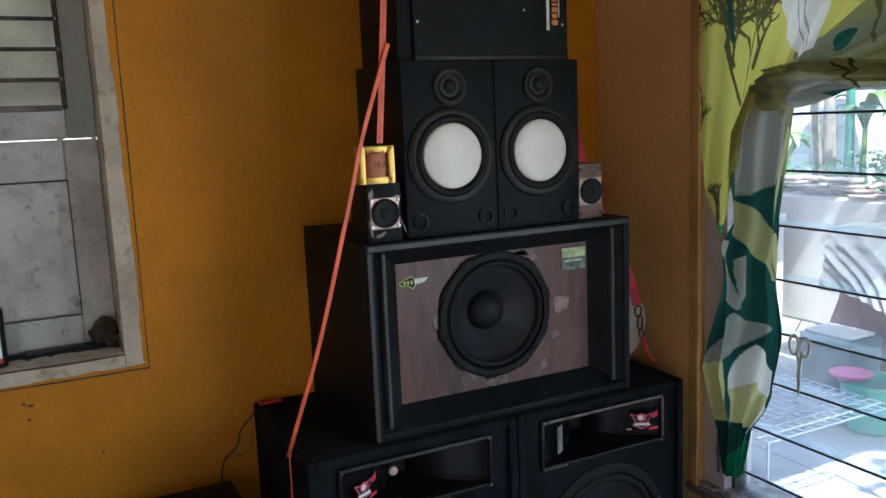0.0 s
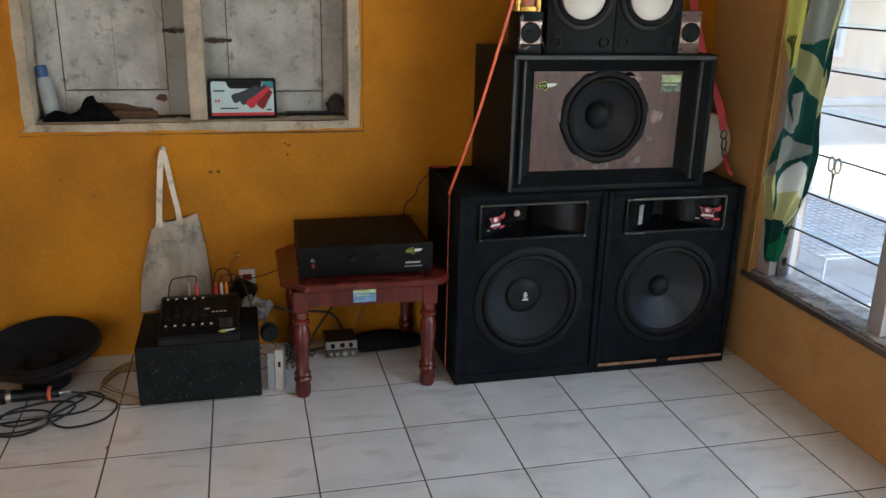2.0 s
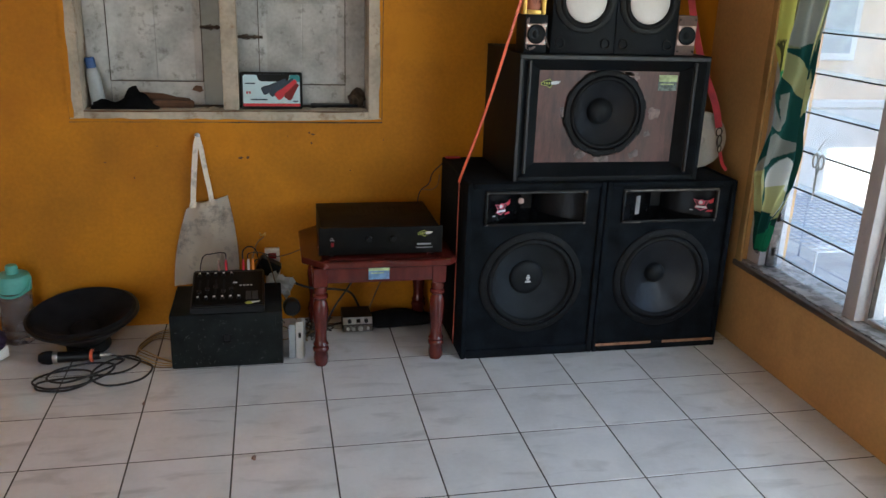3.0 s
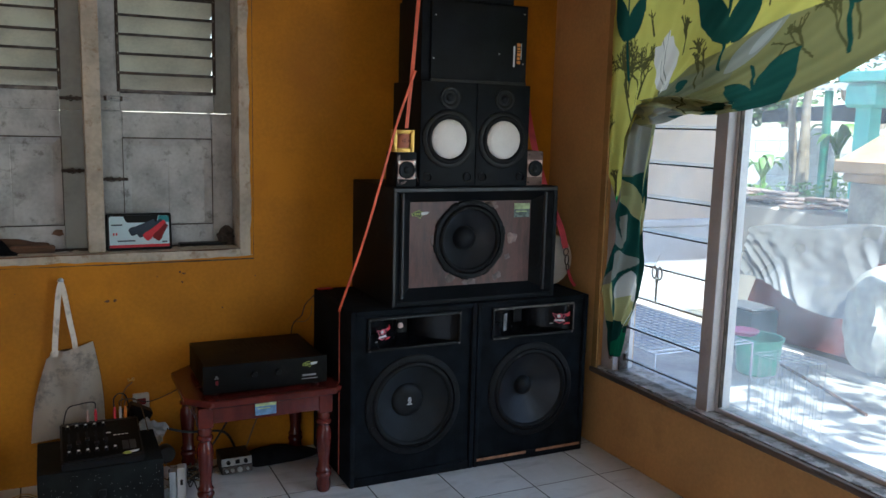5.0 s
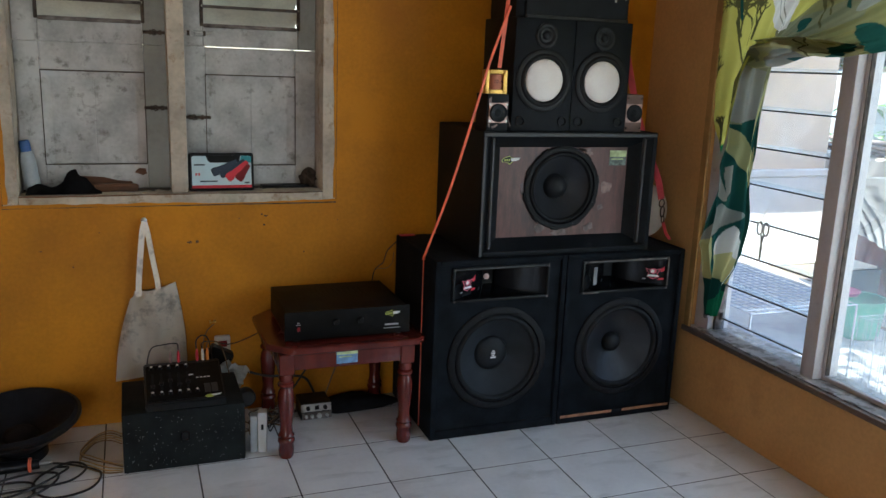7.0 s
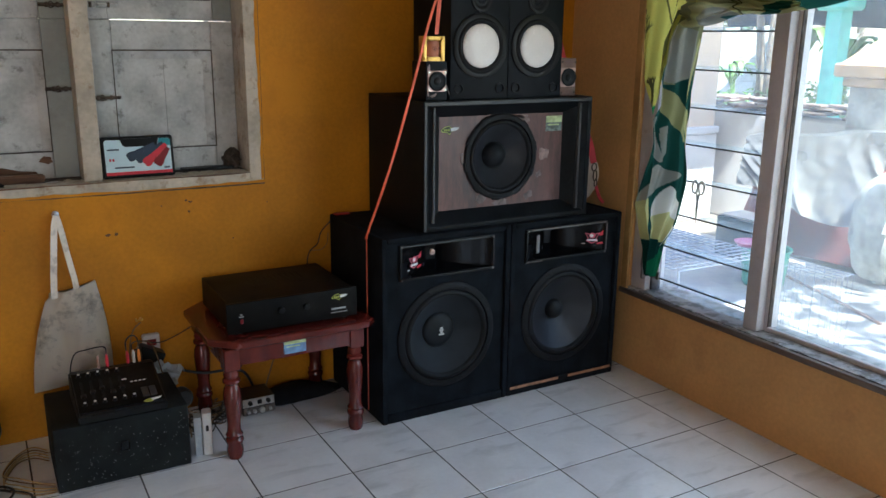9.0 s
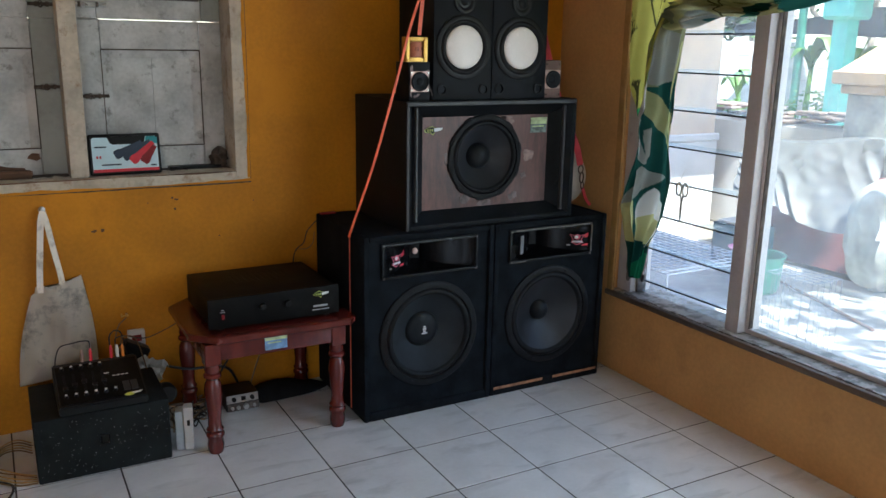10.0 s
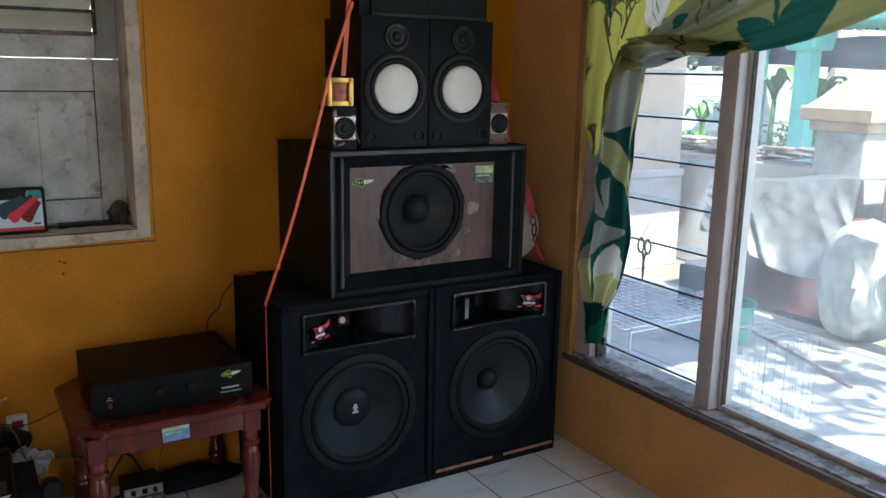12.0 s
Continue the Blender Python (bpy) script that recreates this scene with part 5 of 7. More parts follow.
for px, pz, r, mt in ((-0.034, 0.052, 0.008, "black_plastic"), (0.032, 0.052, 0.008, "black_plastic"), (-0.04, 0.018, 0.006, "steel"), (-0.018, 0.018, 0.007, "steel"), (0.010, 0.018, 0.010, "steel"), (0.04, 0.018, 0.006, "steel")):
    bm = B()
    lathe(bm, [(r, 0), (r * 0.9, 0.010), (0, 0.011)], 18, facing(px, -0.0236 if pz > 0.04 else -0.0216, pz))
    part("knob", bm, M[mt], pre)
bm = B()
bx(bm, -0.007, 0.009, -0.0275, -0.0236, 0.044, 0.060, 0.001)
part("switch", bm, M["black_plastic"], pre)

# ---- speckled box with mixer on it ----
box = thing("subwoofer_box", (0.694, 1.637, 0), "black carpeted box speckled with dust under the mixer", "speaker")
bm = B()
bx(bm, -0.194, 0.194, 0.0, 0.30, 0, 0.205, 0.006, 2)
part("cabinet", bm, M["speckle"], box)
bm = B()
bx(bm, -0.013, 0.013, -0.003, -0.0002, 0.098, 0.128, 0.004)
part("badge_recess", bm, M["black_plastic"], box)
bm = B()
for i in range(150):
    px, pz = rng.uniform(-0.185, 0.185), rng.uniform(0.015, 0.19)
    s = rng.uniform(0.0004, 0.0009)
    bx(bm, px - s, px + s, -0.0012, -0.0002, pz - s, pz + s, 0)
part("dust_flecks", bm, M["grey_print"], box, "pale dust flecks", None)
tagged(bpy.data.objects["dust_flecks"], kind="stuff")

mx = thing("audio_mixer", (0.700, 1.630, 0.2052), "black audio mixer with plugged cables on a speckled box", "mixer")
mx.scale = (1.04, 1.13, 1.0)
tiltm = Matrix.Rotation(radians(17), 4, "X")
bm = B()
poly(bm, [(-0.122, 0, 0.004), (-0.122, 0, 0.030), (-0.122, 0.19, 0.088), (-0.122, 0.215, 0.080), (-0.122, 0.215, 0.004)], (0.244, 0, 0))
bmesh.ops.bevel(bm, geom=bm.edges[:], offset=0.004, segments=2, affect="EDGES")
part("case", bm, M["black_plastic"], mx)
panel_m = Matrix.Translation((0, 0.0, 0.0305)) @ tiltm
bm = B()
bx(bm, -0.116, 0.116, 0.012, 0.185, 0.0005, 0.0025, 0, 1, panel_m)
pan = part("top_panel", bm, M["amp_black"], mx)
for row, yy in ((0, 0.040), (1, 0.168)):
    for i in range(6 if row == 0 else 5):
        bm = B()
        lathe(bm, [(0.0065, 0.002), (0.0055, 0.013), (0, 0.0135)], 12, panel_m @ Matrix.Translation((-0.098 + 0.027 * i, yy, 0)))
        k = part("knob", bm, M["black_plastic"], pan)
        bm = B()
        lathe(bm, [(0.0042, 0.0136), (0.004, 0.0148), (0, 0.015)], 10, panel_m @ Matrix.Translation((-0.098 + 0.027 * i, yy, 0)))
        part("knob_cap", bm, M["white_print"], k, "white knob cap")
for i in range(5):
    bm = B()
    bx(bm, -0.1, -0.092, 0.062, 0.145, 0.002, 0.0034, 0, 1, panel_m @ Matrix.Translation((0.027 * i, 0, 0)))
    s = part("fader_slot", bm, M["surround"], pan)
    bm = B()
    bx(bm, -0.103, -0.089, 0.07, 0.084, 0.002, 0.010, 0.002, 1, panel_m @ Matrix.Translation((0.027 * i, 0.012 * (i % 3), 0)))
    part("fader", bm, M["black_plastic"], s)
for i in range(2):
    bm = B()
    bx(bm, 0.060 + 0.022 * i, 0.079 + 0.022 * i, 0.03, 0.075, 0.002, 0.004, 0.001, 1, panel_m)
    part("meter", bm, M["edge_grey"], pan, "dark level meter")
bm = B()
for i in range(4):
    bx(bm, 0.038 + 0.012 * i, 0.046 + 0.012 * i, 0.106, 0.110, 0.002, 0.0034, 0, 1, panel_m)
bx(bm, 0.016, 0.030, 0.122, 0.127, 0.002, 0.0034, 0, 1, panel_m)
part("button_row", bm, M["white_print"], pan, "", None)
e = new("emblem")
e.parent = pan
bm = B()
poly(bm, [panel_m @ Vector((0.078 + 0.024 * a, 0.012 + 0.015 * b, 0.003)) for a, b in ((-0.9, -0.05), (-0.5, 0.4), (0.0, 0.5), (0.3, 0.1), (0.2, -0.4), (-0.4, -0.5))], panel_m.to_3x3() @ Vector((0, 0, 0.001)))
part("emblem_shape", bm, M["yellow_print"], e, "lime emblem", None)
bm = B()
poly(bm, [panel_m @ Vector((0.078 + 0.024 * a, 0.012 + 0.015 * b, 0.0042)) for a, b in ((0.0, 0.35), (1.3, 0.5), (1.0, 0.0), (0.2, -0.2))], panel_m.to_3x3() @ Vector((0, 0, 0.001)))
part("emblem_wing", bm, M["white_print"], e, "", None)
for x, mt in ((-0.035, "pink_metal"), (-0.010, "red_print"), (0.050, "red_print"), (0.068, "white_plastic"), (0.084, "orange_print")):
    bm = B()
    tube(bm, [(x, 0.195, 0.086), (x, 0.199, 0.112), (x, 0.200, 0.126)], [0.0048, 0.0052, 0.003], 10)
    part("plug", bm, M[mt], mx, "plugged audio jack")


def cable(name, at, pts, r, mt, label, n=8, group=""):
    o = Vector(at)
    bm = B()
    tube(bm, [Vector(p) - o for p in smooth_path(pts, n)], r, 8)
    return solo(name, bm, M[mt], at, label, "cable", group, smooth=60)


cable("audio_cable", (0.69, 1.86, 0.33), [(0.69, 1.860, 0.332), (0.685, 1.865, 0.355), (0.64, 1.90, 0.342), (0.60, 1.935, 0.315), (0.585, 1.96, 0.22), (0.60, 1.975, 0.10), (0.66, 2.0, 0.004)], 0.002, "rubber", "thin black cable plugged into the mixer", 8, "loose cables")
cable("audio_cable", (0.75, 1.86, 0.33), [(0.750, 1.86, 0.332), (0.752, 1.865, 0.362), (0.775, 1.90, 0.366), (0.80, 1.94, 0.33), (0.82, 1.98, 0.20), (0.84, 2.0, 0.08), (0.90, 2.0, 0.004)], 0.0024, "rubber", "thin black cable plugged into the mixer", 8, "loose cables")
cable("audio_cable", (0.784, 1.86, 0.33), [(0.784, 1.86, 0.332), (0.795, 1.87, 0.35), (0.84, 1.90, 0.32), (0.88, 1.93, 0.16), (0.93, 1.96, 0.05), (1.0, 1.97, 0.004)], 0.0022, "brown_wire", "brown cable plugged into the mixer", 8, "loose cables")
cable("audio_cable", (0.768, 1.86, 0.33), [(0.768, 1.86, 0.332), (0.772, 1.88, 0.345), (0.81, 1.95, 0.325), (0.88, 2.0, 0.29), (0.955, 2.03, 0.30), (1.02, 2.035, 0.33)], 0.0018, "rubber", "thin black cable along the wall", 8, "loose cables")

# ---- outlet with plugs on the wall ----
sock = thing("power_socket", (0.858, YB, 0.235), "white wall socket strip with red switch on orange wall", "socket")
bm = B()
bx(bm, -0.029, 0.029, -0.024, -0.0005, -0.07, 0.076, 0.006, 2)
part("housing", bm, M["white_plastic"], sock)
bm = B()
bx(bm, -0.016, 0.016, -0.028, -0.0242, 0.036, 0.060, 0.002)
part("switch", bm, M["dark_red"], sock, "dark red switch")
bm = B()
lathe(bm, [(0.019, 0), (0.019, 0.004), (0.015, 0.003), (0.014, -0.002), (0, -0.002)], 24, facing(0, -0.0242, -0.018))
part("outlet_face", bm, M["white_plastic"], sock)
ad = thing("power_adapter", (0.842, YB - 0.028, 0.246), "black plug-in power adapter in the wall socket", "adapter")
bm = B()
bx(bm, -0.044, 0.044, -0.056, 0.0, -0.028, 0.032, 0.010, 3, Matrix.Rotation(radians(28), 4, "Y"))
part("body", bm, M["black_plastic"], ad)
bm = B()
tube(bm, smooth_path([(0.02, -0.03, -0.025), (0.022, -0.028, -0.05), (0.018, -0.022, -0.062)], 5), 0.013, 10)
part("plug", bm, M["rust"], ad)
bm = B()
g = random.Random(3)
n = 7
vs = [[bm.verts.new((0.105 * (i / n - 0.5), 0.016 * g.uniform(-1, 1), 0.090 * (j / n - 0.5) + 0.012 * g.uniform(-1, 1))) for j in range(n + 1)] for i in range(n + 1)]
for i in range(n):
    for j in range(n):
        bm.faces.new((vs[i][j], vs[i + 1][j], vs[i + 1][j + 1], vs[i][j + 1]))
bmesh.ops.solidify(bm, geom=bm.faces[:], thickness=0.0012)
pp = solo("crumpled_paper", bm, M["white_print"], (0.882, 1.955, 0.185), "crumpled white paper tucked behind the mixer", "paper", smooth=None)
pp.rotation_euler = (0.3, 0.4, 0.1)
bm = B()
lathe(bm, [(0, 0), (0.028, 0), (0.034, 0.012), (0.034, 0.05), (0.026, 0.062), (0, 0.062)], 20)
rl = solo("cable_reel", bm, M["rubber"], (0.925, 1.95, 0.102), "round black plug hanging behind the box", "plug")
rl.rotation_euler = (radians(80), 0.3, 0)
bm = B()
tube(bm, [(0, 0.0, 0), (0, -0.028, 0.004)], 0.0045, 10)
tube(bm, [(0.0, -0.006, 0), (-0.016, -0.012, -0.004), (-0.018, -0.02, 0.008)], 0.003, 8)
solo("wall_hook", bm, M["gold"], (0.832, YB, 0.368), "small brass hook screwed into orange wall", "hook")
cable("power_cable", (0.83, 2.03, 0.36), [(0.828, 2.034, 0.362), (0.80, 2.03, 0.335), (0.784, 2.02, 0.28), (0.782, 2.01, 0.20), (0.80, 2.0, 0.09), (0.83, 1.99, 0.004)], 0.0024, "brown_wire", "brown power cable hanging from a hook", 8, "loose cables")
cable("power_cable", (0.82, 2.0, 0.29), [(0.820, 1.99, 0.268), (0.80, 1.985, 0.285), (0.785, 1.985, 0.262), (0.79, 1.98, 0.19), (0.83, 1.975, 0.09), (0.87, 1.96, 0.004)], 0.0028, "rubber", "black adapter cable hanging down", 8, "loose cables")
cable("power_cable", (0.88, 2.0, 0.2), [(0.866, 1.998, 0.190), (0.90, 1.995, 0.205), (0.95, 1.985, 0.178), (1.02, 1.97, 0.160), (1.10, 1.98, 0.150), (1.17, 2.0, 0.12), (1.22, 2.01, 0.02), (1.27, 2.0, 0.005)], 0.0050, "rubber", "thick black power cable under the table", 8, "loose cables")
cable("power_cable", (1.15, 1.98, 0.1), [(1.06, 1.95, 0.006), (1.10, 1.97, 0.08), (1.16, 1.99, 0.16), (1.22, 2.0, 0.26), (1.26, 2.01, 0.33)], 0.0040, "rubber", "black cable hanging behind the table", 8, "loose cables")
cable("power_cable", (1.25, 1.98, 0.1), [(1.20, 1.94, 0.006), (1.24, 1.97, 0.07), (1.29, 2.0, 0.17), (1.34, 2.01, 0.24), (1.40, 2.015, 0.25), (1.44, 2.02, 0.2)], 0.0030, "brown_wire", "brown cable hanging behind the table", 8, "loose cables")
cable("power_cable", (1.3, 1.92, 0.005), [(0.94, 1.85, 0.006), (1.02, 1.90, 0.006), (1.10, 1.96, 0.006), (1.25, 1.99, 0.006), (1.36, 1.95, 0.006), (1.43, 1.98, 0.006), (1.50, 1.93, 0.006)], 0.0045, "rubber", "black cable lying under the table", 8, "loose cables")
cable("speaker_wire", (1.5, 2.04, 0.6), [(1.56, 2.03, 0.680), (1.535, 2.036, 0.648), (1.50, 2.042, 0.61), (1.485, 2.044, 0.565), (1.455, 2.044, 0.540), (1.442, 2.044, 0.50), (1.438, 2.040, 0.40), (1.44, 2.04, 0.30)], 0.0022, "rubber", "thin dark speaker wire along the wall", 8, "loose cables")
cable("speaker_wire", (1.5, 2.04, 0.55), [(1.528, 2.043, 0.602), (1.522, 2.045, 0.560), (1.50, 2.046, 0.540), (1.47, 2.046, 0.540), (1.452, 2.046, 0.541)], 0.0016, "brown_wire", "thin dark speaker wire along the wall", 8, "loose cables")
# tangle of wires on the floor behind the box and table
for i in range(7):
    x0, y0 = 0.93 + 0.02 * i, 1.86 + 0.012 * i
    pts = [(x0 + rng.uniform(-0.05, 0.06), min(2.03, y0 + rng.uniform(-0.08, 0.10)), 0.006 + 0.012 * (k % 3)) for k in range(9)]
    cable("tangled_wire", (x0, y0, 0.006), pts, 0.0022, "rubber" if i % 3 else "brown_wire", "thin tangled wire on the tiled floor", 6, "tangled wires")
# Dark mound added where the floor under the table lies in shade.
bm = B()
lathe(bm, [(0, 0.0), (0.16, 0.0), (0.17, 0.012), (0.13, 0.032), (0.06, 0.045), (0, 0.05)], 26, Matrix.Diagonal((1.2, 0.42, 1, 1)))
for v in bm.verts:
    v.co += noise.noise_vector(v.co * 14) * 0.012
    v.co.z = max(v.co.z, 0.001)
solo("dark_floor_mound", bm, M["black_cloth"], (1.34, 1.975, 0), "dark mound added for the dark area under the table", "cloth", smooth=60)

# white plastic light stick between box and table
lan = thing("plastic_container", (0.942, 1.69, 0), "slim clear and white plastic case standing on the floor", "case")
bm = B()
bx(bm, -0.004, 0.026, -0.022, 0.022, 0, 0.148, 0.006, 2)
part("white_case", bm, M["white_plastic"], lan)
bm = B()
bx(bm, -0.030, -0.005, -0.020, 0.024, 0, 0.135, 0.005, 2)
part("grey_case", bm, M["grey_bottle"], lan)
bm = B()
bx(bm, 0.007, 0.016, -0.0235, -0.0222, 0.086, 0.106, 0.001)
part("slot", bm, M["black_plastic"], lan)
lan.rotation_euler = (0, 0, radians(-12))

# ---- things on the floor to the left ----
jug = thing("water_jug", (-0.080, 1.965, 0), "large cloudy plastic water bottle with teal lid by the wall", "bottle")
bm = B()
prof = [(0, 0.001), (0.052, 0.001), (0.058, 0.008)]
for k in range(6):
    z = 0.02 + k * 0.03
    prof += [(0.058, z), (0.055, z + 0.006), (0.058, z + 0.012)]
prof += [(0.060, 0.215), (0.058, 0.235), (0.050, 0.248)]
lathe(bm, prof, 36)
part("body", bm, M["bottle_clear"], jug, "ribbed cloudy plastic body", 50)
bm = B()
lathe(bm, [(0.061, 0.205), (0.0615, 0.25), (0.055, 0.264), (0.035, 0.268), (0, 0.268)], 32)
part("lid", bm, M["teal_plastic"], jug, "teal screw lid")
bm = B()
lathe(bm, [(0.021, 0.268), (0.022, 0.292), (0.018, 0.300), (0, 0.301)], 20)
part("spout_cap", bm, M["teal_plastic"], jug)
bm = B()
tube(bm, smooth_path([(-0.062, -0.006, 0.252), (-0.055, -0.04, 0.215), (-0.02, -0.063, 0.198), (0.02, -0.063, 0.198), (0.055, -0.04, 0.215), (0.062, -0.006, 0.252)], 6), 0.005, 8)
part("carry_handle", bm, M["teal_plastic"], jug)

sw = thing("loose_woofer", (0.185, 1.855, 0), "large black bare woofer lying face up on the floor", "speaker")
tm4 = Matrix.Translation((0.0, 0.0, 0.0)) @ Matrix.Rotation(radians(7), 4, "X") @ Matrix.Rotation(radians(-3), 4, "Y")
bm = B()
lathe(bm, [(0, 0.006), (0.072, 0.006), (0.078, 0.012), (0.078, 0.045), (0.070, 0.050), (0.05, 0.052)], 36, tm4)
part("magnet", bm, M["black_plastic"], sw)
bm = B()
lathe(bm, [(0.072, 0.050), (0.095, 0.066), (0.140, 0.100), (0.172, 0.128), (0.190, 0.140), (0.196, 0.146), (0.196, 0.154), (0.186, 0.158)], 48, tm4)
part("basket", bm, M["black_plastic"], sw, smooth=50)
bm = B()
lathe(bm, [(0.186, 0.1575), (0.176, 0.166), (0.164, 0.160), (0.155, 0.150), (0.10, 0.110), (0.055, 0.086)], 48, tm4)
part("cone", bm, M["black_cloth"], sw, smooth=60)
bm = B()
lathe(bm, [(0.056, 0.086), (0.048, 0.100), (0.028, 0.110), (0, 0.113)], 32, tm4)
part("dust_cap", bm, M["black_cloth"], sw, smooth=60)
bm = B()
bx(bm, -0.012, 0.012, -0.0015, 0.0015, -0.0015, 0.0015, 0, 1, Matrix.Translation((-0.09, -0.158, 0.108)) @ Matrix.Rotation(radians(-25), 4, "Y"))
part("paper_tag", bm, M["white_print"], sw, "", None)

mic = thing("microphone", (0.15, 1.735, 0.0), "black wired microphone with red ring lying on its cable", "microphone")
mm = Matrix.Translation((0, 0, 0.027)) @ Matrix.Rotation(radians(90), 4, "Y") @ Matrix.Rotation(radians(0), 4, "Z")
bm = B()
lathe(bm, [(0, -0.112), (0.014, -0.110), (0.022, -0.098), (0.0245, -0.080), (0.0245, -0.070), (0.021, -0.062)], 24, mm)
part("grille", bm, M["black_cloth"], mic, "dark round grille")
bm = B()
lathe(bm, [(0.0215, -0.062), (0.0225, -0.058), (0.0225, -0.050), (0.020, -0.046)], 24, mm)
part("collar", bm, M["steel"], mic, "thin steel collar")
bm = B()
lathe(bm, [(0.020, -0.046), (0.0195, 0.0), (0.016, 0.075), (0.0155, 0.094)], 24, mm)
part("handle", bm, M["black_plastic"], mic)
bm = B()
lathe(bm, [(0.0165, 0.060), (0.024, 0.062), (0.024, 0.070), (0.0168, 0.072)], 24, mm)
part("ring", bm, M["rope"], mic, "bright red rubber ring")
bm = B()
lathe(bm, [(0.008, 0.094), (0.008, 0.128), (0.005, 0.134), (0, 0.134)], 16, mm)
part("plug", bm, M["steel"], mic)
pts = [(0.283, 1.735, 0.024), (0.32, 1.735, 0.016), (0.37, 1.72, 0.006), (0.43, 1.66, 0.005), (0.40, 1.565, 0.005), (0.30, 1.535, 0.005), (0.235, 1.60, 0.006), (0.25, 1.69, 0.007), (0.33, 1.75, 0.012), (0.385, 1.70, 0.013), (0.34, 1.625, 0.010),
       (0.24, 1.60, 0.012), (0.13, 1.60, 0.006), (0.07, 1.58, 0.005), (0.085, 1.53, 0.005), (0.17, 1.515, 0.005), (0.235, 1.55, 0.012), (0.235, 1.62, 0.018), (0.165, 1.66, 0.010), (0.085, 1.63, 0.012), (0.055, 1.575, 0.012),
       (0.115, 1.52, 0.013), (0.215, 1.525, 0.018), (0.29, 1.60, 0.018), (0.30, 1.67, 0.018), (0.22, 1.69, 0.018), (0.12, 1.65, 0.018), (0.10, 1.58, 0.019), (0.16, 1.545, 0.020), (0.24, 1.58, 0.025), (0.33, 1.68, 0.026), (0.30, 1.71, 0.020)]
cable("microphone_cable", (0.25, 1.62, 0.005), pts, 0.0038, "rubber", "coiled black microphone cable on the tiled floor", 8, "loose cables")
for i in range(5):
    o = rng.uniform(-0.01, 0.012)
    pts = [(0.497, 1.65 + 0.012 * i, 0.004), (0.45, 1.66 + 0.014 * i + o, 0.005 + 0.003 * i), (0.40, 1.69 + 0.018 * i, 0.006 + 0.003 * i), (0.36, 1.76 + 0.02 * i + o, 0.005), (0.40, 1.88 + 0.01 * i, 0.006 + 0.002 * i), (0.45, 1.90 + 0.02 * i, 0.005), (0.492, 1.86 + 0.02 * i, 0.005)]
    cable("thin_wire", (0.43, 1.75, 0.005), pts, 0.0022, "tan_wire" if i % 3 else "brown_wire", "thin tan wire looped on the floor beside the box", 7, "tan wires")
bm = B()
bmesh.ops.create_icosphere(bm, subdivisions=4, radius=0.06)
for v in bm.verts:
    v.co += v.co.normalized() * 0.022 * noise.noise(v.co * 30) + noise.noise_vector(v.co * 60) * 0.006
    v.co.z = max(v.co.z * 0.9 + 0.045, 0.001)
bagp = thing("plastic_packet", (-0.150, 1.84, 0), "crumpled dark purple plastic packet on the floor", "packet")
part("film", bm, M["purple"], bagp, smooth=20)
bm = B()
poly(bm, [(0.05, -0.055, 0.004), (0.075, -0.05, 0.018), (0.07, -0.03, 0.05), (0.045, -0.045, 0.035), (0.032, -0.058, 0.012)], (0.004, -0.003, 0.001))
part("torn_label", bm, M["white_plastic"], bagp, "torn white label", None)

# crumbs on the tiles
for x, y, r in ((0.435, 1.395, 0.010), (0.79, 1.02, 0.013)):
    bm = B()
    bmesh.ops.create_icosphere(bm, subdivisions=2, radius=r)
    for v in bm.verts:
        v.co += noise.noise_vector(v.co * 120) * 0.005
        v.co.z = max(v.co.z * 0.45 + 0.003, 0.0004)
        v.co.x *= 0.5
    solo("crumb", bm, M["brown_box"], (x, y, 0), "small brown crumb on the white tiled floor", "debris", "crumbs", smooth=60)

# ---- tote bag on a nail ----
bm = B()
lathe(bm, [(0, 0), (0.0035, 0), (0.0035, 0.018), (0.010, 0.020), (0.011, 0.024), (0.006, 0.028), (0, 0.029)], 14, FRONT)
solo("nail", bm, M["steel"], (0.598, YB, 0.764), "bright round-headed nail in orange wall", "nail")
tote = thing("tote_bag", (0.60, YB - 0.012, 0.17), "stained off-white canvas tote bag hanging from a nail", "bag")


def bag_sheet(front):
    bm = B()
    nx, nz = 28, 36
    rows = []
    for j in range(nz + 1):
        k = j / nz
        # corners: bottom left, bottom right, top left, top right
        L = Vector((-0.121, 0, -0.002)).lerp(Vector((-0.054, 0, 0.335)), k)
        R = Vector((0.129, 0, 0.021)).lerp(Vector((0.097, 0, 0.361)), k)
        L.x += -0.012 * math.sin(math.pi * min(1, k * 1.1)) + (0.010 if k > 0.92 else 0)
        R.x += 0.010 * math.sin(math.pi * k)
        row = []
        for i in range(nx + 1):
            u = i / nx
            p = L.lerp(R, u)
            edge = min(u, 1 - u, k * 1.2 + 0.02) * 4
            puff = 0.016 * min(1, edge) * (1 if front else 0.0)
            fold = 0.008 * math.sin(9 * u + 3.5 * k) * math.sin(2.2 * k + 0.4) + 0.006 * noise.noise(Vector((u * 9, k * 6, 4))) + 0.010 * noise.noise(Vector((u * 3, k * 3, 2)))
            p.y = -(puff + (0.002 if front else 0.0) + (fold * min(1, edge) if front else 0)) - 0.002
            p.z -= 0.008 * math.sin(math.pi * u) * k
            row.append(bm.verts.new(p))
        rows.append(row)
    for j in range(nz):
        for i in range(nx):
            bm.faces.new((rows[j][i], rows[j][i + 1], rows[j + 1][i + 1], rows[j + 1][i]))
    bmesh.ops.solidify(bm, geom=bm.faces[:], thickness=0.0015)
    return bm


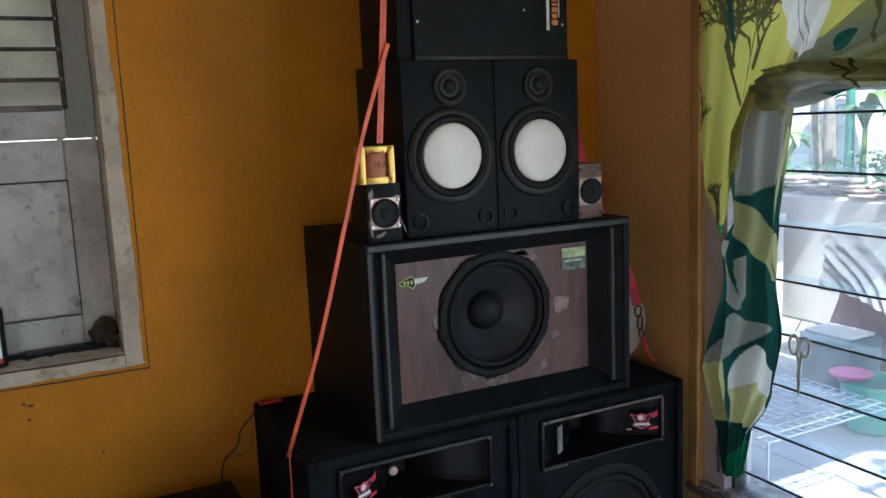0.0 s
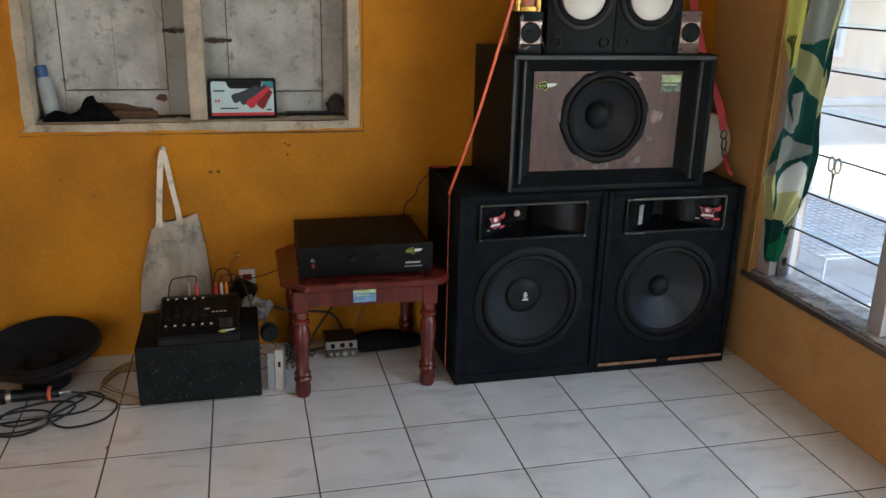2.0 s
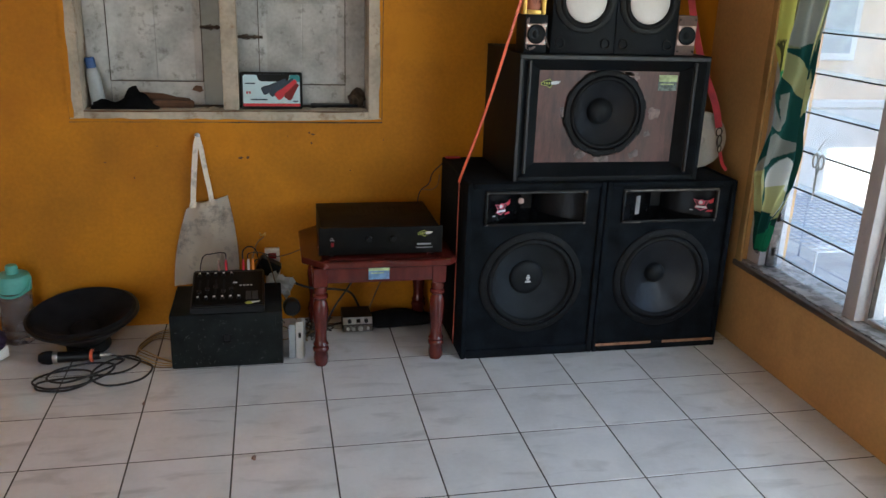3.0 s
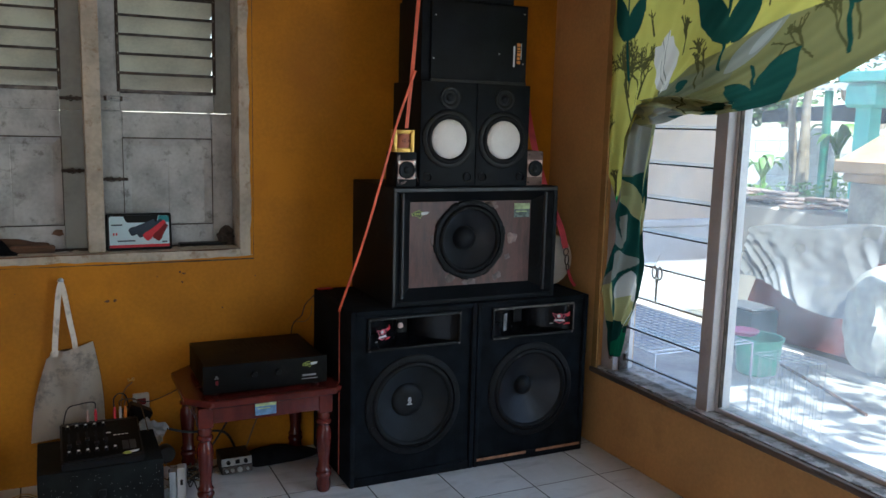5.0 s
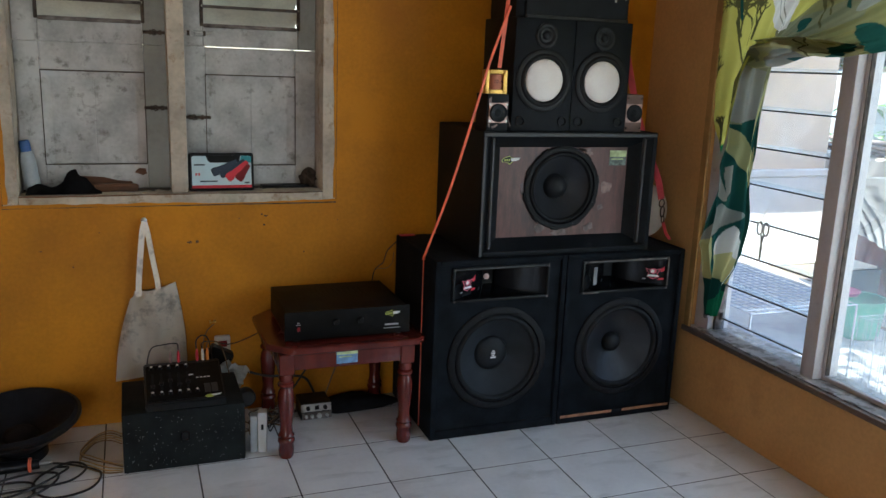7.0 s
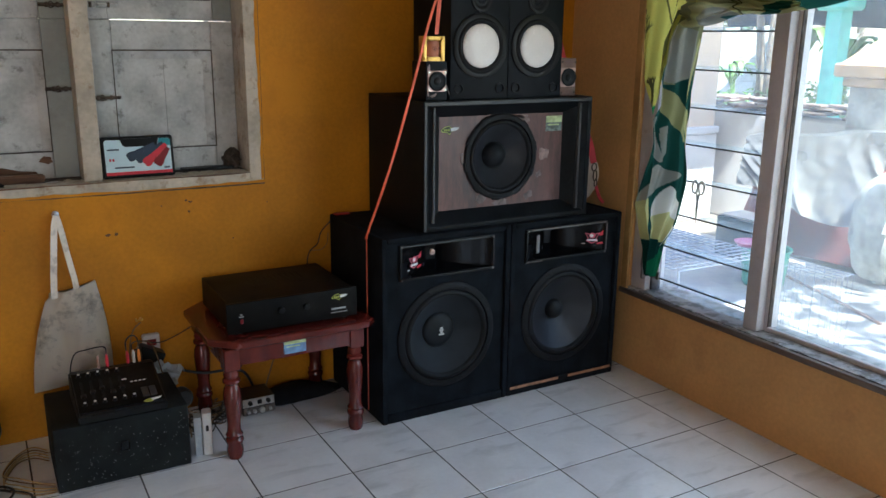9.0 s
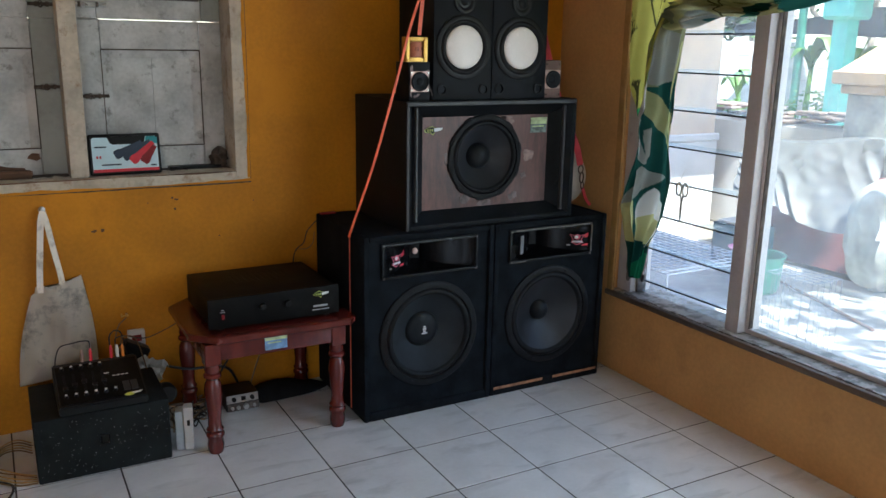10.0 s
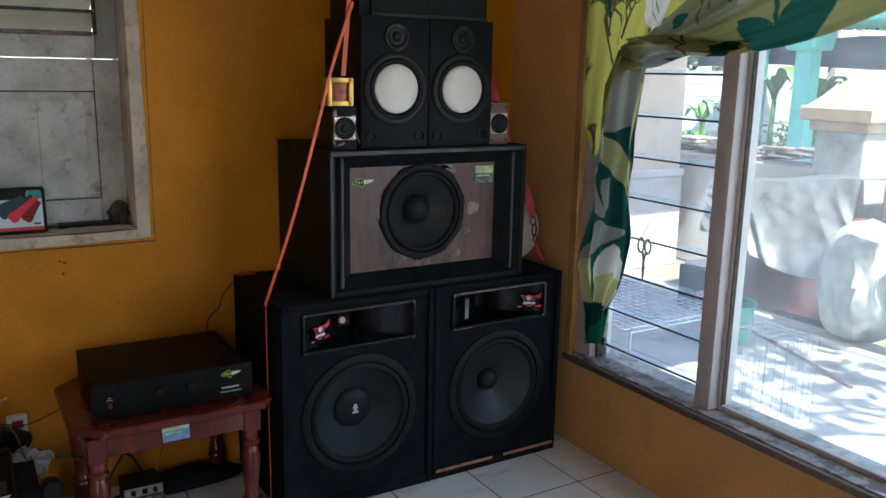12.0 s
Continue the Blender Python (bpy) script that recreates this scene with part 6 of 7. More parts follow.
part("front_panel", bag_sheet(True), M["bag"], tote, smooth=60)
part("back_panel", bag_sheet(False), M["bag"], tote, smooth=60)
for pts, w in (([(0.0, -0.016, 0.590), (-0.010, -0.018, 0.55), (-0.022, -0.018, 0.44), (-0.029, -0.016, 0.36), (-0.031, -0.016, 0.318)], 0.020), ([(-0.002, -0.012, 0.592), (0.008, -0.013, 0.55), (0.022, -0.014, 0.45), (0.034, -0.014, 0.375), (0.038, -0.014, 0.325)], 0.018)):
    bm = B()
    ribbon(bm, smooth_path(pts, 6), w, 0.003, (1, 0.15, 0))
    part("strap", bm, M["bag"], tote)

# ---- things on the shuttered window's sill ----
case = thing("microphone_case", (0.875, YB + 0.028, WZ0 + 0.040), "black plastic microphone set case with printed front", "case")
lean = Matrix.Rotation(radians(-7), 4, "X")
bm = B()
bx(bm, -0.116, 0.116, 0.0, 0.045, 0.0005, 0.140, 0.010, 3, lean)
part("shell", bm, M["black_plastic"], case)
bm = B()
poly(bm, [lean @ Vector((x, -0.0012, z)) for x, z in ((-0.106, 0.012), (0.106, 0.012), (0.106, 0.122), (0.100, 0.129), (0.068, 0.129), (0.062, 0.104), (-0.040, 0.104), (-0.048, 0.110), (-0.056, 0.128), (-0.100, 0.129), (-0.106, 0.122))], (0, 0.001, 0))
card = part("print_card", bm, M["sky_print"], case, "pale blue printed card", None)
bm = B()
bx(bm, -0.106, 0.106, -0.0028, -0.0016, 0.012, 0.022, 0, 1, lean)
part("red_band", bm, M["red_print"], card, "", None)
for a, b, c, d, mt in ((-0.098, -0.060, 0.094, 0.099, "navy_print"), (-0.078, -0.016, 0.034, 0.039, "navy_print"), (-0.094, -0.088, 0.058, 0.067, "red_print"), (-0.084, -0.078, 0.058, 0.067, "red_print"), (0.080, 0.098, 0.028, 0.033, "navy_print")):
    bm = B()
    bx(bm, a, b, -0.0028, -0.0016, c, d, 0, 1, lean)
    part("printed_bar", bm, M[mt], card, "", None)
bm = B()
poly(bm, [lean @ Vector((x, -0.0022, z)) for x, z in ((0.064, 0.104), (0.106, 0.104), (0.106, 0.124), (0.098, 0.1288), (0.070, 0.1288))], (0, 0.0006, 0))
part("corner_print", bm, M["teal_print"], card, "", None)
for i, (mt, x0, z0, x1, z1) in enumerate((("navy_print", -0.035, 0.066, 0.055, 0.110), ("navy_print", -0.008, 0.058, 0.082, 0.112), ("red_print", 0.018, 0.044, 0.092, 0.108), ("dark_red", 0.056, 0.040, 0.098, 0.096))):
    bm = B()
    a, b = Vector((x0, 0, z0)), Vector((x1, 0, z1))
    d = (b - a).normalized()
    nrm = Vector((-d.z, 0, d.x))
    yy = Vector((0, -0.0024 - 0.0006 * i, 0))
    prof2 = [(0.0, -0.010), (0.004, -0.015), (0.016, -0.016), (0.030, -0.012), ((b - a).length, -0.007)]
    poly(bm, [lean @ (a + d * u + nrm * v + yy) for u, v in prof2] + [lean @ (a + d * u - nrm * v + yy) for u, v in prof2[::-1]], (0, 0.0005, 0))
    part("printed_microphone", bm, M[mt], card, "", None)
bm = B()
bx(bm, -0.045, 0.045, -0.003, 0.020, 0.131, 0.1395, 0.003, 2, lean)
part("handle", bm, M["black_plastic"], case)
bm = B()
bx(bm, -0.10, 0.09, -0.02, 0.02, 0, 0.012, 0.003, 2)
solo("black_bar", bm, M["black_plastic"], (1.125, YB + 0.10, WZ0 + 0.040), "flat black bar lying on the window sill", "bar")
bm = B()
bmesh.ops.create_icosphere(bm, subdivisions=4, radius=0.030)
for v in bm.verts:
    v.co += noise.noise_vector(v.co * 55) * 0.016
    v.co.z = max(v.co.z * 1.2 + 0.03, 0.0005)
solo("steel_wool", bm, M["rust"], (1.205, YB + 0.105, WZ0 + 0.040), "tangled dark wire wool on the window sill", "wool", smooth=20)
bot = thing("spray_bottle", (0.246, YB + 0.085, WZ0 + 0.040), "slim pale bottle with blue cap leaning on the frame", "bottle")
bot.rotation_euler = (0, radians(-7), 0)
bm = B()
lathe(bm, [(0, 0.001), (0.023, 0.001), (0.025, 0.006), (0.025, 0.115), (0.022, 0.132), (0.017, 0.142)], 24)
part("body", bm, M["grey_bottle"], bot)
bm = B()
lathe(bm, [(0.018, 0.142), (0.018, 0.172), (0.015, 0.180), (0, 0.181)], 20)
part("cap", bm, M["blue_cap"], bot, "blue cap")
bm = B()
nn = 40
vs = []
for j in range(nn // 2 + 1):
    row = []
    for i in range(nn + 1):
        u, v = i / nn, j / (nn // 2)
        x = -0.12 + 0.24 * u
        h = 0.085 * math.exp(-((u - 0.66) / 0.20) ** 2) + 0.030 * math.exp(-((u - 0.15) / 0.2) ** 2)
        z = h * math.sin(math.pi * v) * (0.85 + 0.5 * noise.noise(Vector((u * 6, v * 4, 1)))) + 0.002
        row.append(bm.verts.new((x + 0.012 * noise.noise(Vector((u * 5, v * 5, 9))), -0.055 + 0.11 * v, max(z, 0.001) if 0 < j < nn // 2 and 0 < i < nn else 0.001)))
    vs.append(row)
for a, b in zip(vs, vs[1:]):
    for i in range(nn):
        bm.faces.new((a[i], a[i + 1], b[i + 1], b[i]))
bmesh.ops.solidify(bm, geom=bm.faces[:], thickness=0.0)
solo("black_cloth", bm, M["black_cloth"], (0.345, YB + 0.062, WZ0 + 0.040), "crumpled black cloth on the window sill", "cloth", smooth=60)
bm = B()
poly(bm, [(-0.07, -0.014, 0), (-0.04, -0.02, 0), (0.05, -0.018, 0), (0.085, -0.005, 0), (0.06, 0.014, 0), (-0.05, 0.016, 0)], (0, 0, 0.026))
bmesh.ops.bevel(bm, geom=bm.edges[:], offset=0.004, segments=2, affect="EDGES")
solo("wood_piece", bm, M["rot_wood"], (0.505, YB + 0.075, WZ0 + 0.040), "splintered brown wood piece on the window sill", "wood")
# Chrome strip added in place of the bright glints below the left shutter.
bm = B()
poly(bm, [(-0.06, -0.006, 0), (0.05, -0.008, 0), (0.06, 0.004, 0), (-0.05, 0.008, 0)], (0, 0, 0.004))
solo("glint_strip", bm, M["chrome"], (0.585, YB + 0.035, WZ0 + 0.040), "shiny strip standing in for light glinting under the shutter", "strip")
# scissors hanging at the louvres
sc = thing("scissors", (2.712, 1.335, 0.66), "scissors with pale handles hanging by the louvres", "scissors")
for s in (-1, 1):
    bm = B()
    tube(bm, [Vector((0, s * 0.016 + 0.013 * math.cos(a), 0.138 + 0.024 * math.sin(a))) for a in [k * math.pi / 10 for k in range(21)]], 0.0038, 8)
    part("handle", bm, M["white_plastic"], sc)
for s in (-1, 1):
    bm = B()
    poly(bm, [(0.001 * s, s * 0.012, 0.118), (0.001 * s, s * 0.004, 0.118), (0.001 * s, -s * 0.006, 0.07), (0.001 * s, -s * 0.001, 0.0), (0.001 * s, s * 0.003, 0.07)], (0.0012, 0, 0))
    part("blade", bm, M["steel"], sc, "steel blade", None)
bm = B()
tube(bm, [(0, 0.012, 0.172), (0.006, 0.002, 0.20), (0.016, 0.0, 0.217)], 0.0012, 6)
part("string", bm, M["slat"], sc)

# ---- printed curtain, knotted to one side ----


def in_poly(y, z, pts):
    inside = np.zeros(y.shape, bool)
    n = len(pts)
    for i in range(n):
        (ya, za), (yb, zb) = pts[i], pts[(i + 1) % n]
        if za == zb:
            continue
        hit = ((za > z) != (zb > z)) & (y < (yb - ya) * (z - za) / (zb - za) + ya)
        inside ^= hit
    return inside


def near_line(y, z, a, b):
    ay, az, by_, bz = *a, *b
    dy, dz = by_ - ay, bz - az
    k = np.clip(((y - ay) * dy + (z - az) * dz) / (dy * dy + dz * dz + 1e-9), 0, 1)
    return np.hypot(y - ay - k * dy, z - az - k * dz)


def leaf_mask(y, z, base, tip, width):
    """A pointed leaf from base to tip."""
    by_, bz = base
    dy, dz = tip[0] - by_, tip[1] - bz
    ln = math.hypot(dy, dz)
    dy, dz = dy / ln, dz / ln
    u = ((y - by_) * dy + (z - bz) * dz) / ln
    v = np.abs(-(y - by_) * dz + (z - bz) * dy)
    half = width / 2 * np.sin(np.pi * np.clip(u, 0, 1) ** 0.8) ** 0.8
    return (u > 0) & (u < 1) & (v < half)


def twig_segments(base, angle, length, depth, g, out, width=0.0044):
    if depth == 0 or length < 0.012:
        return
    tip = (base[0] + length * math.cos(angle), base[1] + length * math.sin(angle))
    out.append((base, tip, width))
    for k in range(g.choice((2, 2, 3))):
        twig_segments(tip, angle + g.uniform(-0.75, 0.75), length * g.uniform(0.6, 0.85), depth - 1, g, out, width * 0.84)


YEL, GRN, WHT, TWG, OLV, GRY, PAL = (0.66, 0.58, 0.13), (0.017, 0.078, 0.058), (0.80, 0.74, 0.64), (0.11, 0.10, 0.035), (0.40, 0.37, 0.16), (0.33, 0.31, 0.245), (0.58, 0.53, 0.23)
# Dimmer yellows: the shade of doubled and twisted cloth put into the print.
DIM_YEL, FOLD_DIM = (0.26, 0.24, 0.095), (0.22, 0.215, 0.12)


def paint(y, z, layers):
    col = np.empty((len(y), 3))
    col[:] = layers[0]
    for mask, c in layers[1:]:
        col[mask(y, z)] = c
    return col


def leaf_layer(base, tip, width, c=GRN):
    return (lambda y, z: leaf_mask(y, z, base, tip, width), c)


def line_layer(a, b, w, c=GRN):
    return (lambda y, z: near_line(y, z, a, b) < w, c)


def poly_layer(pts, c):
    return (lambda y, z: in_poly(y, z, pts), c)


def blob_layer(cy, cz, ry, rz, c):
    return (lambda y, z: ((y - cy) / ry) ** 2 + ((z - cz) / rz) ** 2 < 1, c)


def twig_layers(base, angle, length, depth, seed):
    out = []
    twig_segments(base, angle, length, depth, random.Random(seed), out)
    return [line_layer(a, b, w, TWG) for a, b, w in out]


LY = ((0.82, 1.434), (0.667, 1.615), (0.965, 1.500), (0.851, 1.558))  # lower leaf pair: base, tips, stem
swag_print_shade = [
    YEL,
    # Below the diagonal, painted darker where two layers pass less light.
    poly_layer([(1.316, 1.469), (1.132, 1.575), (0.941, 1.641), (0.75, 1.706), (0.596, 1.733), (-0.5, 2.0), (-0.6, 1.2), (1.316, 1.2)], DIM_YEL),
    line_layer((1.27, 1.475), (0.96, 1.555), 0.034, FOLD_DIM), leaf_layer((0.97, 1.545), (0.72, 1.715), 0.060, (0.30, 0.30, 0.25)), leaf_layer((0.87, 1.60), (0.75, 1.70), 0.03, (0.40, 0.40, 0.36)),
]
for i, (by_, bz, ang, ln, dep) in enumerate(((1.471, 1.385, 1.25, 0.085, 7), (1.455, 1.40, 1.80, 0.085, 7), (1.49, 1.48, 1.15, 0.05, 6), (1.42, 1.47, 1.9, 0.05, 6), (1.585, 1.20, 1.35, 0.07, 7), (1.10, 1.50, 1.7, 0.05, 6), (1.06, 1.54, 1.3, 0.04, 5), (0.50, 1.59, 1.0, 0.07, 7), (0.62, 1.58, 0.6, 0.05, 6), (0.47, 1.62, 1.6, 0.06, 6), (1.18, 1.62, 1.5, 0.05, 4), (1.35, 1.70, 1.4, 0.04, 3),
                                            (1.42, 1.80, 1.5, 0.08, 5), (0.80, 1.75, 1.4, 0.08, 6), (1.20, 1.80, 1.7, 0.08, 6), (1.54, 1.06, 1.6, 0.05, 4), (0.2, 1.75, 1.3, 0.08, 6))):
    swag_print_shade += twig_layers((by_, bz), ang, ln, dep, 30 + i)
swag_print_shade += [
    line_layer((1.52, 1.86), (1.49, 1.54), 0.006), leaf_layer((1.515, 1.69), (1.60, 1.88), 0.085), leaf_layer((1.51, 1.69), (1.42, 1.87), 0.080),
    line_layer((0.957, 1.90), (0.995, 1.56), 0.007), leaf_layer((0.965, 1.645), (1.14, 1.86), 0.12), leaf_layer((0.955, 1.645), (0.84, 1.83), 0.11),
    line_layer((LY[3]), (LY[0]), 0.008), leaf_layer(LY[0], LY[2], 0.085), leaf_layer(LY[0], LY[1], 0.125),
    line_layer((0.52, 1.86), (0.495, 1.59), 0.009), leaf_layer((0.495, 1.72), (0.42, 1.86), 0.08), leaf_layer((1.19, 1.49), (1.14, 1.53), 0.035),
    poly_layer([(1.285, 1.483), (1.322, 1.53), (1.347, 1.60), (1.345, 1.658), (1.318, 1.662), (1.304, 1.69), (1.277, 1.717), (1.262, 1.69), (1.245, 1.692), (1.226, 1.66), (1.207, 1.62), (1.215, 1.55), (1.245, 1.50)], WHT),
    leaf_layer((0.10, 1.70), (0.30, 1.92), 0.12), leaf_layer((1.545, 1.04), (1.50, 1.085), 0.05, (0.02, 0.30, 0.10)),
    line_layer((1.283, 1.71), (1.265, 1.50), 0.0022, GRY), line_layer((1.31, 1.68), (1.275, 1.50), 0.0018, GRY),
]
# Olive and grey here paint yellow and white print dimmed by gathered layers.
tail_print_shade = [
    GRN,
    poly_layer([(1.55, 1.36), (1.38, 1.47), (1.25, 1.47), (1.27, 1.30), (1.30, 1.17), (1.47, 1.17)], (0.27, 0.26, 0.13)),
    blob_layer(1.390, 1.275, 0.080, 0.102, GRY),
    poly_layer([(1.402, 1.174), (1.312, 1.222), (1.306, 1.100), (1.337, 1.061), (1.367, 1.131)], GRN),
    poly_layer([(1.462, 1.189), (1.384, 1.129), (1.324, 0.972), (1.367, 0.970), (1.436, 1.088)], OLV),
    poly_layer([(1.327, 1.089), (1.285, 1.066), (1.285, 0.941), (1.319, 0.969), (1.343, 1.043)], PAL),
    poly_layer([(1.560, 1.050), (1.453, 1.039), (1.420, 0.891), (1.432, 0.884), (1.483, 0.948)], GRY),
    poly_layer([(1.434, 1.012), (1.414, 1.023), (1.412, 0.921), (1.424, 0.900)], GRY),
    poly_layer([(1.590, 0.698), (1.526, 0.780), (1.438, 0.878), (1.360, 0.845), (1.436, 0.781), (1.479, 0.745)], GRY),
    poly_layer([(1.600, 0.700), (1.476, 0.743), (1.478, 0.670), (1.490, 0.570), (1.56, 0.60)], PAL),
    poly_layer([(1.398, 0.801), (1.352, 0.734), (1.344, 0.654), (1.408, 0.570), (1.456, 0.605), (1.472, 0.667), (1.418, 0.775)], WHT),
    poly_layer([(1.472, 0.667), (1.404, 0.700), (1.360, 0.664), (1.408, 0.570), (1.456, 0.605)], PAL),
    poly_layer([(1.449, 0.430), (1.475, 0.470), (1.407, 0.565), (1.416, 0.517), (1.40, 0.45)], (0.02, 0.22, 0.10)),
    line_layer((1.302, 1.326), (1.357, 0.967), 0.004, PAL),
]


def lerp_list(pts, k):
    k = max(0.0, min(1.0, k)) * (len(pts) - 1)
    i = min(int(k), len(pts) - 2)
    f = k - i
    return tuple(a * (1 - f) + b * f for a, b in zip(pts[i], pts[i + 1]))


def cloth_sheet(name, nu, nv, place, layers, parent, label):
    """A cloth grid with the print, painted dim folds included, as a colour attribute."""
    co = np.array([place(i / nu, j / nv) for j in range(nv + 1) for i in range(nu + 1)])
    faces = [(j * (nu + 1) + i, j * (nu + 1) + i + 1, (j + 1) * (nu + 1) + i + 1, (j + 1) * (nu + 1) + i) for j in range(nv) for i in range(nu)]
    me = bpy.data.meshes.new(name)
    me.from_pydata([tuple(p) for p in co], [], faces)
    col = paint(co[:, 1], co[:, 2], layers)
    at = me.color_attributes.new("print", "FLOAT_COLOR", "POINT")
    at.data.foreach_set("color", np.concatenate([col, np.ones((len(col), 1))], 1).astype(np.float32).ravel())
    me.materials.append(M["curtain"])
    me.polygons.foreach_set("use_smooth", [True] * len(me.polygons))
    ob = new(name, me)
    ob.parent = parent
    return tagged(ob, label)


curt = thing("curtain", (2.645, 1.3, 2.16), "sheer yellow floral curtain with green leaves knotted aside", "curtain")
CO = Vector((2.645, 1.3, 2.16))
HEM = [(1.606, 1.31), (1.575, 1.19), (1.530, 1.05), (1.495, 1.19), (1.44, 1.29), (1.39, 1.36), (1.35, 1.40), (1.33, 1.42), (1.315, 1.43), (1.305, 1.438), (1.30, 1.442), (1.296, 1.446), (1.292, 1.448), (1.289, 1.45), (1.286, 1.45), (1.284, 1.452), (1.282, 1.454), (1.28, 1.455), (1.278, 1.455), (1.276, 1.455), (1.275, 1.455)]


def swag_place(u, v):
    ty, tz = 1.622 - 2.05 * u, 2.16
    hy, hz = lerp_list(HEM, u)
    y, z = ty + (hy - ty) * v, tz + (hz - tz) * v
    sag = 0.245 * max(0.0, (u - 0.25) / 0.75) ** 1.3
    z -= sag * 4 * v * (1 - v) * (0.75 + 0.5 * v)
    gather = max(0.0, min(1.0, (u - 0.2) / 0.3))
    x = 2.652 - 0.012 * min(1, v * 6) - 0.035 * gather * v ** 2
    x += (0.008 * math.sin(2 * math.pi * 9 * u + 1.5 * v) + 0.0025 * math.sin(2 * math.pi * 21 * u + 3 * v)) * min(1, 0.2 + v) * (1 - 0.55 * gather * v)
    x += 0.008 * noise.noise(Vector((u * 6, v * 4, 0))) + 0.0015 * noise.noise(Vector((u * 14, v * 22, 3))) * min(1, v * 3)
    return np.array((min(x, 2.657), y, z))


TL = [(1.42, 1.43), (1.490, 1.32), (1.505, 1.215), (1.486, 1.10), (1.530, 1.035), (1.520, 0.95), (1.530, 0.86), (1.570, 0.70), (1.535, 0.625), (1.488, 0.54), (1.470, 0.440)]
TR = [(1.275, 1.455), (1.285, 1.34), (1.296, 1.22), (1.303, 1.09), (1.298, 0.98), (1.292, 0.90), (1.296, 0.82), (1.312, 0.70), (1.348, 0.645), (1.405, 0.570), (1.442, 0.436)]


def tail_place(u, v):
    (ly, lz), (ry, rz) = lerp_list(TL, v), lerp_list(TR, v)
    y, z = ly + (ry - ly) * u, lz + (rz - lz) * u
    amp = 0.026 * (0.5 + 0.6 * math.sin(math.pi * min(1, v + 0.1)))
    x = 2.622 + amp * math.sin(2 * math.pi * (1.6 * u + 0.15 * math.sin(4 * v))) + 0.010 * math.sin(2 * math.pi * (4.3 * u + 0.8 * v)) + 0.010 * noise.noise(Vector((u * 4, v * 7, 5)))
    return np.array((min(x, 2.650), y + 0.006 * noise.noise(Vector((u * 3, v * 8, 2))), z))


def shifted(layers):
    """Layers given in room coordinates, for a sheet whose origin is the curtain's."""
    return [layers[0]] + [((lambda f: (lambda y, z: f(y + CO.y, z + CO.z)))(m_), c_) for m_, c_ in layers[1:]]


cloth_sheet("upper_drape", 720, 300, lambda u, v: swag_place(u, v) - np.array(CO), shifted(swag_print_shade), curt, "sheer yellow leaf and tulip print, lower part painted darker for shade")
cloth_sheet("knotted_tail", 120, 400, lambda u, v: tail_place(u, v) - np.array(CO), shifted(tail_print_shade), curt, "gathered green tail, olive and grey painted for dimmed cloth")


def roll_place(u, v):
    """Gathered underside that hangs from the knot along the lower hem."""
    y = 1.372 - 0.47 * u
    top = 1.462 + 0.012 * math.sin(5 * u)
    low = 1.375 + 0.055 * u ** 1.4 - 0.012 * math.sin(9 * u)
    z = top + (low - top) * v
    x = 2.600 - 0.012 * math.sin(math.pi * v) + 0.012 * math.sin(2 * math.pi * (1.7 * v + 1.3 * u)) + 0.008 * math.sin(2 * math.pi * (3.1 * v - 2 * u)) + 0.010 * u
    return np.array((x, y, z + 0.004 * noise.noise(Vector((u * 8, v * 4, 1)))))


# Base is the yellow painted dull, as the bunched layers shade it.
roll_print_shade = [(0.48, 0.45, 0.24)] + twig_layers((1.12, 1.40), 1.2, 0.03, 5, 77) + [
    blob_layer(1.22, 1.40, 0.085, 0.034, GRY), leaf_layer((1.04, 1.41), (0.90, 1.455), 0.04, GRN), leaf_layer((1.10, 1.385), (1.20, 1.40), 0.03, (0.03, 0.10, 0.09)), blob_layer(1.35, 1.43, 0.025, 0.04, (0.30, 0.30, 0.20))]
cloth_sheet("gathered_fold", 220, 60, lambda u, v: roll_place(u, v) - np.array(CO), shifted(roll_print_shade), curt, "gathered fold painted dull olive for shade")

# ---- outdoors ----
GZ, TZ0 = -0.14, -0.05
bm = B()
bmesh.ops.create_grid(bm, x_segments=40, y_segments=40, size=150)
for v in bm.verts:
    v.co.z = GZ
ground = structure("ground", bm, M["soil"], "pale bare soil yard", "ground")
bm = B()
bx(bm, 2.865, 4.72, -4.0, 6.4, GZ, TZ0, 0.01)
structure("pavement", bm, M["terrace"], "sunlit worn concrete terrace with blue-grey blotches", "pavement")
bm = B()
bx(bm, 4.722, 4.90, -4.0, 6.4, GZ, TZ0 + 0.03, 0.01)
structure("trim_kerb", bm, M["white_render"], "pale concrete kerb along the terrace", "kerb")

# unseen corrugated roof, added between the two houses to shade the terrace's near end
pr = thing("shade_roof", (2.87, 0.45, 2.52), "unseen corrugated zinc roof added to shade the terrace", "roof")
bm = B()
rows = []
for j in range(2):
    rows.append([bm.verts.new((1.70 * j, 3.55 * i / 200, 0.10 * (1 - j) + 0.014 * math.sin(2 * math.pi * 24 * i / 200))) for i in range(201)])
for i in range(200):
    bm.faces.new((rows[0][i], rows[0][i + 1], rows[1][i + 1], rows[1][i]))
bmesh.ops.solidify(bm, geom=bm.faces[:], thickness=0.004)
part("roof_sheet", bm, M["zinc"], pr, smooth=60)
for y in (0.05, 1.75, 3.45):
    bm = B()
    bx(bm, 0.0, 1.70, y - 0.03, y + 0.03, -0.11, -0.03, 0.003)
    part("rafter", bm, M["trunk"], pr)

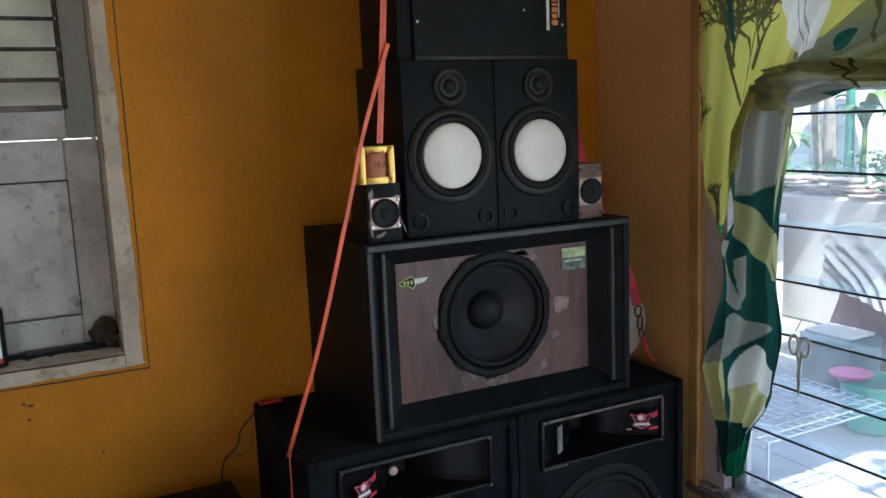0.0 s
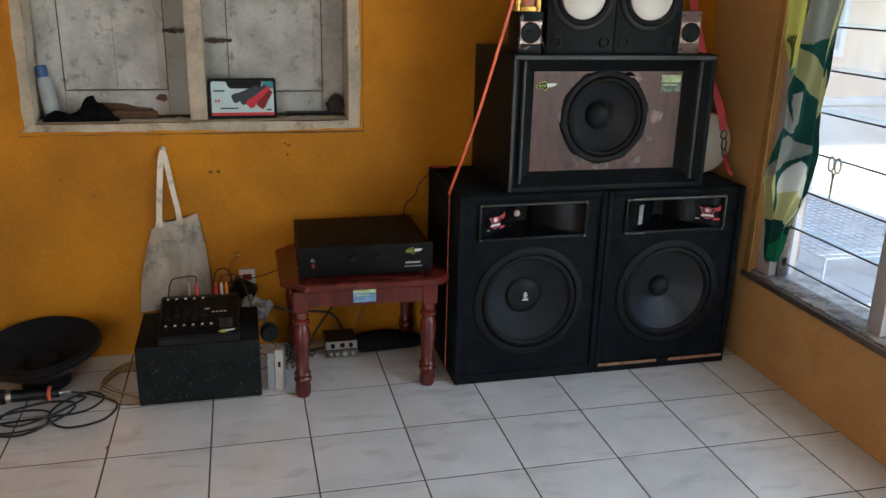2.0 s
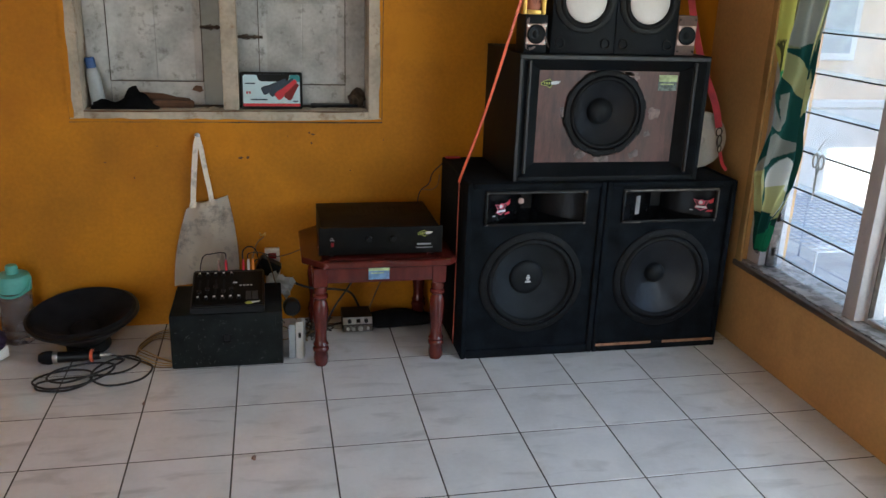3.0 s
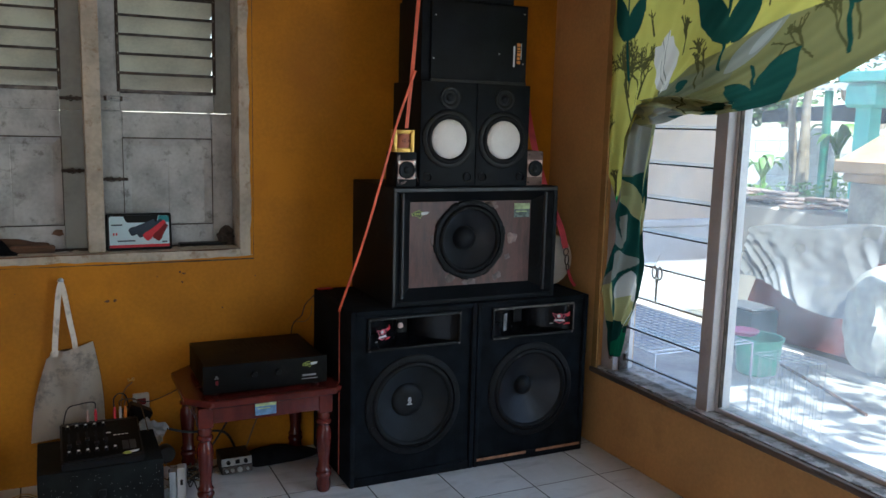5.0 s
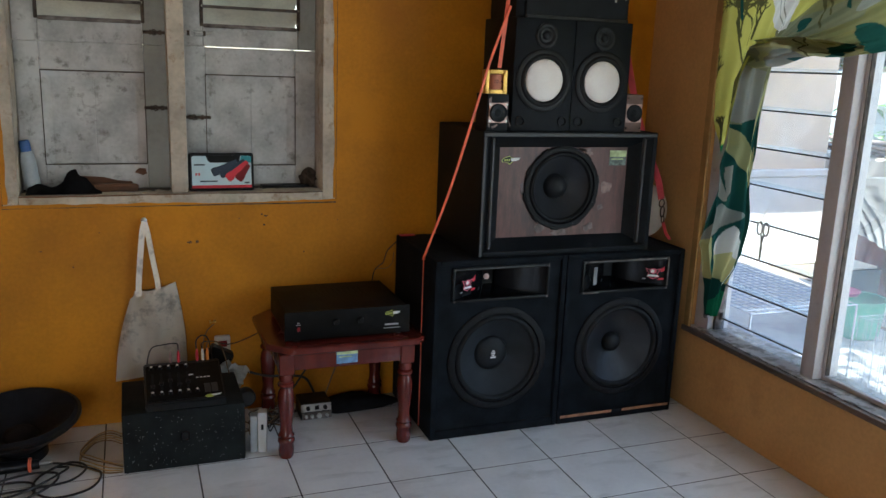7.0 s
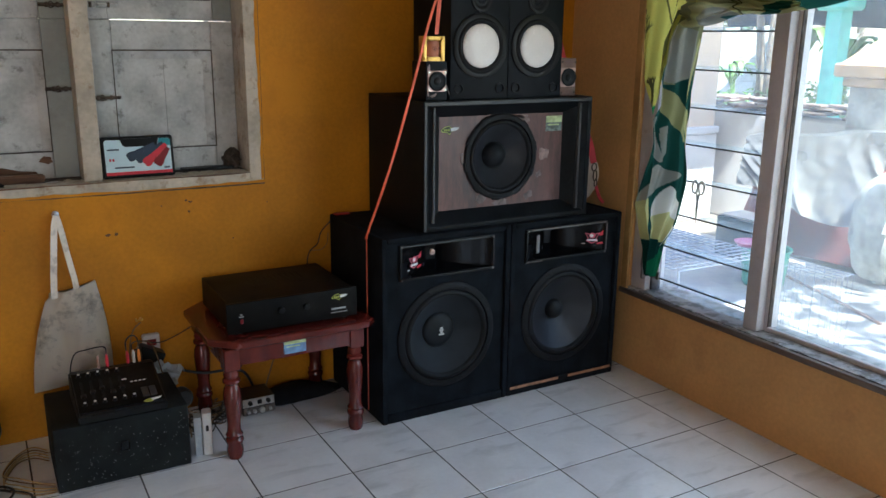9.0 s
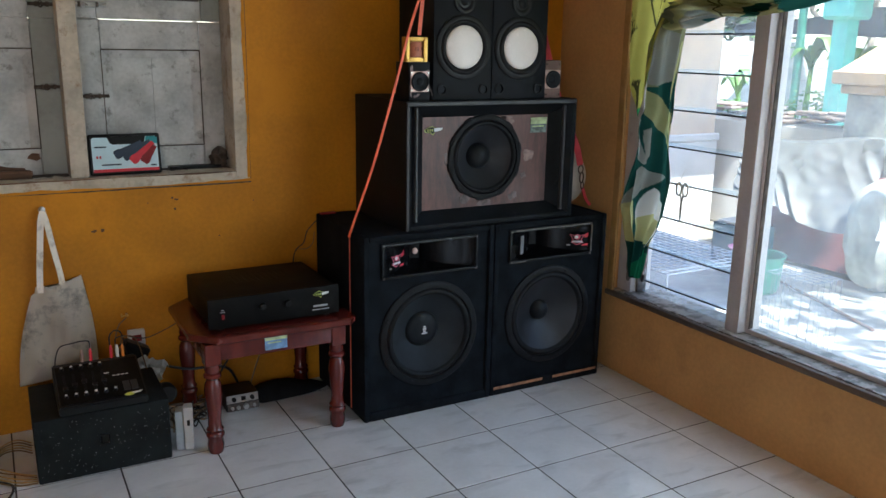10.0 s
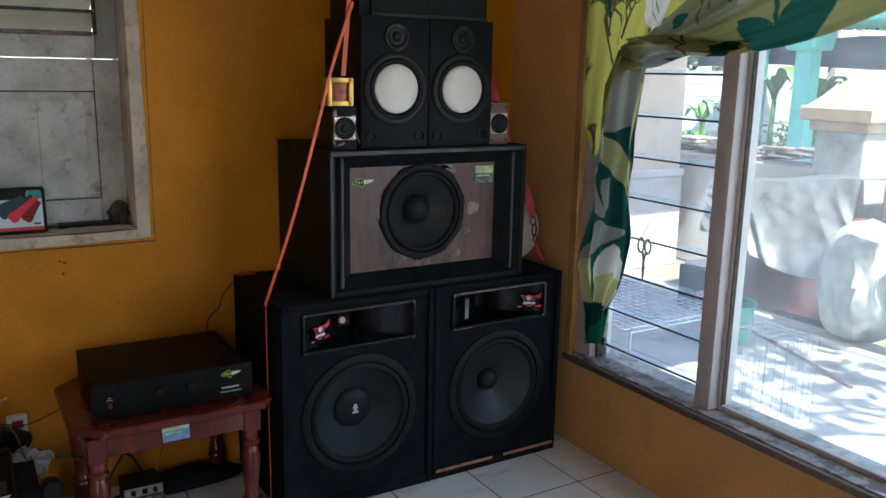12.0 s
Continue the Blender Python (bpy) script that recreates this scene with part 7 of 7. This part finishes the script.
# neighbour's house
nh = thing("neighbour_house", (4.1, 6.5, GZ), "peach plastered neighbour house with a pale lower band", "house")
# Wall kept low, top out of view, so the floor mirrors sky.
bm = B()
bx(bm, -1.4, 1.65, -2.45, 2.0, 0, 2.2)
part("wall", bm, M["peach"], nh)
bm = B()
bx(bm, -1.42, 1.67, -2.48, -2.452, 0, 0.72, 0.01)
part("base_band", bm, M["white_render"], nh, "white rendered band")
bm = B()
bx(bm, -1.42, 1.67, -2.50, -2.453, 0.721, 0.78, 0.01)
part("ledge", bm, M["white_render"], nh)
# Unseen eave drawn far out to keep sun off the front wall.
bm = B()
poly(bm, [(-1.6, -3.6, 2.12), (1.8, -3.6, 2.12), (1.8, 2.3, 2.75), (-1.6, 2.3, 2.75)], (0, 0, 0.06))
part("roof", bm, M["zinc"], nh)
wn2 = new("window")
wn2.parent = nh
bm = B()
bx(bm, 0.15, 0.75, -2.485, -2.453, 1.05, 1.85, 0.006)
part("frame", bm, M["white_render"], wn2)
bm = B()
bx(bm, 0.20, 0.70, -2.492, -2.4855, 1.10, 1.80, 0)
part("pane", bm, M["grey_bottle"], wn2)

# gate pillar with cap, low walls
pl = thing("gate_pillar", (5.66, 2.52, GZ), "grey plastered gate pillar with a pale peach stepped cap", "pillar")
bm = B()
bx(bm, -0.17, 0.17, -0.17, 0.17, 0, 1.18, 0.01)
part("shaft", bm, M["pillar"], pl)
bm = B()
bx(bm, -0.205, 0.205, -0.205, 0.205, 1.18, 1.24, 0.01)
bx(bm, -0.25, 0.25, -0.25, 0.25, 1.24, 1.33, 0.012)
v8 = bx(bm, -0.22, 0.22, -0.22, 0.22, 1.33, 1.50, 0.0)
for v in v8:
    if v.co.z > 1.4:
        v.co.x *= 0.25
        v.co.y *= 0.25
part("cap", bm, M["cap_orange"], pl, "pale peach painted stepped cap")
bm = B()
bx(bm, -0.5, 0.12, -1.9, -0.18, 0, 1.02, 0.02)
pl2 = solo("low_wall", bm, M["pillar"], (5.95, 2.36, GZ), "grey plastered low wall beside the gate pillar", "wall")
bm = B()
bx(bm, -0.15, 0.15, -0.38, 1.9, 0, 0.90, 0.02)
lw = solo("low_wall", bm, M["white_render"], (6.05, 3.0, GZ), "pale low wall with broken roof tiles on top", "wall")
tile_mesh = None
for i in range(44):
    if tile_mesh is None:
        bm = B()
        bx(bm, -0.11, 0.11, -0.075, 0.075, 0, 0.022, 0.006)
        tile_mesh = mesh_of(bm, "roof_tile", M["rubble"])
    o = new("roof_tile", tile_mesh)
    o.location = (6.05 + rng.uniform(-0.10, 0.12), 2.7 + rng.uniform(0, 2.1), GZ + 0.902 + 0.028 * (i % 4))
    o.rotation_euler = (rng.uniform(-0.05, 0.05), rng.uniform(-0.05, 0.05), rng.uniform(0, 3))
    tagged(o, "broken reddish roof tile piled on the low wall", "roof tile", "broken roof tiles")

# tarpaulin-covered heap: red below, silver sheet over it
cov = thing("covered_heap", (5.23, 2.60, TZ0), "heap covered by a silver sheet over faded red tarpaulin", "heap")
cov.rotation_euler = (0, 0, radians(12))


def drape(w, d, h, flare, folds, seed, top=0.0, slant=0.0):
    """A cloth draped over a block, with hanging folds."""
    bm = B()
    nu, nv = 96, 26
    rows = []
    for j in range(nv + 1):
        v = j / nv
        row = []
        for i in range(nu):
            a = 2 * math.pi * i / nu
            c, s = math.cos(a), math.sin(a)
            e = 0.35
            px, py = math.copysign(abs(c) ** e, c), math.copysign(abs(s) ** e, s)
            if v < 0.35:
                k, z = v / 0.35, h + 0.03 * noise.noise(Vector((c * 2, s * 2, seed)))
            else:
                t = (v - 0.35) / 0.65
                k, z = 1 + flare * t + 0.11 * t * math.sin(folds * a + seed + 7 * t) + 0.05 * t * math.sin(2.3 * folds * a + 11 * t), h * (1 - t) + 0.02 * (1 - t) * math.sin(folds * 0.5 * a) + top * t * (1 + slant * py)
            row.append(bm.verts.new((px * w / 2 * k, py * d / 2 * k, max(z, 0.002))))
        rows.append(row)
    for p, q in zip(rows, rows[1:]):
        for i in range(nu):
            bm.faces.new((p[i], p[(i + 1) % nu], q[(i + 1) % nu], q[i]))
    bm.faces.new(rows[0])
    return bm


part("red_sheet", drape(0.34, 0.84, 0.58, 0.14, 7, 1), M["tarp_red"], cov, "faded red tarpaulin", smooth=50)


def thrown_sheet(corners, back, folds, depth, inv):
    """A sheet hung over an edge: corners top left, top right, lower right, lower left, with slanting creases."""
    tl, tr, br, bl = (Vector(c) for c in corners)
    bm = B()
    nu, nv = 110, 60
    rows = []
    for j in range(nv + 1):
        v = j / nv
        row = []
        for i in range(nu + 1):
            u = i / nu
            if v < 0.22:
                k = 1 - v / 0.22
                p = tl.lerp(tr, u) + Vector((back * k, 0.03 * k, 0.012 * math.sin(9 * u + 3 * k)))
            else:
                t = (v - 0.22) / 0.78
                p = tl.lerp(tr, u).lerp(bl.lerp(br, u), t)
                p.z += 0.035 * math.sin(2.2 * math.pi * u) * t
                w = u - 0.62 * t * (1 - 0.45 * u)
                q = folds * w + 0.9 * math.sin(5.3 * w + 1.0) + 0.35 * noise.noise(Vector((u * 3, t * 2, 4)))
                crest = 1 - abs(2 * (q - math.floor(q)) - 1)
                p.x -= depth * (crest ** 1.4) * min(1.0, 0.15 + 1.3 * t) * (0.55 + 0.8 * noise.noise(Vector((math.floor(q) * 3.7, 2, t * 2)))) + 0.05 * t * math.sin(math.pi * u)
                p.x -= 0.012 * noise.noise(Vector((u * 12, t * 9, 7)))
            row.append(bm.verts.new(inv @ p))
        rows.append(row)
    for p, q in zip(rows, rows[1:]):
        for i in range(nu):
            bm.faces.new((p[i], p[i + 1], q[i + 1], q[i]))
    bmesh.ops.solidify(bm, geom=bm.faces[:], thickness=0.003)
    return bm


COV_INV = (Matrix.Translation((5.23, 2.60, TZ0)) @ Matrix.Rotation(radians(12), 4, "Z")).inverted()
part("silver_sheet", thrown_sheet(((4.99, 3.06, 0.70), (5.13, 2.12, 0.80), (4.88, 2.02, 0.25), (4.80, 2.94, 0.40)), 0.42, 5.0, 0.05, COV_INV), M["tarp_silver"], cov, "silver-grey sheet in slanting folds", smooth=40)


def sack(x, y, w, d, h, seed, z=0.0):
    bm = B()
    bmesh.ops.create_uvsphere(bm, u_segments=36, v_segments=22, radius=1.0)
    for v in bm.verts:
        p = v.co
        p = Vector((math.copysign(abs(p.x) ** 0.7, p.x) * w / 2, math.copysign(abs(p.y) ** 0.7, p.y) * d / 2, math.copysign(abs(p.z) ** 0.75, p.z) * h / 2 + h / 2))
        p += noise.noise_vector(p * 5 + Vector((seed, 0, 0))) * 0.075 + noise.noise_vector(Vector((p.x * 18, p.y * 18, p.z * 6)) + Vector((seed, 3, 0))) * 0.034 + noise.noise_vector(p * 40 + Vector((seed, 3, 7))) * 0.006
        p += Vector((p.x, p.y, 0)).normalized() * 0.016 * math.sin(14 * math.atan2(p.y, p.x) + 6 * p.z + seed) * min(1.0, p.z / h * 1.4)
        if p.z > h * 0.86:
            p.z += 0.10 * h * max(0.0, 1 - math.hypot(p.x, p.y) / (0.22 * w))
        p.z = max(p.z, 0.001)
        v.co = p
    return solo("sack", bm, M["sack"], (x, y, z), "full white woven plastic sack on the terrace edge", "sack", "white sacks", smooth=60)


sack(4.88, 1.88, 0.38, 0.40, 0.62, 1.0, TZ0 + 0.03)
sack(4.93, 1.43, 0.44, 0.46, 0.74, 5.0, TZ0 + 0.03)
sack(4.92, 0.95, 0.42, 0.50, 0.62, 9.0, TZ0 + 0.03)
sack(4.93, 0.46, 0.42, 0.48, 0.66, 13.0, TZ0 + 0.03)

# basin, crate, wire cage, wire rack
bas = thing("plastic_basin", (4.30, 2.26, TZ0), "green round plastic basin with a pink dish on it", "basin")
bas.scale = (0.70, 0.70, 0.95)
bm = B()
lathe(bm, [(0, 0.004), (0.15, 0.004), (0.165, 0.02), (0.19, 0.22), (0.205, 0.225), (0.205, 0.235), (0.185, 0.232), (0.158, 0.03), (0, 0.02)], 40)
part("bowl", bm, M["green_basin"], bas)
bm = B()
lathe(bm, [(0, 0.242), (0.10, 0.238), (0.13, 0.262), (0.125, 0.264), (0.095, 0.246), (0, 0.248)], 32, Matrix.Translation((-0.08, 0.10, 0)))
part("dish", bm, M["pink_plastic"], bas, "pink plastic dish")
bm = B()
bx(bm, -0.12, 0.12, -0.15, 0.15, 0, 0.27, 0.012, 2)
solo("storage_crate", bm, M["dark_crate"], (4.70, 2.74, TZ0), "dark teal crate with paper on top", "crate")
bm = B()
bx(bm, -0.10, 0.10, -0.13, 0.13, 0, 0.014, 0.003)
o = solo("paper_stack", bm, M["white_plastic"], (4.70, 2.74, TZ0 + 0.2712), "loose white paper on a crate", "paper")


def wire_box(name, at, sx, sy, sz, nx, ny, nz, label, category, r=0.003, top_only=False):
    th = thing(name, at, label, category)
    bm = B()
    for i in range(nx + 1):
        x = sx * (i / nx - 0.5)
        for y in ((-sy / 2, sy / 2) if not top_only else ()):
            tube(bm, [(x, y, 0), (x, y, sz)], r, 5)
        tube(bm, [(x, -sy / 2, sz), (x, sy / 2, sz)], r, 5)
    part("cross_wires", bm, M["wire"], th)
    bm = B()
    for i in range(ny + 1):
        y = sy * (i / ny - 0.5)
        for x in ((-sx / 2, sx / 2) if not top_only else ()):
            tube(bm, [(x, y, 0), (x, y, sz)], r, 5)
        tube(bm, [(-sx / 2, y, sz), (sx / 2, y, sz)], r, 5)
    part("long_wires", bm, M["wire"], th)
    bm = B()
    for k in range(nz + 1):
        z = sz * k / nz
        tube(bm, [(-sx / 2, -sy / 2, z), (sx / 2, -sy / 2, z), (sx / 2, sy / 2, z), (-sx / 2, sy / 2, z), (-sx / 2, -sy / 2, z)], r, 5)
    if top_only:
        for x in (-sx / 2, sx / 2):
            for y in (-sy / 2, sy / 2):
                tube(bm, [(x, y, 0), (x, y, sz)], r * 1.8, 6)
    part("hoops", bm, M["wire"], th)
    return th


wire_box("wire_cage", (3.62, 1.45, TZ0), 0.20, 0.24, 0.38, 5, 5, 3, "low blue-grey wire cage standing on the terrace", "cage", 0.0014)
wire_box("wire_rack", (3.42, 2.25, TZ0), 0.62, 0.95, 0.36, 14, 20, 1, "flat wire drying rack on the terrace", "rack", 0.003, True)

# far white block wall
bw = thing("block_wall", (12.8, 8.5, GZ), "whitewashed concrete block wall across the yard", "wall")
ang = radians(-38)
bw.rotation_euler = (0, 0, ang)
bm = B()
bx(bm, -7.1, 0.7, -0.05, 0.05, 0, 1.60)
part("core", bm, M["mortar"], bw)
bm = B()
bx(bm, -0.195, 0.195, -0.066, 0.066, -0.092, 0.092, 0.006)
blk = mesh_of(bm, "block", M["white_block"])
for r in range(8):
    for k in range(18 if r % 2 else 19):
        x = -6.9 + k * 0.40 + (0.2 if r % 2 else 0)
        o = new("block", blk)
        o.parent = bw
        o.location = (x, 0, 0.10 + r * 0.195)

# awning of zinc sheet with a dark tarp, on a turquoise post
aw = thing("yard_awning", (10.38, 5.91, GZ), "zinc sheet awning with a dark hanging tarp on green posts", "awning")
aw.scale = (1.55, 1.55, 1.128)
bm = B()
for x, y in ((0.5, 1.10), (0.80, -0.9)):
    lathe(bm, [(0, 0), (0.04, 0), (0.04, 1.90), (0, 1.90)], 14, Matrix.Translation((x, y, 0)))
    ob_ = part("post", bm, M["green_post"], aw, "dark green painted post")
    bm = B()
bm.free()
bm = B()
n = 70
d1 = Vector((0.3, -2.2, 0)).normalized()
d2 = Vector((1.0, 0.1, 0))
rows = []
for j in range(2):
    row = []
    for i in range(n * 4 + 1):
        s = i / (n * 4)
        p = Vector((0.40, 1.50, 0)) + d1 * (3.1 * s) + d2 * (0.9 * j)
        row.append(bm.verts.new((p.x, p.y, 1.915 + 0.16 * j + 0.018 * math.sin(2 * math.pi * 36 * s))))
    rows.append(row)
for i in range(n * 4):
    bm.faces.new((rows[0][i], rows[0][i + 1], rows[1][i + 1], rows[1][i]))
part("roof_sheet", bm, M["zinc"], aw, "corrugated zinc sheet", 60)
bm = B()
rows = []
for j in range(9):
    row = []
    for i in range(61):
        s, t = i / 60, j / 8
        p = Vector((0.55, 1.95, 0)) + d1 * (3.5 * s)
        row.append(bm.verts.new((p.x + 0.05 * math.sin(14 * s + t), p.y + 0.04 * math.sin(11 * s + 2 * t), 1.475 + (1 - t) * (0.16 + 0.24 * min(1.0, 1.8 * s) + 0.02 * math.sin(19 * s)) + 0.03 * t * math.sin(8 * s))))
    rows.append(row)
for a, b in zip(rows, rows[1:]):
    for i in range(60):
        bm.faces.new((a[i], a[i + 1], b[i + 1], b[i]))
part("hanging_tarp", bm, M["dark_tarp"], aw, "dark grey hanging tarp", 60)

# turquoise porch post and roof of the next house
tp = thing("porch_post", (10.2, 6.2, GZ), "thick turquoise porch post with flared top", "post")
bm = B()
bx(bm, -0.11, 0.11, -0.11, 0.11, 0, 2.1, 0.008)
bx(bm, -0.22, 0.22, -0.22, 0.22, 1.85, 2.16, 0.04)
part("shaft", bm, M["teal_post"], tp)
bm = B()
bx(bm, 0.6, 3.2, -2.6, -2.4, 1.3, 2.22, 0.01)
bx(bm, -0.3, 3.2, -2.6, 0.25, 2.17, 2.30, 0.01)
part("beam", bm, M["teal_post"], tp)

# banana plants


def banana(x, y, h, n, seed, label):
    g = random.Random(seed)
    th = thing("banana_plant", (x, y, GZ), label, "plant", "banana plants")
    bm = B()
    tube(bm, [(0, 0, 0), (0.01, 0.01, h * 0.4), (0.02, 0, h * 0.8)], [0.055, 0.045, 0.03], 10)
    part("stem", bm, M["leaf"], th)
    for k in range(n):
        a = 2 * math.pi * k / n + g.uniform(-0.4, 0.4)
        ln, rise = g.uniform(0.55, 0.95) * h * 0.38, g.uniform(0.35, 0.75) * h
        bm = B()
        rows = []
        for i in range(13):
            s = i / 12
            out, z = ln * s, h * 0.75 + rise * (s - 0.9 * s * s) * 1.6
            w = 0.06 * h * math.sin(math.pi * min(1, 0.08 + s * 0.95)) ** 0.7
            row = []
            for q in (-1, -0.5, 0, 0.5, 1):
                row.append(bm.verts.new((out * math.cos(a) - q * w * math.sin(a), out * math.sin(a) + q * w * math.cos(a), z - abs(q) * w * 0.25 + 0.01 * math.sin(20 * s + q))))
            rows.append(row)
        for p, q in zip(rows, rows[1:]):
            for i in range(4):
                bm.faces.new((p[i], p[i + 1], q[i + 1], q[i]))
        part("leaf_blade", bm, M["leaf"], th, smooth=60)
    return th


banana(9.6, 7.30, 1.15, 7, 3, "young banana plant in front of the white wall")
banana(11.3, 7.50, 1.6, 8, 4, "tall banana plant beside the turquoise post")
banana(11.7, 7.05, 1.6, 8, 8, "tall banana plant beside the turquoise post")

# trees behind the wall


def tree(x, y, h, seed, label, leaves=5200, spread=2.0):
    g = random.Random(seed)
    th = thing("tree", (x, y, GZ), label, "tree", "trees behind the yard")
    bm = B()
    tips = []

    def grow(p, d, ln, r, depth):
        q = p + d * ln
        mid = (p + q) / 2 + Vector((g.uniform(-1, 1), g.uniform(-1, 1), 0)) * ln * 0.05
        tube(bm, [p, mid, q], [r, r * 0.85, r * 0.7], 7)
        if depth == 0:
            tips.append(q)
            return
        for _ in range(g.choice((2, 3, 3))):
            nd = (d + Vector((g.uniform(-1, 1), g.uniform(-1, 1), g.uniform(-0.2, 0.6))) * 0.75).normalized()
            grow(q, nd, ln * g.uniform(0.62, 0.82), r * 0.66, depth - 1)
        if depth < 3:
            tips.append(q)

    grow(Vector((0, 0, 0)), Vector((0.03, 0.02, 1)), h * 0.34, 0.11, 4)
    part("trunk", bm, M["trunk"], th)
    verts, faces = [], []
    for k in range(leaves):
        c = g.choice(tips) + Vector((g.gauss(0, 1), g.gauss(0, 1), g.gauss(0, 0.8))) * 0.28 * spread / 2
        s = g.uniform(0.05, 0.11)
        a = Vector((g.uniform(-1, 1), g.uniform(-1, 1), g.uniform(-0.5, 0.5))).normalized()
        b = a.orthogonal().normalized()
        i = len(verts)
        verts += [tuple(c - a * s), tuple(c + b * s * 0.4), tuple(c + a * s), tuple(c - b * s * 0.4)]
        faces.append((i, i + 1, i + 2, i + 3))
    me = bpy.data.meshes.new("crown")
    me.from_pydata(verts, [], faces)
    me.materials.append(M["tree_leaf"])
    cr = new("crown", me)
    cr.parent = th
    tagged(cr, "loose green leaves", kind="stuff")
    return th


tree(14.5, 13.0, 6.5, 1, "leafy green tree behind the white wall")
tree(17.0, 10.5, 7.0, 2, "leafy green tree behind the white wall")
tree(18.0, 11.8, 7.5, 3, "leafy green tree behind the white wall")
tree(13.0, 14.5, 6.8, 4, "leafy green tree beyond the neighbour house")
tree(15.6, 12.4, 4.2, 5, "low leafy tree behind the white wall", 4200)
tree(14.2, 13.6, 4.0, 6, "low leafy tree behind the white wall", 4200)
tree(16.8, 11.0, 4.4, 7, "low leafy tree behind the white wall", 4200)
tree(12.0, 10.6, 3.0, 8, "small leafy tree at the end of the wall", 2200, 1.2)
# This one stands out of view, added only for its dappled shade.
tree(4.6, -2.1, 4.6, 11, "unseen leafy tree added to throw dappled shade on the terrace", 700, 1.6)
for i, (x, y) in enumerate(((10.45, 7.38), (10.60, 7.46), (10.52, 7.62))):
    bm = B()
    tube(bm, [(0, 0, 0), (0.03 * i, 0.02, 0.9), (-0.02, 0.04 * i, 1.9), (0.02, 0.02, 2.3)], [0.075, 0.062, 0.054, 0.042], 12)
    solo("bare_tree", bm, M["trunk"], (x, y, GZ), "pale bare tree stem in the yard", "tree", "bare tree stems")



def shrub(x, y, h, seed):
    """Low clump of small leaves on thin stems."""
    g = random.Random(seed)
    th = thing("shrub", (x, y, GZ), "low leafy green shrub at the foot of the white wall", "shrub", "shrubs in the yard")
    bm = B()
    for k in range(7):
        a = g.uniform(0, 6.28)
        tube(bm, [(0, 0, 0), (0.05 * math.cos(a), 0.05 * math.sin(a), h * 0.5), (0.16 * math.cos(a), 0.16 * math.sin(a), h * g.uniform(0.7, 1.0))], [0.008, 0.006, 0.003], 5)
    part("stems", bm, M["trunk"], th)
    verts, faces = [], []
    for k in range(420):
        c = Vector((g.gauss(0, 0.15), g.gauss(0, 0.15), h * g.uniform(0.15, 1.0)))
        s_ = g.uniform(0.025, 0.06)
        a = Vector((g.uniform(-1, 1), g.uniform(-1, 1), g.uniform(-0.6, 0.6))).normalized()
        b = a.orthogonal().normalized()
        i = len(verts)
        verts += [tuple(c - a * s_), tuple(c + b * s_ * 0.45), tuple(c + a * s_), tuple(c - b * s_ * 0.45)]
        faces.append((i, i + 1, i + 2, i + 3))
    me = bpy.data.meshes.new("leaves")
    me.from_pydata(verts, [], faces)
    me.materials.append(M["leaf"])
    lv = new("leaves", me)
    lv.parent = th
    tagged(lv, "small green leaves", kind="stuff")


for i, (x, y, h) in enumerate(((9.9, 7.75, 0.75), (10.3, 7.15, 0.8), (11.0, 6.95, 0.9), (11.4, 6.6, 0.85), (11.6, 6.15, 0.95), (10.1, 8.0, 0.7))):
    shrub(x, y, h, 60 + i)
bm = B()
tube(bm, [(0, 0, 0.008), (-0.15, -0.41, 0.010), (-0.31, -0.82, 0.008)], 0.009, 8)
solo("terrace_rod", bm, M["brown_box"], (4.56, 2.31, TZ0), "thin grey-brown rod laid along a grey line on the terrace", "stick")

# ---- floor tiles ----
TILE, GX, GY, JOINT = 0.293, 1.609, 1.343, 0.0042
tile_meshes = {}
y = GY - TILE * 13
while y < YB - 0.001:
    y0, y1 = max(y + JOINT / 2, YS), min(y + TILE - JOINT / 2, YB)
    x = GX - TILE * 13
    while x < XR - 0.001:
        x0, x1 = max(x + JOINT / 2, XL), min(x + TILE - JOINT / 2, XR)
        if x1 - x0 > 0.01 and y1 - y0 > 0.01:
            key = (round(x1 - x0, 3), round(y1 - y0, 3))
            if key not in tile_meshes:
                bm = B()
                bx(bm, -key[0] / 2, key[0] / 2, -key[1] / 2, key[1] / 2, -0.006, 0.0, 0.001)
                tile_meshes[key] = mesh_of(bm, "tile", M["tile"])
            tl = new("tile", tile_meshes[key])
            tl.parent = floor
            tl.location = ((x0 + x1) / 2, (y0 + y1) / 2, 0)
        x += TILE
    y += TILE
